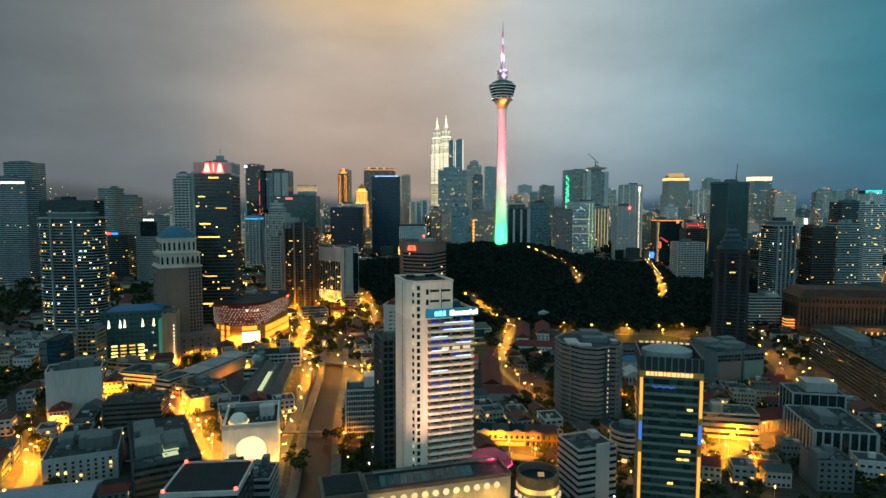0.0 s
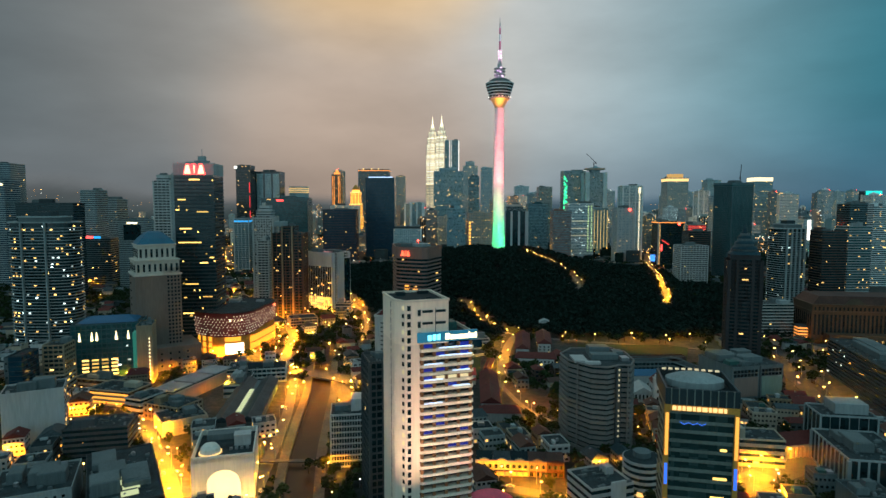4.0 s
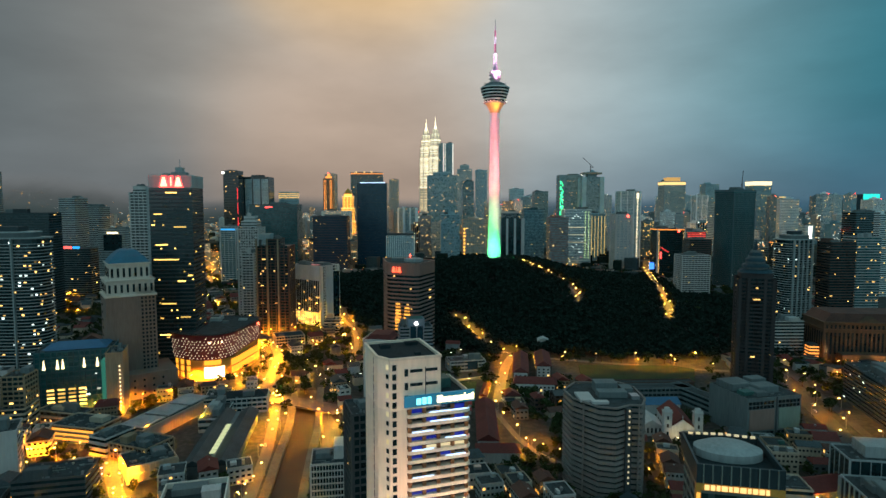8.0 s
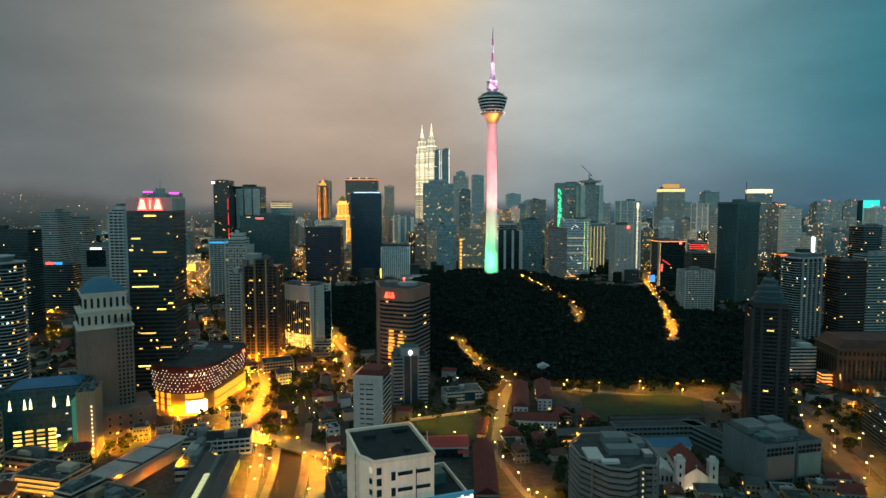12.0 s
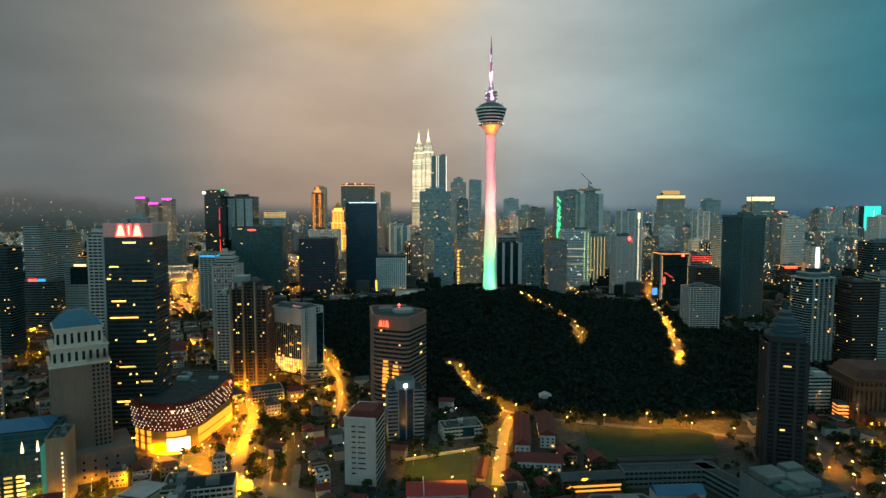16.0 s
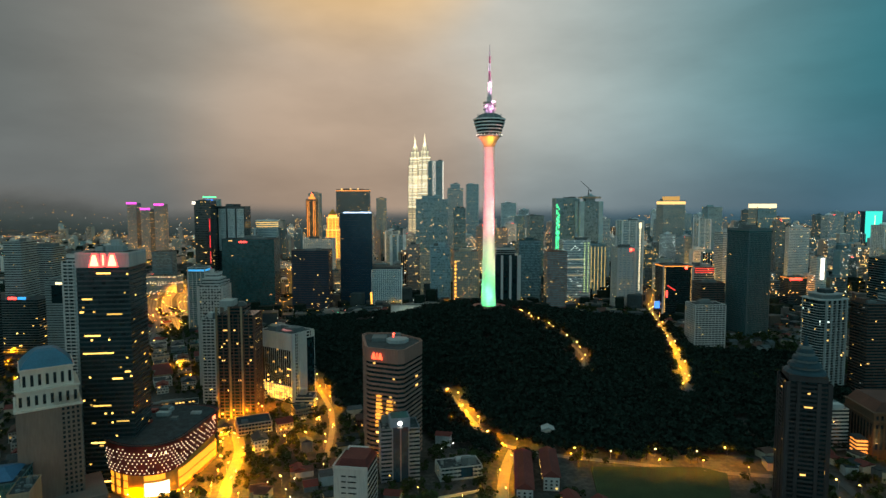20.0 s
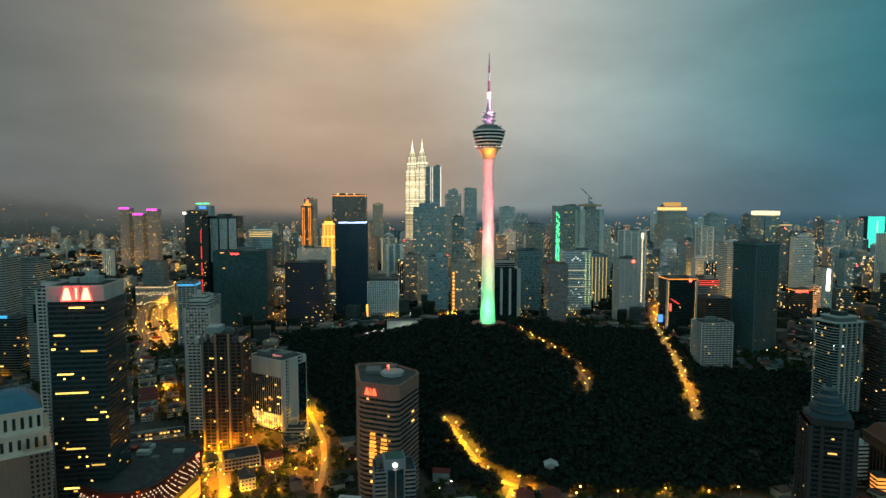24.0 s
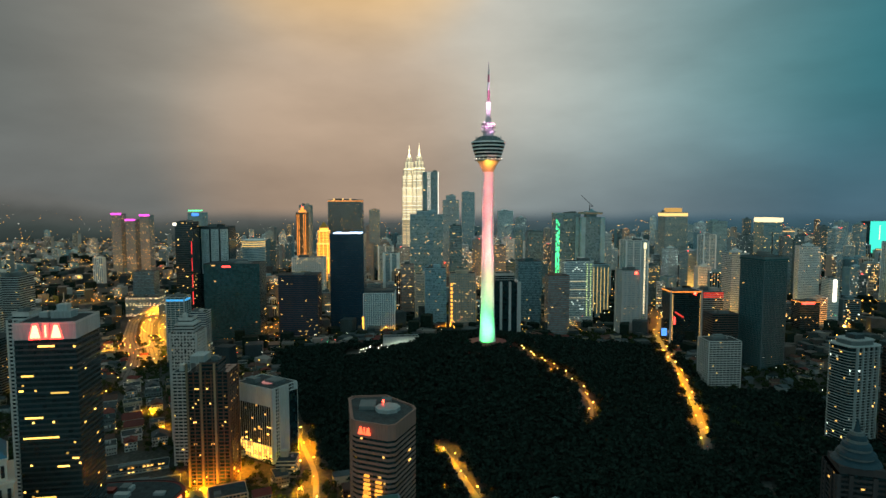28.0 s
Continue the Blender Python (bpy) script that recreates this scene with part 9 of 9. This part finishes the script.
def far_towers():
    rnd = random.Random(314)
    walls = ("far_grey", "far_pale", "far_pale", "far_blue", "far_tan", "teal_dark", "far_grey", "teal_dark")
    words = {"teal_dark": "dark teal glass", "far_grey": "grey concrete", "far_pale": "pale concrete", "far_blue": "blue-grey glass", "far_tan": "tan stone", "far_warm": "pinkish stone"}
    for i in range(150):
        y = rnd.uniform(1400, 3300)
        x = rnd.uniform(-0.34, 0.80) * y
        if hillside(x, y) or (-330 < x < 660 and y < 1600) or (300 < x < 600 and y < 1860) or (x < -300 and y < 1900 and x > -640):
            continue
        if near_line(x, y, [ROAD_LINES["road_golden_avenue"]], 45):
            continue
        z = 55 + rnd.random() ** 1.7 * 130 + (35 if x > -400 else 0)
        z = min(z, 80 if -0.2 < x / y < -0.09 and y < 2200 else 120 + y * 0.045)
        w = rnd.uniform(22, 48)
        # warm haze on the left is put into the choice of wall colours
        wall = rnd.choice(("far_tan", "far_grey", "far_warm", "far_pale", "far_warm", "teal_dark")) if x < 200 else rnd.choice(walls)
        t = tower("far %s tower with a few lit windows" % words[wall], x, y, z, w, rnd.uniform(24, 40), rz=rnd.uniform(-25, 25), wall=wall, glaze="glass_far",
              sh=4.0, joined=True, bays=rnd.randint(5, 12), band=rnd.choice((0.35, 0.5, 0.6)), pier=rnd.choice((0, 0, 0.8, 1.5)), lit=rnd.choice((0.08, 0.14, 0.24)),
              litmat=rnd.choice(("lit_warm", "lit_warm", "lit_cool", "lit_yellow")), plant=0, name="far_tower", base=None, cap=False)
        top = t["top"]
        local(t, "roof_block", Geo().box(0, 0, top, w * 0.5, 12, 4).box(0, 0, top + 4, w * 0.2, 6, 3), wall)
        u = rnd.random()
        if u < 0.5:
            local(t, "roof_lamp", Geo().box(rnd.uniform(-0.4, 0.4) * w, -10, top, 1.6, 1.6, 2.2), "beacon" if u < 0.3 else "lit_white", "red roof lamp" if u < 0.3 else "white roof lamp")


far_towers()


def far_blocks():
    """Countless middle-high blocks between and behind the towers."""
    rnd = random.Random(2718)
    walls = {m: Geo() for m in ("block_grey", "block_pale", "block_tan", "block_teal")}
    bands = {m: Geo() for m in ("glass_far", "window_dark")}
    glows = {m: Geo() for m in ("lit_block_warm", "lit_block_white")}
    lamps = {m: Geo() for m in ("beacon", "lit_white", "lit_crown")}
    for _ in range(1500):
        y = 1430 + 2650 * rnd.random() ** 0.85
        side = rnd.uniform(-0.85, 0.88)
        x = side * y
        if hillside(x, y) or (-330 < x < 660 and y < 1620) or (300 < x < 600 and y < 1860) or (-760 < x < -380 and y < 2150) or near_line(x, y, [ROAD_LINES["road_hill_east"], ROAD_LINES["road_golden_avenue"]], 34):
            continue
        if side < -0.3:
            if rnd.random() < 0.45:
                continue
            h = rnd.uniform(12, 34) if rnd.random() < 0.86 else rnd.uniform(50, 100)
        else:
            h = 18 + 85 * rnd.random() ** 1.5 + (50 * rnd.random() if rnd.random() < 0.2 else 0)
        gz = ground(x, y)
        h = min(h, 26 if -0.26 < side < -0.09 and y < 2300 else 95 + y * 0.04)
        w, d, a = rnd.uniform(16, 40), rnd.uniform(14, 30), rnd.uniform(-0.4, 0.4)
        c, q = math.cos(a), math.sin(a)
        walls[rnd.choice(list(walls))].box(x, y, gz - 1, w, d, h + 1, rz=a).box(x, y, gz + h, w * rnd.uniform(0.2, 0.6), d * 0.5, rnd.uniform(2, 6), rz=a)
        n = max(2, int(h / 4.2))
        band = bands[rnd.choice(list(bands))]
        if rnd.random() < 0.6:
            for k in range(n):
                band.box(x, y, gz + k * h / n + 1.6, w * 0.9 + (0.35 if k else 0.3), d + 0.4, 1.7, rz=a)
        else:
            m = max(2, int(w / 5))
            for k in range(m):
                u = (-0.5 + (k + 0.5) / m) * w
                band.box(x + c * u, y + q * u, gz + 2, w / m * 0.5, d + 0.4, h - 4, rz=a)
        busy = rnd.choice((0.03, 0.08, 0.16, 0.3))
        cols = max(3, int(w / 4))
        for k in range(n):
            for i in range(cols):
                if rnd.random() < busy:
                    u, v = (-0.5 + (i + 0.5) / cols) * w * 0.94, -d / 2 - 0.35
                    glows["lit_block_warm" if rnd.random() < 0.75 else "lit_block_white"].box(x + c * u - q * v, y + q * u + c * v, gz + k * h / n + 1.7, 2.2, 0.3, 1.6, rz=a)
        u = rnd.random()
        if u < 0.22:
            lamps["beacon" if u < 0.1 else "lit_white" if u < 0.17 else "lit_crown"].box(x, y - d / 2, gz + h, 1.8 if u < 0.17 else w * 0.8, 1.6, 1.6)
    for nm, geos, lab, cat in (("far_walling", walls, "hazy walls of countless far blocks", "buildings"), ("far_glazing", bands, "dark window bands of far blocks", "windows"),
                               ("far_windows", glows, "lit windows of far blocks", "windows"), ("far_roof_lamps", lamps, "roof lamps of far blocks", "lights")):
        for m, g in geos.items():
            tagged(new(nm, g.mesh(nm, m)), lab, cat, kind="stuff")


# block walls lightened, with the haze in front of them put into the colour
M["block_grey"] = surface("hazed_block_grey", (0.38, 0.45, 0.47), var=0.2, rand=0.45, island=True)
M["block_pale"] = surface("hazed_block_pale", (0.62, 0.64, 0.61), var=0.2, rand=0.3, island=True)
M["block_tan"] = surface("hazed_block_tan", (0.44, 0.35, 0.29), var=0.2, rand=0.45, island=True)
M["block_teal"] = surface("hazed_block_teal", (0.15, 0.27, 0.31), var=0.2, rand=0.5, island=True)
M["lit_block_warm"] = glow("far_block_window", (1.0, 0.56, 0.18), 3.0, vary=0.95)
M["lit_block_white"] = glow("far_block_cool_window", (0.85, 0.95, 0.9), 2.2, vary=0.95)
far_blocks()

# ---- lights and signs of the skyline ----
M["lit_crown_white"] = glow("white_crown_light", (1.0, 0.82, 0.48), 1.5)
M["lit_redstrip"] = glow("red_strip_light", (1.0, 0.05, 0.06), 1.2)
M["lit_goldstrip"] = glow("gold_strip_light", (1.0, 0.68, 0.2), 0.9)
M["lit_yellowgreen"] = glow("yellow_green_lamps", (0.75, 1.0, 0.35), 1.3)
M["lit_strip_white"] = glow("white_strip_lamps", (1.0, 0.86, 0.55), 1.5)
M["screen_blue"] = glow("blue_screen", (0.05, 0.25, 1.0), 1.8)
M["sign_redsoft"] = glow("soft_red_band", (1.0, 0.08, 0.06), 1.0)
M["pink_disc"] = glow("pink_roof_glow", (0.9, 0.35, 0.35), 0.35)


def find(label):
    return next(o for o in scene.objects if o.parent is None and o.get("label") == label)


def crown_box(label, h, mat, grow=0.6, z_off=0.0, name="lit_crown", frac=1.0):
    t = find(label)
    g = next(o for o in t.children if o.name.startswith("glazing"))
    w, d = g.dimensions.x, g.dimensions.y
    local(t, name, Geo().box(0, 0, t["top"] + z_off, w * frac + grow, d * frac + grow, h), mat, "brightly lit crown")
    return t, w, d


crown_box("tall tower with a golden lit crown", 10, "lit_crown", z_off=-12)
crown_box("tall tower with a golden lit crown", 14, "lit_crown_soft", z_off=1, frac=0.6, name="upper_crown")
crown_box("dark tower with a bright white crown", 12, "lit_crown_white", z_off=0)
crown_box("dark tower with a lit top edge", 2.5, "lit_crown", z_off=-3)
crown_box("dark blue glass tower with a lit top edge", 2.6, "lit_bluewhite", z_off=0.3, frac=0.8)
t = find("round tower with a lit crown")
for k in range(3):
    local(t, "crown_ring", Geo().lathe(0, 0, [(25.8, t["top"] - 4 - k * 5), (25.8, t["top"] - 2.6 - k * 5)], 28), "lit_crown", "lit crown ring")
crown_box("tower with cream crown under a crane", 5, "cream", z_off=-6)
crown_box("slim tower with a blue-lit top", 3, "sign_blue", z_off=-6)
t, w, d = crown_box("tall brown tower with bright roof lamps", 2.5, "lit_orange", z_off=-5)
for dx in (-40, -8, 20):
    local(t, "roof_lamp", Geo().lathe(dx, -28, [(3, t["top"]), (3, t["top"] + 5)], 8), "lit_crown", "bright roof lamp")
t, w, d = crown_box("tall dark tower with a bright corner lamp", 1.5, "dark", z_off=0)
local(t, "corner_lamp", Geo().box(-w / 2, -d / 2, t["top"] - 6, 6, 4, 5), "lit_white", "bright corner lamp")
g = Geo()
for k in range(5):
    g.box(w / 2 - 2, -d / 2 - 0.6, 30 + k * 34, 1.2, 0.8, 26)
local(t, "red_strip", g, "lit_redstrip", "red light strip", kind="stuff")
t = find("tall tower with pale gridded facade")
for i in range(4):
    local(t, "bay_panel", Geo().box(-29.5 + i * 19.6, -22.8, t["top"] - 96, 15.5, 0.8, 92), "haze_glass", "pale glazed bay")
    g = Geo()
    for k in range(6):
        g.box(-36.4 + i * 19.6 + k * 2.8, -23.4, t["top"] - 96, 0.6, 0.8, 92)
    for k in range(24):
        g.box(-29.5 + i * 19.6, -23.3, t["top"] - 96 + k * 3.9, 15.5, 0.6, 0.7)
    local(t, "bay_grille", g, "far_pale", "pale bay grille", kind="stuff")
local(t, "corner_lamp", Geo().box(-36, -23, t["top"] - 3, 8, 3, 4), "lit_white", "bright corner lamp")
t = find("dark teal glass office block")
local(t, "red_sign", Geo().box(-10, -25.4, t["top"] - 6, 16, 0.8, 3), "sign_red", "glowing red sign")
t = find("low office block with a red and blue sign")
local(t, "red_sign", Geo().box(-7, -20.6, t["top"] + 1, 13, 0.8, 4), "sign_red", "glowing red sign")
local(t, "blue_sign", Geo().box(7, -20.6, t["top"] + 1, 12, 0.8, 4), "sign_blue", "glowing blue sign")
t = find("pale office block with a dark screen wall")
local(t, "dark_screen", Geo().box(2, -18.4, t["top"] - 34, 30, 0.8, 26), "glass_dark", "tall dark screen wall")
local(t, "top_sign", Geo().box(2, -18.6, t["top"] - 6, 18, 0.8, 2.4), "lit_signcream", "glowing top sign")
# green light strips
t = find("dark tower strung with green light strips")
rnd_g = random.Random(8)
me = Geo().box(0, 0, 0, 2.2, 0.6, 4.6).mesh("green_strip", "lit_green")
for k in range(34):
    z = 30 + k * 5.6
    for c in range(3):
        if rnd_g.random() < 0.6:
            part("green_strip", me, "lit_green", t, "glowing green strip", at=(-31 + c * 3.4 + rnd_g.uniform(-0.5, 0.5), -25.5, z))
local(t, "roof_lamp", Geo().box(30, -24, t["top"], 5, 3, 4), "lit_white", "bright roof lamp")
# golden strips
t = find("dark tower with golden light strips")
for i in range(5):
    local(t, "gold_strip", Geo().box(-16 + i * 8, -18.4, 20, 1.0, 0.6, t["top"] - 26), "lit_goldstrip", "glowing gold strip")
t = find("curved white and glass office building")
for i in range(2):
    g = Geo()
    for k in range(24):
        g.box(18 + i * 8, -22.9, 22 + k * 4.8, 1.6, 0.6, 2.0)
    local(t, "dot_column", g, "lit_yellowgreen", "column of yellow-green lamps", kind="stuff")
g = Geo()
for k in range(3):
    g.box(-4, -22.9, 60 + k * 18, 48, 0.5, 1.2)
local(t, "lit_line", g, "lit_cream", "lit floor line", kind="stuff")
# the bright vertical strip and white square
t = find("pale tower with a bright vertical light strip")
g = Geo()
for k in range(44):
    g.box(17, -20.6, 24 + k * 3.3, 3.0, 0.6, 1.7)
local(t, "light_strip", g, "lit_strip_white", "bright vertical light strip", kind="stuff")
local(t, "white_panel", Geo().box(17, -20.8, t["top"] - 17, 6, 0.6, 13), "lit_strip_white", "bright white panel")
t = find("white slab tower with a red roof lamp")
local(t, "red_lamp", Geo().lathe(9, -20, [(2.6, t["top"] - 6), (2.6, t["top"] - 1)], 10), "beacon", "round red lamp")
# hotel in red and gold
t = find("hotel tower with red and gold lights")
g = Geo()
for k in range(24):
    g.box(-26.5, -23.0, 10 + k * 3.7, 1.6, 0.6, 1.8)
    g.box(26.5, -23.0, 10 + k * 3.7, 0.8, 0.6, 1.8)
local(t, "gold_column", g, "lit_crown", "golden dotted light columns", kind="stuff")
local(t, "side_frame", Geo().box(29.5, 0, 0, 2.5, 47, t["top"] + 2), "bal_white", "white side wall")
local(t, "frame_fin", Geo().box(-29, -21, 0, 1.2, 4, t["top"] + 2), "bal_white")
for k in range(5):
    local(t, "red_slash", Geo().box(-20 + k * 3.4, -23.0, 62 - k * 2.2, 3.6, 0.6, 2.0), "sign_redsoft", "red light slash")
local(t, "gold_rim", Geo().box(0, 0, t["top"] - 1.6, 58.5, 46.5, 1.6), "lit_orange", "orange roof rim light")
local(t, "red_sign", Geo().box(-22, -23.4, 40, 3, 0.8, 14), "sign_red", "glowing red sign")
local(t, "red_disc", Geo().lathe(16, -23, [(2.5, t["top"] - 6), (2.5, t["top"] - 1)], 10), "beacon", "round red lamp")
local(t, "screen", Geo().box(-36, -10, 16, 10, 1, 14), "screen_blue", "glowing blue street screen")
t = find("block with red light bands")
for k in range(3):
    local(t, "red_band", Geo().box(0, -20.4, t["top"] - 4 - k * 4, 40, 0.8, 1.6), "sign_redsoft", "red light band")
t = find("pale hotel slab with gridded windows")
g = Geo()
for k in range(11):
    g.box(-24, -18.6, 4 + k * 8.5, 4, 0.8, 5)
local(t, "lit_corner", g, "lit_gold", "golden lit corner", kind="stuff")
t = find("curved-corner hotel with ribbed facade")
local(t, "lit_column", Geo().box(-34, -20.6, 2, 4, 0.8, 26), "lit_gold", "golden lit column")
local(t, "dark_crown", Geo().box(0, 0, t["top"], 62, 38, 6), "slate", "dark crown with sign letters")
t = find("white stepped apartment tower with small dark windows")
me = Geo().box(0, 0, 0, 2.0, 0.4, 2.0).mesh("small_window", "window_dark")
for k in range(14):
    for i in range(6):
        if (i + k) % 2:
            part("small_window", me, "window_dark", t, at=(-11.5 + i * 4.6, -15.9, 40 + k * 7.0))
t = find("tall brown and grey apartment tower")
for sx in (-20.6, -7.0, 6.5):
    local(t, "pale_strip", Geo().box(sx, -15.6, 0, 2.0, 1.4, t["top"] + 1), "tan", "pale vertical wall strip")
local(t, "west_strip", Geo().box(-20.9, 2, 0, 1.2, 12, t["top"] + 1), "white", "pale blank wall strip")
local(t, "crown_block", Geo().box(-12, 0, t["top"], 14, 20, 7), "pale", "pale roof block")
# residential slab: lit podium and roof disc
t = find("white residential slab with blank end wall")
H = t["top"]
g = Geo()
for k in range(4):
    for i in range(12):
        g.box(-18.6, -24 + i * 4.2, 2 + k * 4.2, 0.8, 1.6, 3.0)
local(t, "lit_podium_window", g, "lit_yellow", "rows of lit podium windows", kind="stuff")
window_grid(t, 37.2, 55.6, H - 18, 15, 22, face="l", size=(2.2, 1.9), z0=19, lit=0.03)
local(t, "end_wall", Geo().box(-2, -27.6, 0, 14, 1.4, H + 1), "white", "blank white end wall")
local(t, "dark_end", Geo().box(12, -27.4, 0, 12, 1.2, H - 8), "glass_dark", "dark glazed end")
# pink light on the roof deck is put in as a faint glow
local(t, "roof_disc", Geo().lathe(0, -4, [(8, H + 0.4), (8, H + 1.2)], 20), "pink_disc", "pink-lit roof deck")
local(t, "roof_lamp", Geo().lathe(0, -4, [(0.8, H + 1.2), (0.8, H + 2.4)], 8), "beacon", "red roof lamp")


def screen_tower():
    """Far tower wrapped in a colour screen."""
    t = tower("far tower wrapped in a cyan and blue screen", 1775, 2482, 216, 66, 50, wall="dark", glaze="glass_blue", band=0.2, lit=0.0, plant=1)
    H = t["top"]
    local(t, "screen", Geo().box(0, -25.6, H - 120, 67, 1.2, 122), "sign_cyan", "cyan lit screen wall")
    local(t, "screen_line", Geo().box(4, -26.4, H - 70, 2.5, 0.6, 56), "lit_strip_white", "white line on the screen")


screen_tower()
tower("tall pale tower in distant haze", -800, 1131, 238, 52, 40, wall="pale", glaze="glass_blue", lit=0.02)
t = tower("pale slab tower with a bright lit band", -790, 1085, 206, 74, 40, wall="pale", glaze="glass_blue", lit=0.04)
local(t, "lit_band", Geo().box(12, -20.5, t["top"] - 8, 44, 0.6, 3.4), "lit_signcream", "bright lit band")
for x, zt in ((-1106, 250), (-1056, 228), (-1004, 245)):
    t = tower("dark apartment tower with a magenta roof light", x, 2500, zt, 34, 40, wall="far_warm", glaze="glass_far", lit=0.16, litmat="lit_warm", plant=0)
    local(t, "magenta_rim", Geo().box(0, -20.6, t["top"] - 3, 38, 0.8, 7.0), "sign_magenta", "magenta roof strip")
t = tower("slim tower with a blue screen and green rim", -650, 2040, 262, 44, 40, wall="far_blue", glaze="glass_blue", lit=0.02, plant=0)
local(t, "blue_screen", Geo().box(0, -20.6, t["top"] - 8, 20, 0.8, 8), "screen_blue", "glowing blue screen")
local(t, "green_rim", Geo().box(0, -20.9, t["top"] + 6, 40, 0.8, 3), "lit_green", "green light rim")
t = tower("tall round-cornered tower with open frame top", -362, 1250, 112, 26, 26, wall="white", glaze="glass_blue", lit=0.01)
t = tower("low hotel with brightly lit floors", -640, 1660, 72, 76, 40, wall="cream", glaze="glass_dark", lit=0.8, litmat="lit_signcream", name="hotel_block")
t = tower("slab tower above the lit hotel", -655, 1705, 128, 50, 30, wall="grey", glaze="glass_dark", band=0.5, lit=0.01)

t = tower("slim grey tower with a tall white light wall", 905, 1500, 128, 24, 24, wall="far_grey", glaze="haze_glass", lit=0.06, plant=1)
local(t, "light_wall", Geo().box(2, -12.5, t["top"] - 50, 8, 0.8, 48), "lit_white", "tall glowing white light wall")
t = tower("low block with red glowing roof signs", 800, 1420, 92, 40, 30, wall="dark", glaze="glass_dark", lit=0.06, plant=1)
local(t, "red_sign", Geo().box(-4, -15.4, t["top"] - 5, 26, 0.8, 4), "sign_red", "glowing red roof sign")
local(t, "gold_rim", Geo().box(0, 0, t["top"] - 0.8, 41, 31, 1.0), "lit_orange", "orange roof rim light")

tower("dark plum-coloured office block", -230, 1420, 152, 76, 50, wall="plum", glaze="navy_glass", band=0.4, lit=0.03, plant=2)
tower("pale hotel with a grid of lit windows", -262, 1700, 160, 74, 40, wall="far_pale", glaze="glass_far", band=0.5, pier=1.4, bays=14, lit=0.3, plant=2, name="hotel_tower")
tower("warm stone apartment tower with lit bays", -20, 1640, 148, 30, 30, wall="far_warm", glaze="glass_far", band=0.5, lit=0.2, plant=1, name="residential_tower")
tower("white apartment tower with a dark slot", -62, 1720, 168, 34, 30, wall="far_pale", glaze="glass_dark", band=0.2, pier=5, bays=2, lit=0.08, plant=1, name="residential_tower")
tower("tan office tower with floodlit base", 15, 1590, 132, 34, 30, wall="far_tan", glaze="glass_far", band=0.5, pier=1.0, lit=0.16, plant=1)
tower("slim pink-lit apartment tower", 205, 1700, 186, 28, 28, wall="far_warm", glaze="glass_far", band=0.45, lit=0.2, plant=1, name="residential_tower")

# cranes on the roofs
def crane(x, y, z, turn):
    t = thing("roof_crane", "slender tower crane on a roof", "crane", x, y, z, radians(turn))
    local(t, "mast", Geo().bar((0, 0, 0), (0, 0, 16), 0.9), "mesh_metal")
    local(t, "jib", Geo().bar((-6, 0, 14), (22, 0, 40), 0.6), "mesh_metal")
    local(t, "counterweight", Geo().box(-6, 0, 11, 4, 2, 3), "mesh_metal")


crane(588, 1210, 204, 60)
crane(450, 1790, 271, 150)

# lamps strewn in the hill's clearing and park
g = Geo()
rnd_p = random.Random(17)
for _ in range(90):
    x, y = rnd_p.uniform(-95, 72), rnd_p.uniform(1208, 1290)
    g.box(x, y, ground(x, y) + rnd_p.uniform(3, 7), 0.6, 0.6, 0.6)
tagged(new("park_lights", g.mesh("park_lights", "lamp_white")), "small white lamps in the hill park", "lights", kind="stuff")
t = blk("low pale park pavilion on the hill", -25, 1262, 60, 14, 66, 5, wall="pale", glaze="pale", band=0.0, lit=0.0, name="pavilion", plant=0)
spot("park_light", (-25, 1235, ground(-25, 1235) + 14), (-25, 1240, ground(-25, 1240)), 2.5e4, (0.85, 1.0, 0.75), 150, 0.6)
spot("park_light", (30, 1235, ground(30, 1235) + 14), (30, 1240, ground(30, 1240)), 2.5e4, (0.85, 1.0, 0.75), 150, 0.6)

# lit trees and fences along the far edge of the field
for x in (150, 186, 226, 262, 296):
    point("field_edge_light", x, 722, ground(x, 722) + 3.5, 5200, (1.0, 0.34, 0.01), 0.4)
